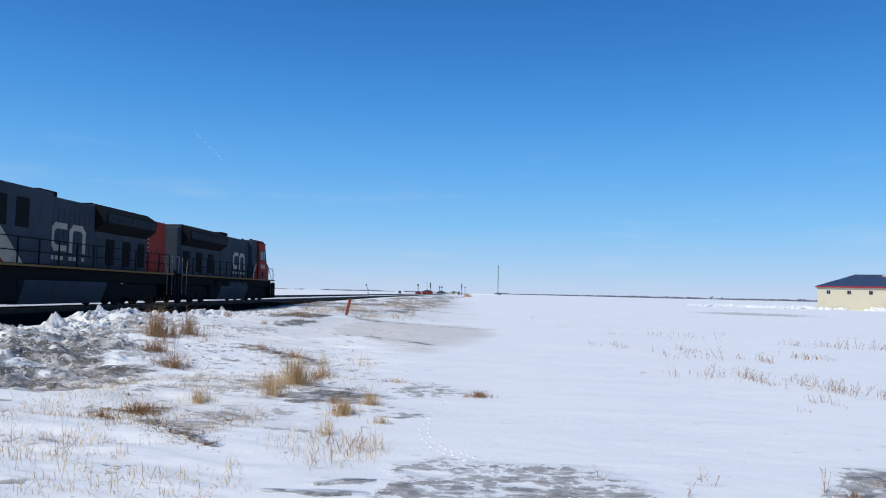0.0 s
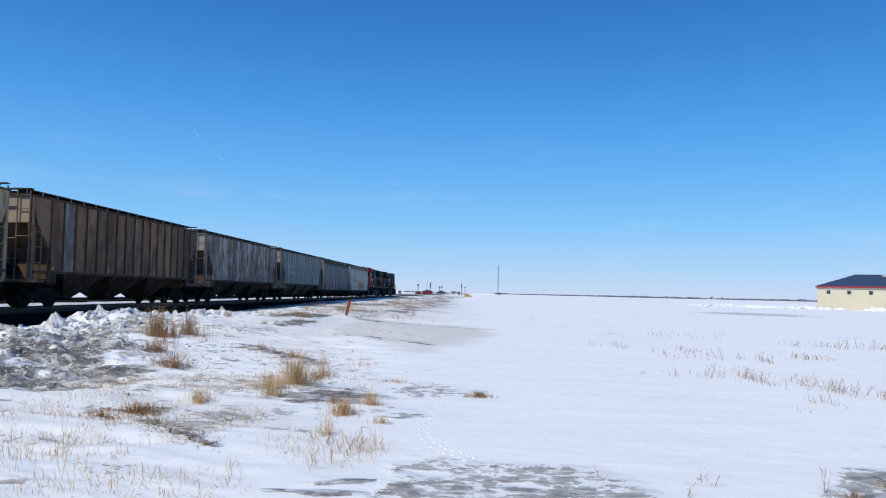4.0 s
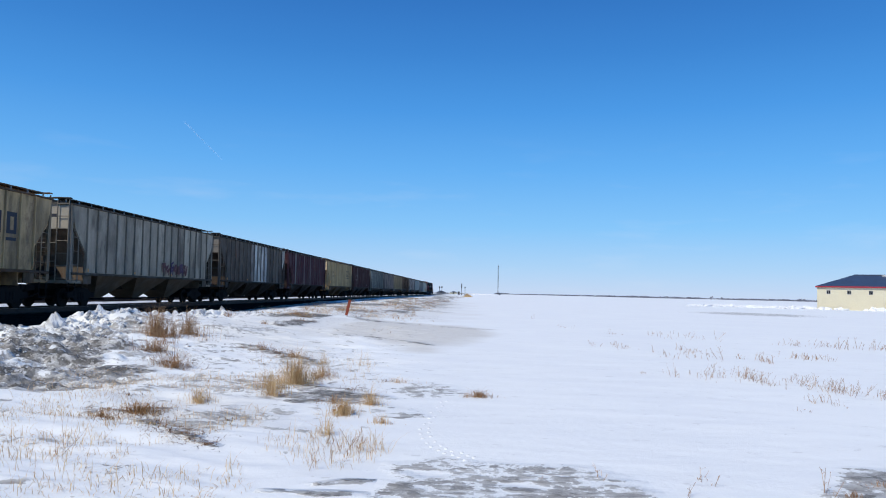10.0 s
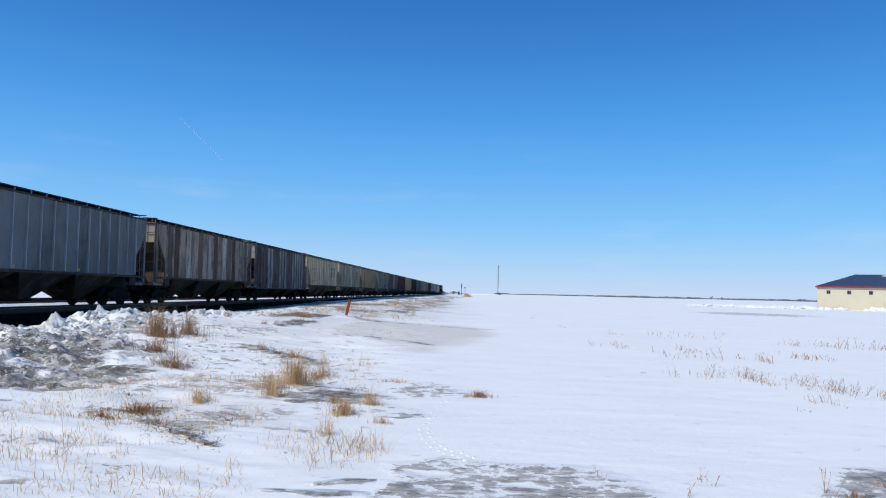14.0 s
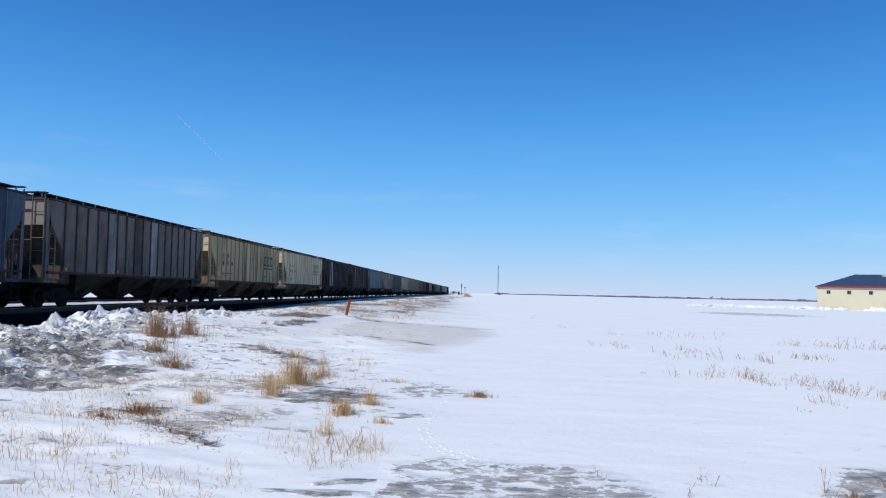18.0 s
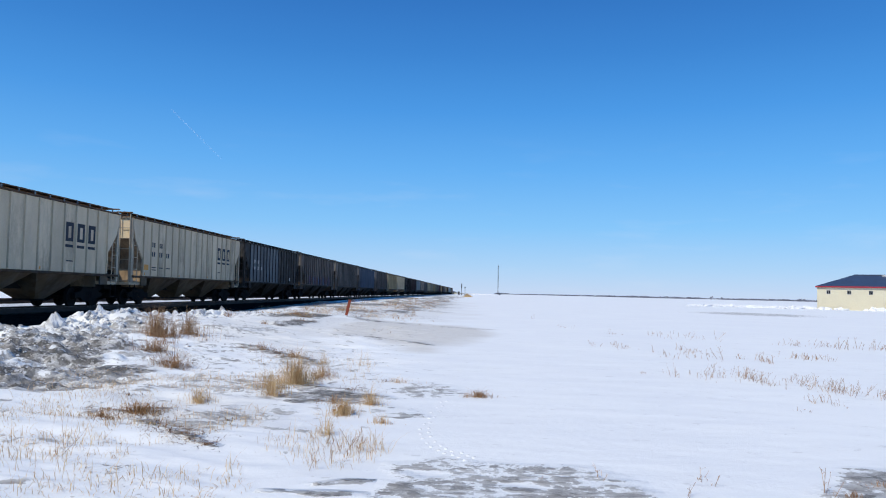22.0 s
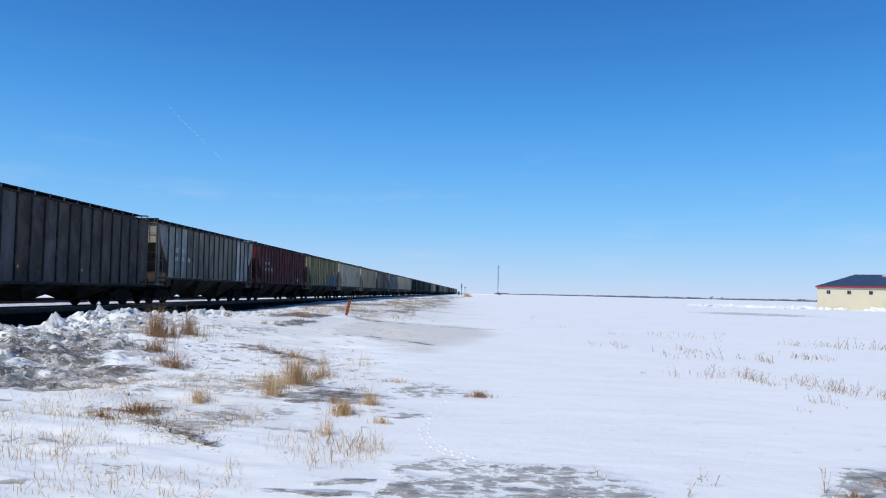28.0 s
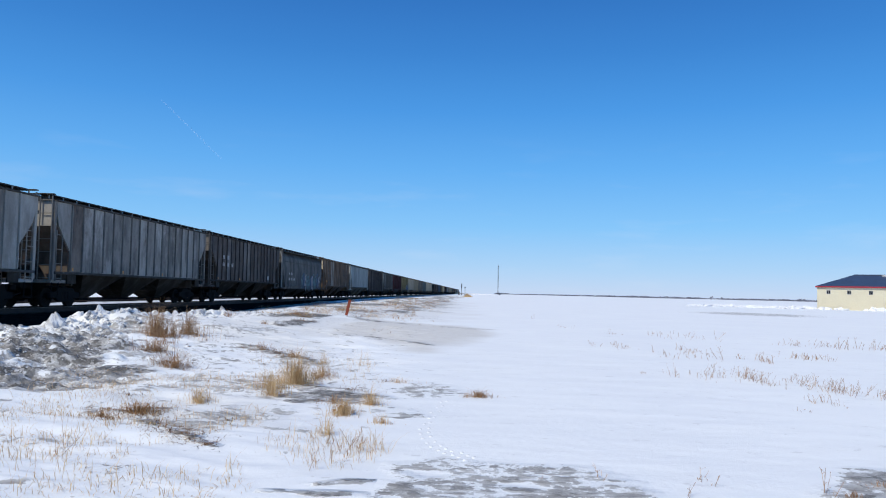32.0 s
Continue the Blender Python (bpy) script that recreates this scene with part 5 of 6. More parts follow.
            for q0, q1, z0, z1 in ((d0 - 0.06, d1 + 0.06, 3.98, 4.05), (d0 - 0.06, d1 + 0.06, 3.23, 3.3), (d0 - 0.06, d0, 3.3, 3.98), (d1, d1 + 0.06, 3.3, 3.98)):
                part("window_frame", box(*sorted((s * 1.515, s * 1.55)), at(q1), at(q0), z0, z1), M["loco_grey"], w)
        a, b = sorted((s * 1.523, s * 1.53))
        for k in range(4):
            slab("cab_number", c1 + 0.72 + k * 0.28, c1 + 0.9 + k * 0.28, a, b, 2.6, 2.92, M["loco_white"], "pale number bar", 0.0)
        slab("louvre", c1 + 1.1, c1 + 1.5, a, b, 1.85, 2.3, M["loco_black"], "", 0.0)
        slab("door_edge", c2 - 0.2, c2 - 0.16, a, b, 1.7, 3.9, M["loco_black"], "", 0.0)
    slab("number_board", c1 + 0.40, c1 + 0.5, -0.55, 0.55, 4.40, 4.64, M["loco_black"])
    slab("headlight", c0 - 0.03, c0 + 0.02, -0.25, 0.25, 2.35, 2.6, M["glass"])
    bm = bmesh.new()
    for s in (-1, 1):
        for z in (0.0, 0.3):
            add_rod(bm, (s * 0.95, at(c0) + 0.03, 2.0 + z), (s * 0.95, at(c0) - 0.05, 2.0 + z), 0.1, 10)
    part("ditch_light", bm, M["handrail"], top)
    slab("nose_badge", c0 - 0.012, c0 - 0.002, -0.55, 0.55, 2.2, 2.3, M["loco_white"], "pale badge, plain shape", 0.0)
    for x in (-0.3, 0.4):
        bm = rods([((x, at(c1 + 1.0), ROOF), (x, at(c1 + 1.0), ROOF + 0.22)), ((x, at(c1 + 1.25), ROOF + 0.16), (x, at(c1 + 0.75), ROOF + 0.18))], 0.05, 8)
        part("horn", bm, M["loco_black"], top)
    # red cabinet behind the cab, pale diagonal, dark hood
    h0 = c2
    h1 = h0 + (5.43 if ge else 1.2)
    rad0, rad1 = (L * 0.62, L - 3.1) if ge else (L * 0.60, L - 1.75)
    slab("blower_cabinet", h0, h1, -1.36, 1.36, DECK, ROOF - 0.08, M["loco_grey"], "", 0.04)
    slab("hood", h1, rad0, -1.02, 1.02, DECK, HOOD - 0.04, M["loco_grey"], "charcoal engine hood", 0.05)
    for s in (-1, 1):
        x = s * 1.368
        a, b = sorted((x, s * 1.374))
        lean_out = [(at(h0), DECK + 0.02), (at(h0), 2.95), (at(h0 + 0.3), 2.95), (at(h0 + 0.9), DECK + 0.02)]
        if ge:
            lean_out = [(at(h0), DECK + 0.02), (at(h0), 4.0), (at(h0 + 0.26), 4.0), (at(h0 + 0.26), 3.12), (at(h0 + 1.0), 3.12), (at(h0 + 2.5), DECK + 0.02)]
        part("red_flank", prism(bmesh.new(), lean_out, "x", a, b), M["loco_red"], top, "red painted flank")
        a, b = sorted((s * 1.375, s * 1.381))
        w0, w1, wide, rise = (h0 + 0.95, h0 + 2.4, 1.15, 3.12) if ge else (h0 + 0.1, h0 + 0.85, 0.3, 2.95)
        part("pale_diagonal", prism(bmesh.new(), [(at(w0), rise), (at(w0 + wide), rise), (at(w1 + wide), DECK + 0.02), (at(w1), DECK + 0.02)], "x", a, b), M["loco_white"], top, "cream diagonal stripe")
        if ge:
            for k in range(3):
                slab("intake_grille", h0 + 0.3 + k * 1.35, h0 + 1.1 + k * 1.35, *sorted((s * 1.366, s * 1.38)), 3.15, 4.3, M["loco_black"], "black intake grille", 0.0)
        # hood doors
        nd = 9
        for k in range(nd):
            d0 = h1 + 0.1 + (rad0 - h1 - 0.2) * k / nd
            slab("hood_door", d0, d0 + (rad0 - h1 - 0.2) / nd - 0.05, *sorted((s * 1.018, s * 1.04)), DECK + 0.15, HOOD - 0.5, M["loco_grey"], "", 0.0)
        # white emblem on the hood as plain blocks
        q = 1.05
        m0 = h1 + (0.35 if ge else 0.9)
        xs = sorted((s * q, s * (q + 0.006)))

        # two bent white bands with rounded corners, and a line of short bars under them
        def band(bends):
            bm = bmesh.new()
            pts = [(at(m0 + (2.74 - u if s > 0 else u)), 2.40 + v) for u, v in bends]
            ribbon(bm, pts, 0.26, *xs)
            for u, v in pts[1:-1]:
                prism(bm, [(u + 0.135 * math.cos(k * math.pi / 5), v + 0.135 * math.sin(k * math.pi / 5)) for k in range(10)], "x", xs[0] - 0.001, xs[1] + 0.001)
            part("emblem_band", bm, M["loco_white"], top)
        band([(1.12, 1.08), (0.42, 1.08), (0.16, 0.90), (0.13, 0.36), (0.36, 0.13), (1.12, 0.13)])
        band([(1.55, 0.06), (1.55, 0.88), (1.76, 1.08), (2.38, 1.08), (2.60, 0.88), (2.60, 0.06)])
        for k in range(8):
            if k not in (3, 6):
                slab("emblem_bar", m0 + 0.06 + k * 0.34, m0 + 0.30 + k * 0.34, *xs, 2.02, 2.19, M["loco_white"], "", 0.0)
        # radiator wing that juts over the walkway
        bm = prism(bmesh.new(), [(s * 1.0, 3.50), (s * 1.5, 3.88), (s * 1.56, 4.42), (s * 1.0, HOOD + 0.06)], "y", at(rad1), at(rad0))
        part("radiator_wing", bm, M["loco_black"], top)
        bm = bmesh.new()
        for k in range(8):
            z = 3.95 + k * 0.055
            add_box(bm, *sorted((s * 1.53, s * 1.575)), at(rad1 - 0.2), at(rad0 + 0.2), z, z + 0.03)
        part("radiator_louvre", bm, M["loco_grey"], top)
        for k in range(6):
            d0 = rad0 + 0.25 + k * (rad1 - rad0 - 0.4) / 6
            slab("grille_door", d0, d0 + (rad1 - rad0) / 6 - 0.18, *sorted((s * 1.0, s * 1.03)), DECK + 0.2, 3.2, M["loco_black"] if k % 2 else M["loco_grey"], "", 0.0)
        # handrail: posts and the rail on them
        n = 13
        d_start, d_end = c2 + 0.3, L - 1.2
        post = rods([((0, 0, DECK), (0, 0, DECK + 1.02))], 0.034, 6)
        post = mesh_of("stanchion", post)
        post.materials.append(M["loco_black"])
        for k in range(n):
            part("stanchion", post, None, top).location = (s * 1.5, at(d_start + (d_end - d_start) * k / (n - 1)), 0)
        part("handrail", rods([((s * 1.5, at(d_start), DECK + 1.02), (s * 1.5, at(d_end), DECK + 1.02)), ((s * 1.5, at(d_start), DECK + 0.5), (s * 1.5, at(d_end), DECK + 0.5))], 0.02, 6), M["loco_black"], top)
    slab("radiator_cabin", rad0, rad1 + 0.1, -1.0, 1.0, DECK, HOOD + 0.04, M["loco_grey"], "", 0.04)
    slab("hood_end", rad1 + 0.1, L - (0.62 if ge else 1.25), -1.0, 1.0, DECK, HOOD - 0.12, M["loco_red"] if ge else M["loco_grey"], "red hood end" if ge else "", 0.06)
    for k in range(6):
        slab("end_louvre", rad1 + 0.14, rad1 + 0.3, *((-1.02, 1.02)), 2.4 + k * 0.22, 2.46 + k * 0.22, M["loco_white"] if ge else M["loco_black"], "", 0.0)
    slab("exhaust", L * 0.46, L * 0.52, -0.5, 0.5, HOOD - 0.05, HOOD + 0.3, M["loco_black"], "", 0.05)
    for k in range(3):
        d0 = rad0 + 0.3 + k * (rad1 - rad0 - 0.5) / 3
        slab("roof_fan", d0, d0 + 1.3, -0.65, 0.65, HOOD + 0.03, HOOD + 0.16, M["loco_black"], "", 0.1)
    bm = rods([((x, at(L - 0.55), DECK), (x, at(L - 0.55), DECK + 1.0)) for x in (-1.4, -0.5, 0.5, 1.4)] + [((-1.4, at(L - 0.55), DECK + 1.0), (1.4, at(L - 0.55), DECK + 1.0))], 0.022, 6)
    part("end_rail", bm, M["handrail"], top)
    bm = rods([((x, at(0.55), DECK), (x, at(0.55), DECK + 1.0)) for x in (-1.4, -0.45, 0.45, 1.4)] + [((-1.4, at(0.55), DECK + 1.0), (-0.45, at(0.55), DECK + 1.0)), ((0.45, at(0.55), DECK + 1.0), (1.4, at(0.55), DECK + 1.0))], 0.022, 6)
    part("end_rail", bm, M["handrail"], top)
    return top


lead = locomotive(20.9, "emd", "black and red freight locomotive at the head of the train")
TRAIN.append((lead, 51.35))
second = locomotive(22.2, "ge", "dirty red and charcoal freight locomotive with its cab facing back")
TRAIN.append((second, 30.0))
BACKWARD = {second.name}

# ---------------------------------------------------------------- farm shed with hip roof
def shed():
    top = tagged(new("farm_shed"), "cream steel shed with dark blue hip roof and red eaves", "building")
    top.matrix_basis = pose(76.9, 164.0, -0.1, 0, 0, -29.0)
    Lx, Dy, Hh, rise = 42.0, 13.8, 5.35, 2.75
    t = 0.15
    wins = [(2.2, 4.0), (6.2, 4.0), (10.3, 4.0)]
    # front wall in strips, so that the windows go through
    edges = [0.0]
    for x, _ in wins:
        edges += [x - 0.36, x + 0.36]
    edges.append(Lx)
    part("wall", box(0, Lx, 0, t, 0, 3.62), M["siding"], top, "cream ribbed steel wall")
    for k in range(0, len(edges) - 1, 2):
        part("wall", box(edges[k], edges[k + 1], 0, t, 3.62, 4.4), M["siding"], top)
    part("wall", box(0, Lx, 0, t, 4.4, Hh), M["siding"], top)
    part("wall", box(0, t, t, Dy - t, 0, Hh), M["siding"], top)
    part("wall", box(Lx - t, Lx, t, Dy - t, 0, Hh), M["siding"], top)
    part("wall", box(0, Lx, Dy - t, Dy, 0, Hh), M["siding"], top)
    rib = mesh_of("siding_rib", box(0, 0.05, -0.03, 0, 0.05, 3.6))
    rib.materials.append(M["siding"])
    for k in range(60):
        part("siding_rib", rib, None, top).location.x = 0.4 + k * 0.68
    for x, z in wins:
        w = part("window", box(x - 0.34, x + 0.34, 0.06, 0.10, 3.64, 4.38), M["glass"], top)
        for a in ((x - 0.42, x - 0.34, 3.56, 4.46), (x + 0.34, x + 0.42, 3.56, 4.46), (x - 0.34, x + 0.34, 4.38, 4.46), (x - 0.34, x + 0.34, 3.56, 3.64), (x - 0.02, x + 0.02, 3.64, 4.38)):
            part("window_frame", box(a[0], a[1], -0.05, 0.05, a[2], a[3]), M["white_mark"], w)
    part("wall_lamp", box(13.9, 14.2, -0.16, 0, 4.1, 4.3, 0.03), M["mast"], top)
    o = 0.35
    bm = bmesh.new()
    lo = [bm.verts.new(p) for p in ((-o, -o, Hh), (Lx + o, -o, Hh), (Lx + o, Dy + o, Hh), (-o, Dy + o, Hh))]
    lb = [bm.verts.new((v.co.x, v.co.y, Hh - 0.08)) for v in lo]
    r = [bm.verts.new((Dy / 2, Dy / 2, Hh + rise)), bm.verts.new((Lx - Dy / 2, Dy / 2, Hh + rise))]
    bm.faces.new((lo[0], lo[1], r[1], r[0]))
    bm.faces.new((lo[1], lo[2], r[1]))
    bm.faces.new((lo[2], lo[3], r[0], r[1]))
    bm.faces.new((lo[3], lo[0], r[0]))
    bm.faces.new(lb)
    for i in range(4):
        bm.faces.new((lo[i], lb[i], lb[(i + 1) % 4], lo[(i + 1) % 4]))
    bmesh.ops.recalc_face_normals(bm, faces=bm.faces[:])
    part("roof", bm, M["roof_blue"], top, "dark blue standing-seam hip roof")
    part("ridge_cap", box(Dy / 2, Lx - Dy / 2, Dy / 2 - 0.15, Dy / 2 + 0.15, Hh + rise - 0.02, Hh + rise + 0.1), M["roof_blue"], top)
    part("roof_snow", box(Dy / 2 + 5.5, Lx - Dy / 2, Dy / 2 - 1.0, Dy / 2 - 0.16, Hh + rise - 0.36, Hh + rise + 0.02), M["crust"], top, "patch of old snow under the ridge")
    for a in ((-o - 0.03, Lx + o, -o - 0.06, -o), (-o - 0.06, -o, -o, Dy + o)):
        part("eave_trim", box(a[0], a[1], a[2], a[3], Hh - 0.3, Hh + 0.02), M["trim_red"], top, "red eave trim")
    part("corner_trim", box(-0.05, 0.12, -0.05, -0.002, 0, Hh - 0.3), M["siding"], top)
    return top


shed()

# ---------------------------------------------------------------- ploughed snow ridge before the shed
def lump(bm, x, y, z, r, rnd, flat=0.7):
    """An angular block of crusted snow."""
    res = bmesh.ops.create_icosphere(bm, subdivisions=1, radius=1.0)
    sx, sy, sz = r * rnd.uniform(0.6, 1.4), r * rnd.uniform(0.6, 1.4), r * flat * rnd.uniform(0.5, 1.2)
    turn = Matrix.Rotation(rnd.uniform(0, 6.28), 3, "Z") @ Matrix.Rotation(rnd.uniform(-0.6, 0.6), 3, "X")
    for v in res["verts"]:
        k = rnd.uniform(0.72, 1.18)
        v.co = turn @ Vector((v.co.x * sx * k, v.co.y * sy * k, v.co.z * sz * k)) + Vector((x, y, z))


def lumps(places, label, name="snow_ridge", mat="crust"):
    bm = bmesh.new()
    for x, y, z, r, flat, seed in places:
        lump(bm, x, y, z, r, random.Random(seed), flat)
    return thing(name, bm, M[mat], label, "snow", kind="stuff")


rr = random.Random(31)
spots = []
for k in range(420):
    t = rr.random()
    x, y = 52 + 62 * t, 176 - 27 * t + rr.gauss(0, 1.6)
    if t > 0.55 and y > 160:
        y = 158 + rr.gauss(0, 1.2)
    spots.append((x, y, 0.10, rr.uniform(0.4, 1.3) * (0.55 + 0.75 * t), 0.62, k))
lumps(spots, "ridge of ploughed snow lumps in front of the shed", mat="fresh")

# ---------------------------------------------------------------- horizon: bare woods, masts, signals
def woods(name, x0, x1, y, tall, gaps, seed, label, count):
    r = random.Random(seed)
    vs, fs = [], []
    for k in range(count):
        t = r.random()
        x = x0 + (x1 - x0) * t
        if fbm(np.array([t * 14.0]), np.array([0.3]), seed, 3)[0] < gaps:
            continue
        yy = y + r.uniform(-60, 60)
        hgt = tall * r.uniform(0.35, 1.0) * (0.5 + 1.0 * float(fbm(np.array([t * 30.0]), np.array([1.7]), seed + 3, 2)[0]))
        for b in range(7):
            cx, cz = x + r.gauss(0, hgt * 0.35), hgt * r.uniform(0.05, 0.85)
            w = hgt * r.uniform(0.15, 0.4)
            i = len(vs)
            vs += [(cx - w, yy + r.uniform(-2, 2), cz - w * 0.5), (cx + w, yy + r.uniform(-2, 2), cz - w * 0.3), (cx + r.uniform(-w, w), yy, cz + w * r.uniform(0.5, 1.0)), (cx, yy + w, cz)]
            fs += [(i, i + 1, i + 2), (i, i + 3, i + 2), (i + 1, i + 3, i + 2), (i, i + 1, i + 3)]
        i = len(vs)
        vs += [(x - 0.4, yy, -0.5), (x + 0.4, yy, -0.5), (x, yy, hgt * 0.9), (x, yy + 0.5, -0.5)]
        fs += [(i, i + 1, i + 2), (i + 1, i + 3, i + 2), (i + 3, i, i + 2)]
    me = bpy.data.meshes.new(name)
    me.from_pydata(vs, [], fs)
    me.materials.append(M["far_wood"])
    return tagged(new(name, me), label, "woods", kind="stuff")


woods("far_woods", 70, 2100, 2300, 4.6, 0.0, 3, "thin grey line of bare trees along the horizon", 3600)
woods("far_woods", 330, 1350, 1750, 5.4, 0.46, 5, "darker shelter belts of bare trees across the plain", 900)
woods("far_woods", -1300, -90, 2600, 4.6, 0.30, 8, "faint line of bare trees beyond the tracks", 1200)
woods("far_woods", 493, 496, 1500, 9.0, 0.0, 12, "lone bare tree standing over the shelter belt", 3)


def signal(x, y, tall, heads, label):
    top = tagged(new("railway_signal"), label, "railway signal", "railway signals by the line")
    top.location = (x, y, gz(x, y))
    part("mast", rods([((0, 0, 0), (0, 0, tall))], 0.11, 8), M["mast"], top)
    part("base", box(-0.4, 0.4, -0.4, 0.4, 0, 0.5, 0.05), M["steel"], top)
    part("ladder", rods([((0.3, 0.2, 0.3), (0.2, 0.2, tall - 0.4)), ((0.3, 0.5, 0.3), (0.2, 0.5, tall - 0.4))], 0.035, 5), M["steel"], top)
    for k in range(heads):
        z = tall - 0.7 - k * 1.7
        bm = prism(bmesh.new(), [(-0.42, z - 0.65), (0.42, z - 0.65), (0.42, z + 0.5), (0.2, z + 0.75), (-0.2, z + 0.75), (-0.42, z + 0.5)], "y", -0.18, -0.12)
        hd = part("signal_head", bm, M["mast"], top)
        for dz in (-0.35, 0.0, 0.35):
            part("hood", rods([((0, -0.18, z + dz), (0, -0.42, z + dz))], 0.11, 8), M["mast"], hd)


signal(-33.4, 430, 6.2, 1, "tall signal mast beside the tracks")
signal(-28.3, 470, 7.6, 2, "signal mast with two heads beside the tracks")
signal(-24.7, 520, 5.6, 1, "short signal mast beside the tracks")
signal(-23.9, 540, 5.8, 1, "signal mast beside the tracks")
signal(-8.74, 520, 8.1, 2, "dark signal mast with two heads near the snowy bank")
signal(-7.2, 600, 6.8, 1, "signal mast near the snowy bank")
o = thing("whip_antenna", rods([((0, 0, -0.3), (0, 0, 8.3))], 0.09, 6), M["steel"], "thin pale whip antenna beside the tracks", "antenna")
o.location = (-28.63, 440, gz(-28.63, 440))


def relay_hut(x, y, w, d, h, mat, label):
    top = tagged(new("relay_hut"), label, "hut", "huts by the line")
    top.location = (x, y, gz(x, y))
    part("wall", box(-w / 2, w / 2, -d / 2, d / 2, 0, h, 0.03), mat, top)
    part("roof", prism(bmesh.new(), [(-w / 2 - 0.2, h), (w / 2 + 0.2, h), (0, h + 0.35 * w / 2)], "y", -d / 2 - 0.2, d / 2 + 0.2), M["roof_blue"], top)
    part("door", box(-0.45, 0.45, -d / 2 - 0.04, -d / 2 - 0.002, 0.05, min(2.0, h - 0.1)), M["mast"], top)


relay_hut(-33.3, 432, 3.4, 3.0, 1.5, M["trim_red"], "small red equipment hut by the tracks")
relay_hut(-38.5, 600, 8.6, 6.0, 2.2, M["loco_red"], "low reddish building far along the tracks")
relay_hut(-31.0, 690, 9.0, 6.0, 1.7, M["steel"], "long low grey store far along the tracks")
relay_hut(-19.5, 705, 7.0, 6.0, 1.5, M["siding"], "low cream store far along the tracks")
relay_hut(-10.7, 522, 1.6, 1.4, 2.2, M["steel"], "grey equipment cabinet beside a signal mast")
relay_hut(34.0, 940, 3.0, 3.0, 2.2, M["steel"], "small hut at the foot of the radio mast")

# dry grass mound and a snow ridge at the far end of the bank
r = random.Random(41)
vs, fs = [], []
for k in range(900):
    x, y = r.gauss(-2.6, 1.1), r.gauss(330, 4.0)
    i = len(vs)
    h, w, a = 1.7 * math.exp(-((x + 2.8) / 1.7) ** 2) * r.uniform(0.5, 1.0) + 0.1, 0.07, r.uniform(0, 3.14)
    z = gz(x, y) - 0.1
    vs += [(x - w * math.cos(a), y - w * math.sin(a), z), (x + w * math.cos(a), y + w * math.sin(a), z), (x + r.gauss(0, 0.2), y, z + h), (x, y + w, z)]
    fs += [(i, i + 1, i + 2), (i + 1, i + 3, i + 2), (i + 3, i, i + 2)]
me = bpy.data.meshes.new("grass_mound")
me.from_pydata(vs, [], fs)
me.materials.append(M["straw"])
tagged(new("grass_mound", me), "mound of tall straw-coloured grass far along the bank", "dry grass", kind="stuff")
rr = random.Random(32)
lumps([(rr.uniform(0.5, 24), 700 + rr.gauss(0, 3), 0.2, rr.uniform(0.7, 1.5), 0.75, 300 + k) for k in range(90)], "bright ridge of ploughed snow far along the plain", mat="fresh")

# lattice radio mast
def radio_mast(x, y, tall):
    top = tagged(new("radio_mast"), "slender grey lattice radio mast on the plain", "mast")
    top.location = (x, y, 0)
    legs = [(0.62 * math.cos(a), 0.62 * math.sin(a)) for a in (0.5, 2.6, 4.7)]
    for lx, ly in legs:
        part("leg", rods([((lx, ly, 0), (lx * 0.8, ly * 0.8, tall))], 0.10, 6), M["mast"], top)
    bm = bmesh.new()
    for k in range(int(tall / 1.5)):
        z0, z1 = k * 1.5, (k + 1) * 1.5
        for i in range(3):
            a, b = legs[i], legs[(i + 1) % 3]
            add_rod(bm, (a[0], a[1], z0), (b[0], b[1], z1), 0.05, 4)
    tagged(part("bracing", bm, M["mast"], top), kind="stuff")
    part("antenna", rods([((0, 0, tall - 0.5), (0, 0, tall + 2.5))], 0.06, 6), M["mast"], top)
    part("drum", rods([((0, -0.9, tall - 1.4), (0, -0.5, tall - 1.4))], 0.8, 12), M["steel"], top)


radio_mast(32.0, 945, 38.5)

# leaning pole and a row of far posts beyond the second track
p0 = (-41.0, 280.0)
top = thing("leaning_pole", rods([((0, 0, -0.2), (-1.0, 0, 4.0))], 0.10, 8), M["mast"], "old leaning pole with a small box beyond the tracks", "pole")
top.location = (*p0, gz(*p0))
part("box_head", box(-1.25, -0.85, -0.2, 0.2, 3.7, 4.3, 0.03), M["mast"], top)
for k in range(8):
    x, y = -60 - 1.2 * k, 590 + 9.0 * k
    o = thing("fence_post", rods([((0, 0, -0.2), (0, 0, 2.4))], 0.22, 6), M["mast"], "weathered post in a row beyond the tracks", "post", "far posts")
    o.location = (x, y, gz(x, y))

# red stake on the bank
sx, sy = -8.34, 47.0
o = thing("marker_stake", box(-0.09, 0.09, -0.05, 0.05, -0.3, 1.05, 0.01), M["stake"], "faded red wooden marker stake leaning in the snow bank", "stake")
o.matrix_basis = pose(sx, sy, gz(sx, sy), 0, 12, 8)

# ---------------------------------------------------------------- broken snow along the crest
rr = random.Random(77)
spots = []
for k in range(230):
    y = rr.uniform(20, 36)
    x = -13.0 + rr.gauss(0, 0.5)
    r0 = rr.uniform(0.05, 0.17)
    spots.append((x, y, gz(x, y) - 0.25 * r0, r0, 0.6, 1000 + k))
lumps(spots, "tumbled crusts of snow along the top of the bank", "snow_crusts")


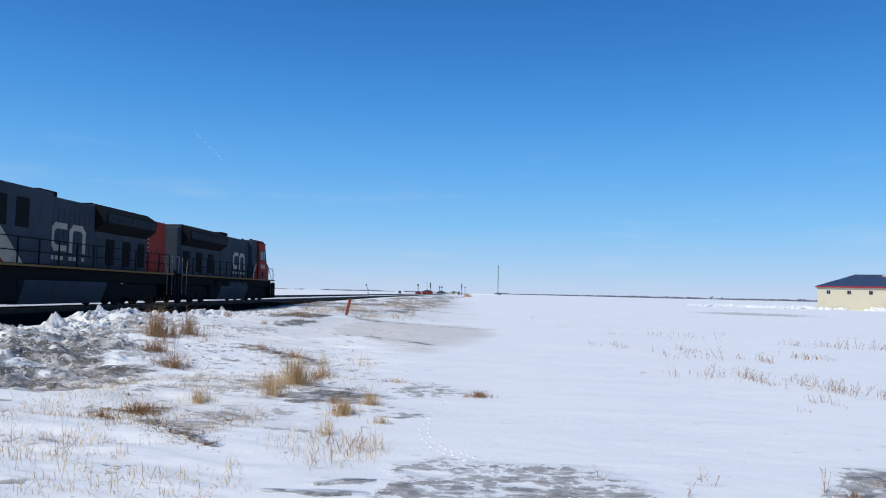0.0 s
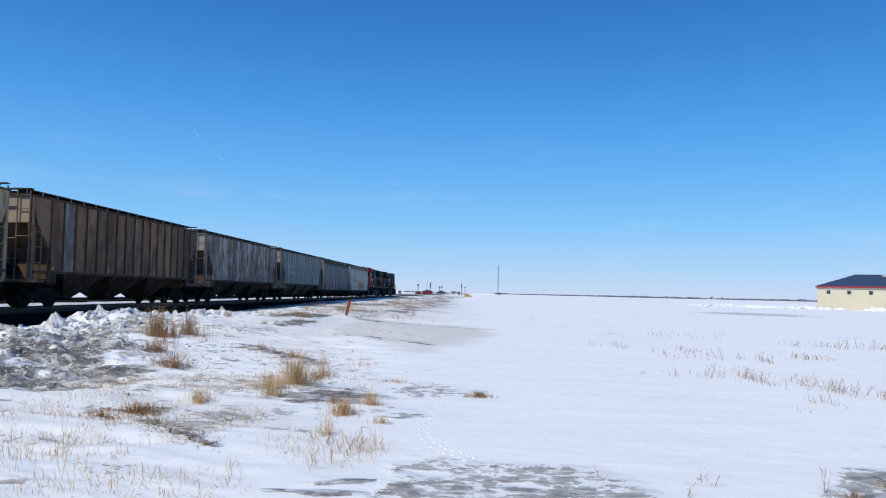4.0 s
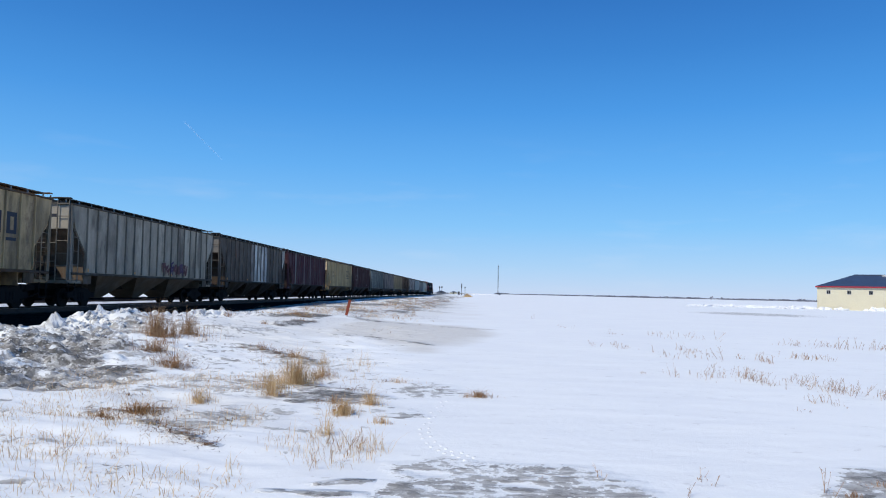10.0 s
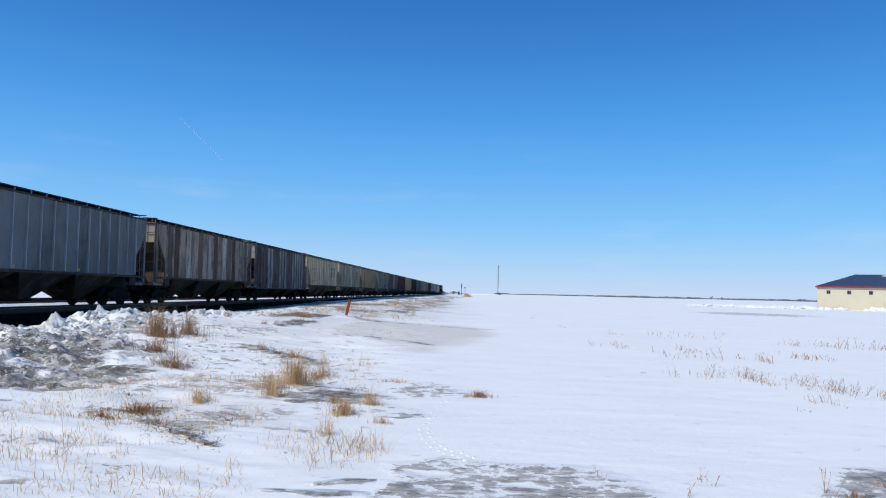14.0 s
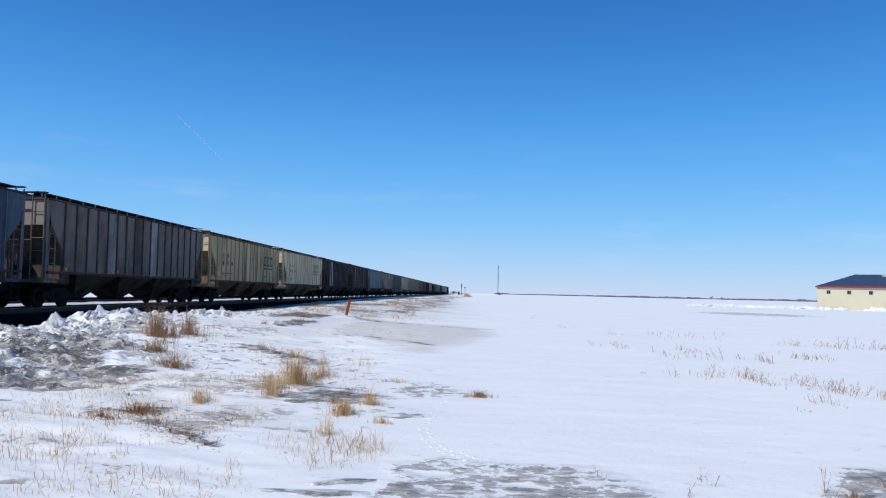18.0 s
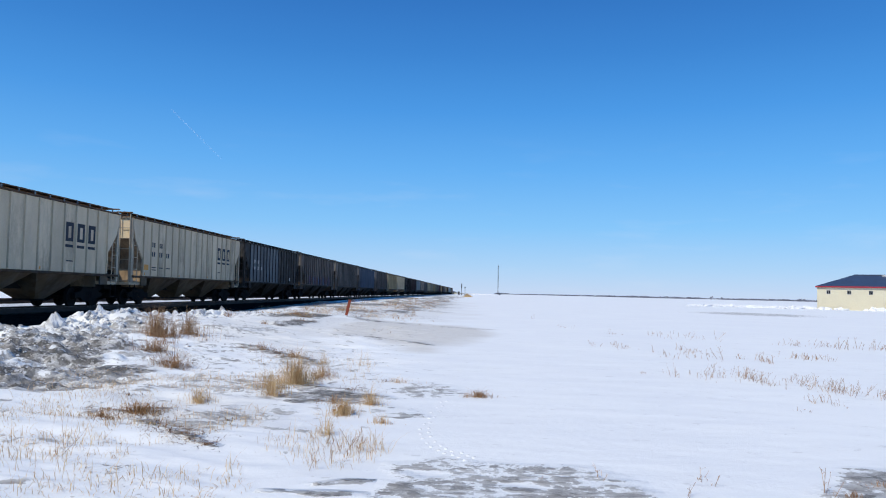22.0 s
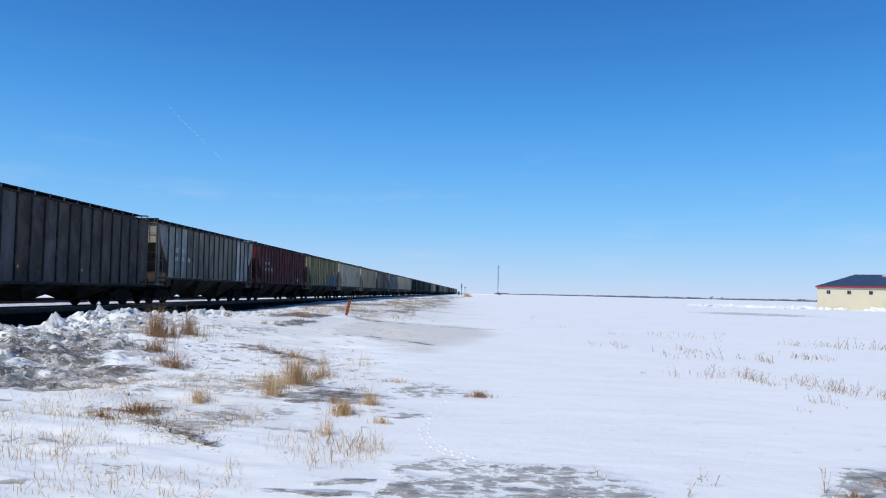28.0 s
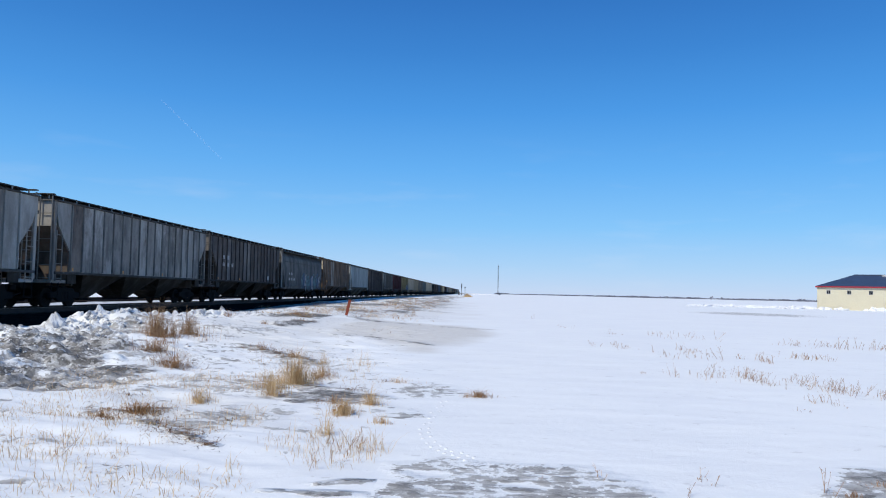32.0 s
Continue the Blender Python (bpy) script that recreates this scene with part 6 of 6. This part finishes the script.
def slab_pile(bm, rnd, x, y, z, r, thick):
    """A broken plate of crust, tilted and uneven."""
    n = rnd.randint(5, 7)
    tilt = Matrix.Rotation(rnd.uniform(0, 6.28), 3, "Z") @ Matrix.Rotation(rnd.uniform(0.3, 1.2), 3, "X") @ Matrix.Rotation(rnd.uniform(-0.4, 0.4), 3, "Y")
    up = []
    for side in (-0.5, 0.5):
        ring = []
        for i in range(n):
            a = 2 * math.pi * i / n
            q = r * rnd.uniform(0.6, 1.2)
            ring.append(bm.verts.new(tilt @ Vector((q * math.cos(a), q * math.sin(a) * 0.8, side * thick * rnd.uniform(0.6, 1.3))) + Vector((x, y, z))))
        up.append(ring)
    bm.faces.new(up[0][::-1])
    bm.faces.new(up[1])
    for i in range(n):
        j = (i + 1) % n
        bm.faces.new((up[0][i], up[0][j], up[1][j], up[1][i]))


bm = bmesh.new()
rnd = random.Random(15)
for k in range(800):
    y = rnd.uniform(21.5, 34) if k % 3 else rnd.gauss(25.6, 1.5)
    x = -13.0 + rnd.gauss(0, 0.36) + (abs(rnd.gauss(0, 0.7)) if k % 2 else 0)
    r0 = rnd.uniform(0.03, 0.08) if k % 5 else rnd.uniform(0.08, 0.15)
    slab_pile(bm, rnd, x, y, gz(x, y) + 0.2 * r0, r0, rnd.uniform(0.03, 0.09))
thing("crust_slabs", bm, M["crust"], "tilted broken plates of snow crust along the bank", "snow", kind="stuff")
bm = bmesh.new()
for k in range(160):
    x, y = rnd.gauss(-10.2, 1.5), rnd.gauss(16.9, 2.3)
    if x > -13.0 and y > 10:
        r0 = rnd.uniform(0.02, 0.06)
        slab_pile(bm, rnd, x, y, gz(x, y), r0, rnd.uniform(0.03, 0.07))
thing("dirty_crusts", bm, M["dirty_crust"], "churned snow plates grey with soil and cinders", "dirty snow", kind="stuff")


def snow_block(x, y, r, seed):
    bm = bmesh.new()
    bmesh.ops.create_icosphere(bm, subdivisions=4, radius=1.0)
    co = np.array([tuple(v.co) for v in bm.verts])
    off = seed * 3.7
    k = 0.60 + 0.65 * (1 - np.abs(2 * fbm(co[:, 0] * 1.3 + co[:, 2] + off, co[:, 1] * 1.3 - co[:, 2] + off, 5, 3) - 1)) * 0.7 + 0.35 * (fbm(co[:, 0] * 4 + off, co[:, 1] * 4 + 3 * co[:, 2], 9, 3) - 0.5)
    for v, q in zip(bm.verts, k):
        up = max(0.0, v.co.z)
        v.co = Vector(((v.co.x * (1.0 - 0.55 * up) - 0.35 * up) * r * q, v.co.y * r * q * (0.8 - 0.3 * up), v.co.z * r * q * 1.35))
    o = thing("snow_block", bm, M["crust"], "upright block of broken snow crust on the bank", "snow block", "snow blocks")
    o.location = (x, y, gz(x, y) + 0.1)


for k, (x, y, r) in enumerate(((-13.3, 22.45, 0.27), (-13.2, 24.9, 0.16), (-13.3, 31.7, 0.20), (-13.2, 37.3, 0.14))):
    snow_block(x, y, r, 50 + k)

# ---------------------------------------------------------------- churned snow thrown up beside the track
def chunks(corners, count, size, mat, label, seed):
    """Broken angular lumps scattered over a four-cornered stretch of the bank."""
    r = random.Random(seed)
    a, b, c, d = [Vector(p) for p in corners]
    vs, fs = [], []
    for _ in range(count):
        u, v = r.random(), r.random()
        p = a.lerp(b, u).lerp(d.lerp(c, u), v)
        x, y = p.x + r.gauss(0, 0.35), p.y + r.gauss(0, 0.35)
        if fbm(np.array([x * 0.8]), np.array([y * 0.8]), 131, 3)[0] < 0.40:
            continue
        q = size * (0.45 + 1.5 * r.random() ** 3)
        turn = Matrix.Rotation(r.uniform(0, 6.28), 3, "Z") @ Matrix.Rotation(r.gauss(0.35, 0.5), 3, "X")
        sx, sy, sz = q * r.uniform(0.8, 2.0), q * r.uniform(0.5, 1.1), q * r.uniform(0.2, 0.55)
        o = Vector((x, y, gz(x, y) + 0.25 * sz))
        i = len(vs)
        for k in range(8):
            e = Vector(((1 if k & 1 else -1) * sx * r.uniform(0.5, 1.1), (1 if k & 2 else -1) * sy * r.uniform(0.5, 1.1), (1 if k & 4 else -1) * sz * r.uniform(0.5, 1.1)))
            vs.append(tuple(o + turn @ e))
        fs += [(i, i + 2, i + 3, i + 1), (i + 4, i + 5, i + 7, i + 6), (i, i + 1, i + 5, i + 4), (i + 2, i + 6, i + 7, i + 3), (i, i + 4, i + 6, i + 2), (i + 1, i + 3, i + 7, i + 5)]
    me = bpy.data.meshes.new("snow_rubble")
    me.from_pydata(vs, [], fs)
    me.materials.append(M[mat])
    return tagged(new("snow_rubble", me), label, "snow", kind="stuff")


chunks([(-12.6, 17.4, 0), (-12.6, 22.0, 0), (-7.6, 14.2, 0), (-8.2, 11.9, 0)], 900, 0.024, "dirty_rubble", "churned lumps of dirty snow on the bank", 71)
chunks([(-13.2, 20.5, 0), (-13.2, 29.0, 0), (-10.4, 24.5, 0), (-10.2, 18.5, 0)], 1100, 0.027, "rubble", "jagged lumps of thrown-up snow along the crest", 72)
chunks([(-13.2, 29.0, 0), (-13.0, 40.0, 0), (-11.2, 36.0, 0), (-10.6, 26.0, 0)], 260, 0.045, "rubble", "scattered lumps of snow along the crest", 73)

# ---------------------------------------------------------------- vapour trail, built of short rigid lengths
TRAIL = []
VM = VIEW


def sky_point(px, py, d=4200.0):
    half = math.tan(radians(63.5) / 2)
    v = VM.to_3x3() @ Vector(((2 * px / 1568 - 1) * half, (882 - 2 * py) / 1568 * half, -1))
    return VM.translation + v.normalized() * d


TAIL, HEAD0, HEAD1 = sky_point(391, 281), sky_point(346, 235), sky_point(286, 177)
puff = bmesh.new()
way = (HEAD1 - TAIL).normalized()
seg_len = (HEAD1 - TAIL).length / 14
side = way.orthogonal().normalized()
other = way.cross(side)
rings = []
for k in range(9):
    t = k / 8 * 2 - 1
    rad = 6.0 * min(1.0, 1.9 - 1.75 * abs(t))
    rings.append([puff.verts.new(way * (t * seg_len * 0.72) + rad * (math.cos(a) * side + math.sin(a) * other)) for a in [math.pi * i / 4 for i in range(8)]])
for a, b in zip(rings, rings[1:]):
    for i in range(8):
        puff.faces.new((a[i], a[(i + 1) % 8], b[(i + 1) % 8], b[i]))
puff = mesh_of("trail_puff", puff, True)
puff.materials.append(M["vapour"])
for k in range(14):
    o = thing("vapour_trail", puff, None, "thin white vapour trail high in the clear sky", "vapour trail", "lengths of the vapour trail")
    TRAIL.append((o, (k + 0.5) / 14))


# ---------------------------------------------------------------- dry grass and weeds: place, width, height, stalks
TALL = [(-9.45, 21.3, 0.95, 0.55, 170), (-9.75, 21.9, 0.8, 0.75, 120), (-8.75, 22.4, 0.9, 0.5, 90), (-9.64, 21.57, 0.42, 1.02, 420), (-9.12, 21.51, 0.50, 0.60, 150), (-9.10, 22.68, 0.40, 0.84, 300), (-8.07, 21.52, 0.8, 0.55, 40)]
TUFTS = [(-3.34, 13.68, 0.50, 0.66, 700), (-3.32, 11.95, 0.34, 0.42, 200), (-3.07, 14.85, 0.42, 0.36, 160), (-3.60, 12.9, 0.60, 0.40, 260),
    (-1.87, 10.53, 0.30, 0.30, 300), (-1.62, 11.59, 0.30, 0.30, 200), (-1.23, 9.98, 0.24, 0.14, 110), (-4.17, 10.93, 0.34, 0.26, 200),
    (-9.48, 45.5, 1.6, 0.66, 110), (-2.76, 17.94, 0.49, 0.49, 40), (-1.48, 14.57, 0.47, 0.14, 90), (-1.80, 9.11, 0.26, 0.30, 60), (-3.77, 18.37, 0.39, 0.40, 60)]
RUSTY = [(-10.6, 42.5, 1.0, 0.40, 200), (-9.3, 39.0, 1.2, 0.34, 200), (-8.2, 34.5, 0.9, 0.26, 90), (-7.83, 17.51, 0.76, 0.40, 320), (-6.37, 15.18, 0.66, 0.40, 320), (-8.3, 19.0, 0.5, 0.4, 120), (-4.57, 9.83, 0.50, 0.19, 300), (-4.99, 9.57, 0.38, 0.12, 130),
    (-11.11, 32.2, 0.5, 0.40, 120), (-8.73, 29.8, 0.36, 0.24, 70), (-1.89, 10.79, 0.26, 0.14, 120), (-3.17, 14.65, 0.60, 0.24, 160), (-5.84, 19.8, 0.8, 0.3, 160),
    (-4.6, 18.7, 0.7, 0.3, 140), (0.14, 12.96, 0.36, 0.16, 260), (3.62, 7.05, 0.14, 0.08, 50), (4.2, 7.5, 0.3, 0.07, 60), (-2.20, 11.49, 0.37, 0.17, 100)]
MATS = [(-4.52, 9.76, 0.62, 0.19, 120), (-3.64, 8.62, 0.66, 0.12, 140), (-3.25, 8.35, 0.46, 0.10, 100), (-4.80, 9.39, 0.41, 0.14, 60),
    (-7.97, 17.41, 0.85, 0.38, 90), (-6.60, 15.49, 0.64, 0.29, 90), (-5.2, 19.2, 1.30, 0.27, 130), (-5.32, 11.07, 0.47, 0.14, 27),
    (-1.66, 14.65, 0.56, 0.16, 32), (-8.05, 12.22, 0.37, 0.22, 32), (-2.21, 13.13, 0.68, 0.20, 60), (-3.23, 9.55, 0.39, 0.13, 32),
    (-4.05, 9.17, 0.39, 0.11, 70), (-3.01, 8.16, 0.34, 0.08, 60), (-3.45, 8.50, 0.35, 0.08, 60), (-5.06, 9.9, 0.5, 0.12, 60)]
SPARSE = [(-1.46, 8.05, 0.86, 0.32, 150), (-2.06, 8.39, 0.63, 0.24, 80), (-1.17, 8.22, 0.40, 0.32, 60), (-1.84, 9.10, 0.22, 0.30, 30),
    (-4.32, 7.57, 0.26, 0.32, 26), (-3.67, 7.46, 0.14, 0.18, 24), (-5.63, 8.89, 1.01, 0.27, 100), (-4.72, 7.67, 0.87, 0.24, 60),
    (-4.17, 6.54, 0.75, 0.22, 46), (-6.02, 10.71, 1.17, 0.20, 90), (-2.76, 6.59, 0.41, 0.13, 34), (-2.18, 6.46, 0.33, 0.10, 24),
    (-4.08, 8.54, 0.91, 0.15, 80), (-3.59, 6.12, 0.64, 0.17, 30),
    (-4.71, 16.77, 0.83, 0.28, 60), (-2.60, 16.15, 0.65, 0.40, 50), (-8.19, 14.72, 1.07, 0.19, 20), (-2.2, 14.2, 0.8, 0.24, 60)]
SPARSE_FAR = [(-10.27, 50.40, 3.25, 0.50, 90), (-8.64, 55.45, 3.10, 0.45, 80), (-9.38, 80.58, 3.84, 0.6, 90), (-8.54, 111.02, 5.27, 0.75, 90),
    (-7.38, 162.32, 6.41, 1.0, 80), (-5.63, 257.05, 6.09, 1.3, 70), (-5.51, 51.01, 2.43, 0.30, 26), (-4.30, 30.88, 1.48, 0.22, 14), (-14.6, 66.0, 2.0, 0.5, 60), (-15.4, 92.0, 2.4, 0.6, 60)]
WEEDS = [(4.93, 17.28, 0.62, 0.46, 8), (5.54, 17.21, 0.63, 0.43, 18), (6.12, 16.96, 0.73, 0.39, 26), (6.76, 16.45, 0.93, 0.34, 26), (7.26, 15.71, 0.75, 0.35, 30),
    (7.54, 14.92, 0.67, 0.39, 26), (7.78, 14.33, 0.54, 0.33, 10), (5.58, 12.25, 0.23, 0.12, 6), (6.30, 13.32, 0.30, 0.24, 10), (6.54, 12.93, 0.30, 0.26, 5),
    (1.32, 7.45, 0.11, 0.31, 4), (2.36, 7.39, 0.24, 0.20, 6), (3.45, 7.06, 0.20, 0.36, 5), (0.71, 7.39, 0.06, 0.19, 2), (2.05, 6.84, 0.10, 0.18, 3),
    (-1.43, 7.88, 0.71, 0.34, 12), (-1.14, 8.22, 0.34, 0.36, 6), (-4.3, 7.6, 0.2, 0.34, 5)]
WEEDS_FAR = [(6.87, 23.25, 1.49, 0.31, 22), (7.84, 25.71, 1.10, 0.34, 14), (7.55, 22.38, 0.21, 0.47, 3), (8.33, 22.69, 0.29, 0.24, 6), (8.67, 21.82, 0.69, 0.36, 14),
    (10.73, 23.71, 1.07, 0.31, 30), (5.01, 27.6, 0.89, 0.23, 10), (5.80, 26.53, 1.20, 0.22, 14), (6.95, 36.02, 0.98, 0.27, 10), (9.81, 34.41, 2.09, 0.36, 18),
    (11.03, 33.11, 0.22, 0.54, 3), (12.91, 30.25, 0.86, 0.30, 8), (14.04, 29.89, 1.75, 0.39, 16), (14.98, 28.97, 0.95, 0.65, 9), (15.88, 29.15, 0.97, 0.66, 9),
    (4.11, 17.71, 0.13, 0.13, 5), (4.70, 54.49, 0.65, 0.50, 3), (5.90, 41.87, 2.17, 0.23, 10)]
PRINTS = [(-0.46, 12.21), (-0.50, 11.70), (-0.54, 11.15), (-0.57, 10.55), (-0.60, 10.06), (-0.61, 9.71), (-0.59, 9.40), (-0.54, 9.12), (-0.48, 8.88), (-0.40, 8.62), (-0.33, 8.46), (-0.24, 8.34), (-0.15, 8.26), (-0.08, 8.14), (-0.02, 8.05)]


def blade(vs, fs, x, y, z, hgt, lean, turn, width):
    """A bent blade in two steps, crossed by a narrower one so that it has depth."""
    dx, dy = math.cos(turn), math.sin(turn)
    sx, sy = -dy * width, dx * width
    m = (x + dx * lean * 0.35, y + dy * lean * 0.35, z + hgt * 0.6)
    e = (x + dx * lean, y + dy * lean, z + hgt)
    i = len(vs)
    vs += [(x - sx, y - sy, z - 0.03), (x + sx, y + sy, z - 0.03), (x + dx * width, y + dy * width, z - 0.03),
           (m[0] - sx * 0.8, m[1] - sy * 0.8, m[2]), (m[0] + sx * 0.8, m[1] + sy * 0.8, m[2]), (m[0] + dx * width, m[1] + dy * width, m[2]), e]
    fs += [(i, i + 1, i + 4, i + 3), (i + 1, i + 2, i + 5, i + 4), (i + 2, i, i + 3, i + 5), (i + 3, i + 4, i + 6), (i + 4, i + 5, i + 6), (i + 5, i + 3, i + 6)]


def clump(rows, name, label, mat, thick, lean, flatten, seed, per_thing, matted=False):
    for k, (x, y, w, hgt, n) in enumerate(rows):
        r = random.Random(seed + k)
        vs, fs = [], []
        for _ in range(n):
            a, q = r.uniform(0, 6.283), abs(r.gauss(0, 0.75)) if per_thing else math.sqrt(r.random())
            bx, by = x + 0.5 * w * q * math.cos(a) * 1.3, y + 0.5 * w * q * math.sin(a) * (1.0 if per_thing else 1.8)
            hh = 1.35 * hgt * (0.25 + 0.75 * r.random() ** 1.4) * (1.1 - 0.4 * min(1.5, q))
            tip = hh * r.uniform(0.05, lean)
            if r.random() < 0.18:
                hh, tip = hh * 0.35, hh * 1.1
            blade(vs, fs, bx, by, gz(bx, by), hh * flatten, tip, r.uniform(0, 6.283), thick * r.uniform(0.6, 1.3))
        z0 = gz(x, y)
        me = bpy.data.meshes.new(name)
        me.from_pydata([(a - x, b - y, c - z0) for a, b, c in vs], [], fs)
        me.materials.append(M[mat])
        o = new(name, me)
        o.location = (x, y, z0)
        tagged(o, label, "dry grass", "dry grass tufts" if per_thing and not matted else "", "" if per_thing and not matted else "stuff")


def stalk(bm, x, y, z, hgt, r, width):
    """A dry weed stalk with a few side twigs and seed heads."""
    lean = Vector((r.gauss(0.08, 0.34), r.gauss(0, 0.3), 1.0)) * hgt
    p = Vector((x, y, z - 0.03))
    q = p + lean
    add_rod(bm, p, q, width, 4, width * 0.5)
    for k in range(r.randint(1, 4)):
        t = r.uniform(0.35, 0.95)
        s = p.lerp(q, t)
        e = s + Vector((r.gauss(0, 0.5), r.gauss(0, 0.5), r.uniform(0.5, 1.0))) * hgt * r.uniform(0.12, 0.34)
        add_rod(bm, s, e, width * 0.6, 3, width * 0.35)
        if r.random() < 0.5:
            add_rod(bm, e, e + (e - s).normalized() * hgt * 0.06, width * 1.5, 4, width * 0.5)


def weeds(rows, label, seed, width):
    for k, (x, y, w, hgt, n) in enumerate(rows):
        r = random.Random(seed + k)
        bm = bmesh.new()
        z0 = gz(x, y)
        knots = [r.uniform(-0.5, 0.5) for _ in range(max(2, n // 5))]
        for _ in range(int(n * 1.7) if n > 5 else n):
            bx, by = (r.choice(knots) + r.gauss(0, 0.09)) * w, r.gauss(0, 0.55) * w
            stalk(bm, bx, by, gz(x + bx, y + by) - z0, hgt * (0.2 + 0.65 * r.random() ** 1.5), r, width * r.uniform(0.7, 1.4))
        o = thing("dry_weed", bm, M["weed"], label, "weed", kind="stuff" if n > 3 else "")
        o.location = (x, y, z0)


clump(TALL, "grass_tuft", "tall upright bunch of rusty dry grass on the snow bank", "brown_straw", 0.0034, 0.8, 0.95, 350, True)
clump(TUFTS, "grass_tuft", "dense tuft of dry straw-coloured grass in the snow", "straw", 0.0026, 1.0, 0.9, 300, True)
clump(RUSTY, "grass_tuft", "rust-brown tuft of dead grass bent by wind", "rust_straw", 0.0034, 1.6, 0.8, 400, True)
clump(MATS, "grass_tuft", "flattened mat of red-brown dead grass on the snow", "mat", 0.0050, 3.5, 0.36, 450, True, True)
clump(SPARSE, "stubble", "sparse pale grass stalks standing out of the snow", "straw", 0.0021, 1.4, 0.8, 500, False)
clump(SPARSE_FAR, "stubble", "thin straw along the snowy bank", "rust_straw", 0.010, 1.6, 0.62, 600, False)
weeds(WEEDS, "thin brown weed stalks standing out of the snow", 700, 0.0034)
weeds(WEEDS_FAR, "far brown weed stalks in the snowfield", 800, 0.0062)

# stubble scattered over the near bank
r = random.Random(12)
vs, fs = [], []
for k in range(6500):
    x, y = r.uniform(-7.5, -2.2), r.uniform(6.0, 14.5)
    if fbm(np.array([x * 0.9]), np.array([y * 0.9]), 61, 3)[0] < 0.50 or x > -2.0 - 0.22 * (y - 6):
        continue
    blade(vs, fs, x, y, gz(x, y), 0.02 + 0.13 * r.random() ** 2, r.uniform(0.0, 0.22), r.uniform(0, 6.28), 0.0028)
for k in range(3200):
    x, y = r.gauss(-9.5, 2.6), 38 + abs(r.gauss(0, 60))
    if x < -13 or fbm(np.array([x * 0.5]), np.array([y * 0.2]), 63, 2)[0] < 0.45:
        continue
    blade(vs, fs, x, y, gz(x, y), r.uniform(0.05, 0.22), r.uniform(0.05, 0.4), r.uniform(0, 6.28), 0.012)
me = bpy.data.meshes.new("stubble")
me.from_pydata(vs, [], fs)
me.materials.append(M["straw"])
tagged(new("stubble", me), "scattered stubble poking through the snow", "dry grass", kind="stuff")

vs, fs = [], []
for k in range(120):
    cy = 46 + 120 * r.random() ** 1.5
    cx = r.uniform(-14.5, -3.5) - 0.012 * cy
    spread_x, tall = r.uniform(0.12, 0.4), r.uniform(0.12, 0.30) * (1 + cy / 260)
    for _ in range(14):
        x, y = r.gauss(cx, spread_x), r.gauss(cy, spread_x * 2)
        blade(vs, fs, x, y, gz(x, y), tall * r.uniform(0.4, 1.0), tall * r.uniform(0.1, 1.2), r.uniform(0, 6.28), 0.006 + 0.00006 * cy)
me = bpy.data.meshes.new("grass_clumps")
me.from_pydata(vs, [], fs)
me.materials.append(M["brown_straw"])
tagged(new("grass_clumps", me), "low brown grass clumps dotted along the snowy bank", "dry grass", kind="stuff")

# animal tracks: shallow pits with a pushed-up rim
bm = bmesh.new()
r = random.Random(5)
for k, (x, y) in enumerate(PRINTS):
    for s in (-1, 1):
        cx, cy = x + s * 0.05 + r.uniform(-0.02, 0.02), y + s * 0.06 + r.uniform(-0.03, 0.03)
        z = gz(cx, cy)
        n = 10
        rim = [bm.verts.new((cx + 0.019 * math.cos(2 * math.pi * i / n), cy + 0.022 * math.sin(2 * math.pi * i / n), z + 0.010 + r.uniform(0, 0.006))) for i in range(n)]
        outer = [bm.verts.new((cx + 0.034 * math.cos(2 * math.pi * i / n), cy + 0.04 * math.sin(2 * math.pi * i / n), z - 0.02)) for i in range(n)]
        mid = bm.verts.new((cx, cy, z - 0.012))
        for i in range(n):
            j = (i + 1) % n
            bm.faces.new((outer[i], outer[j], rim[j], rim[i]))
            bm.faces.new((rim[i], rim[j], mid))
thing("animal_tracks", bm, M["fresh"], "curving line of animal footprints in the snow", "footprints", kind="stuff", smooth=True)


# ---------------------------------------------------------------- what moves
LEAN = -0.6                              # the train leans a little away from the plain
TIMES = [0.0, 0.1, 0.2, 1.0, 4.0, 8.0, 12.0, 16.0, 20.0, 24.0, 28.0, 31.0, 31.8, 31.9, 32.0]


def motions():
    for vehicle, start in TRAIN:
        turn = 180 if vehicle.name in BACKWARD else 0
        walk(vehicle, [(t, pose(RAIL_X, start + SPEED * t, RAIL_Z, 0, LEAN if not turn else -LEAN, turn)) for t in TIMES])
    # the trail draws out as its head climbs on
    for puffs, k in TRAIL:
        walk(puffs, [(t, Matrix.Translation(TAIL.lerp(HEAD0.lerp(HEAD1, t / 32.0), k))) for t in TIMES])


motions()
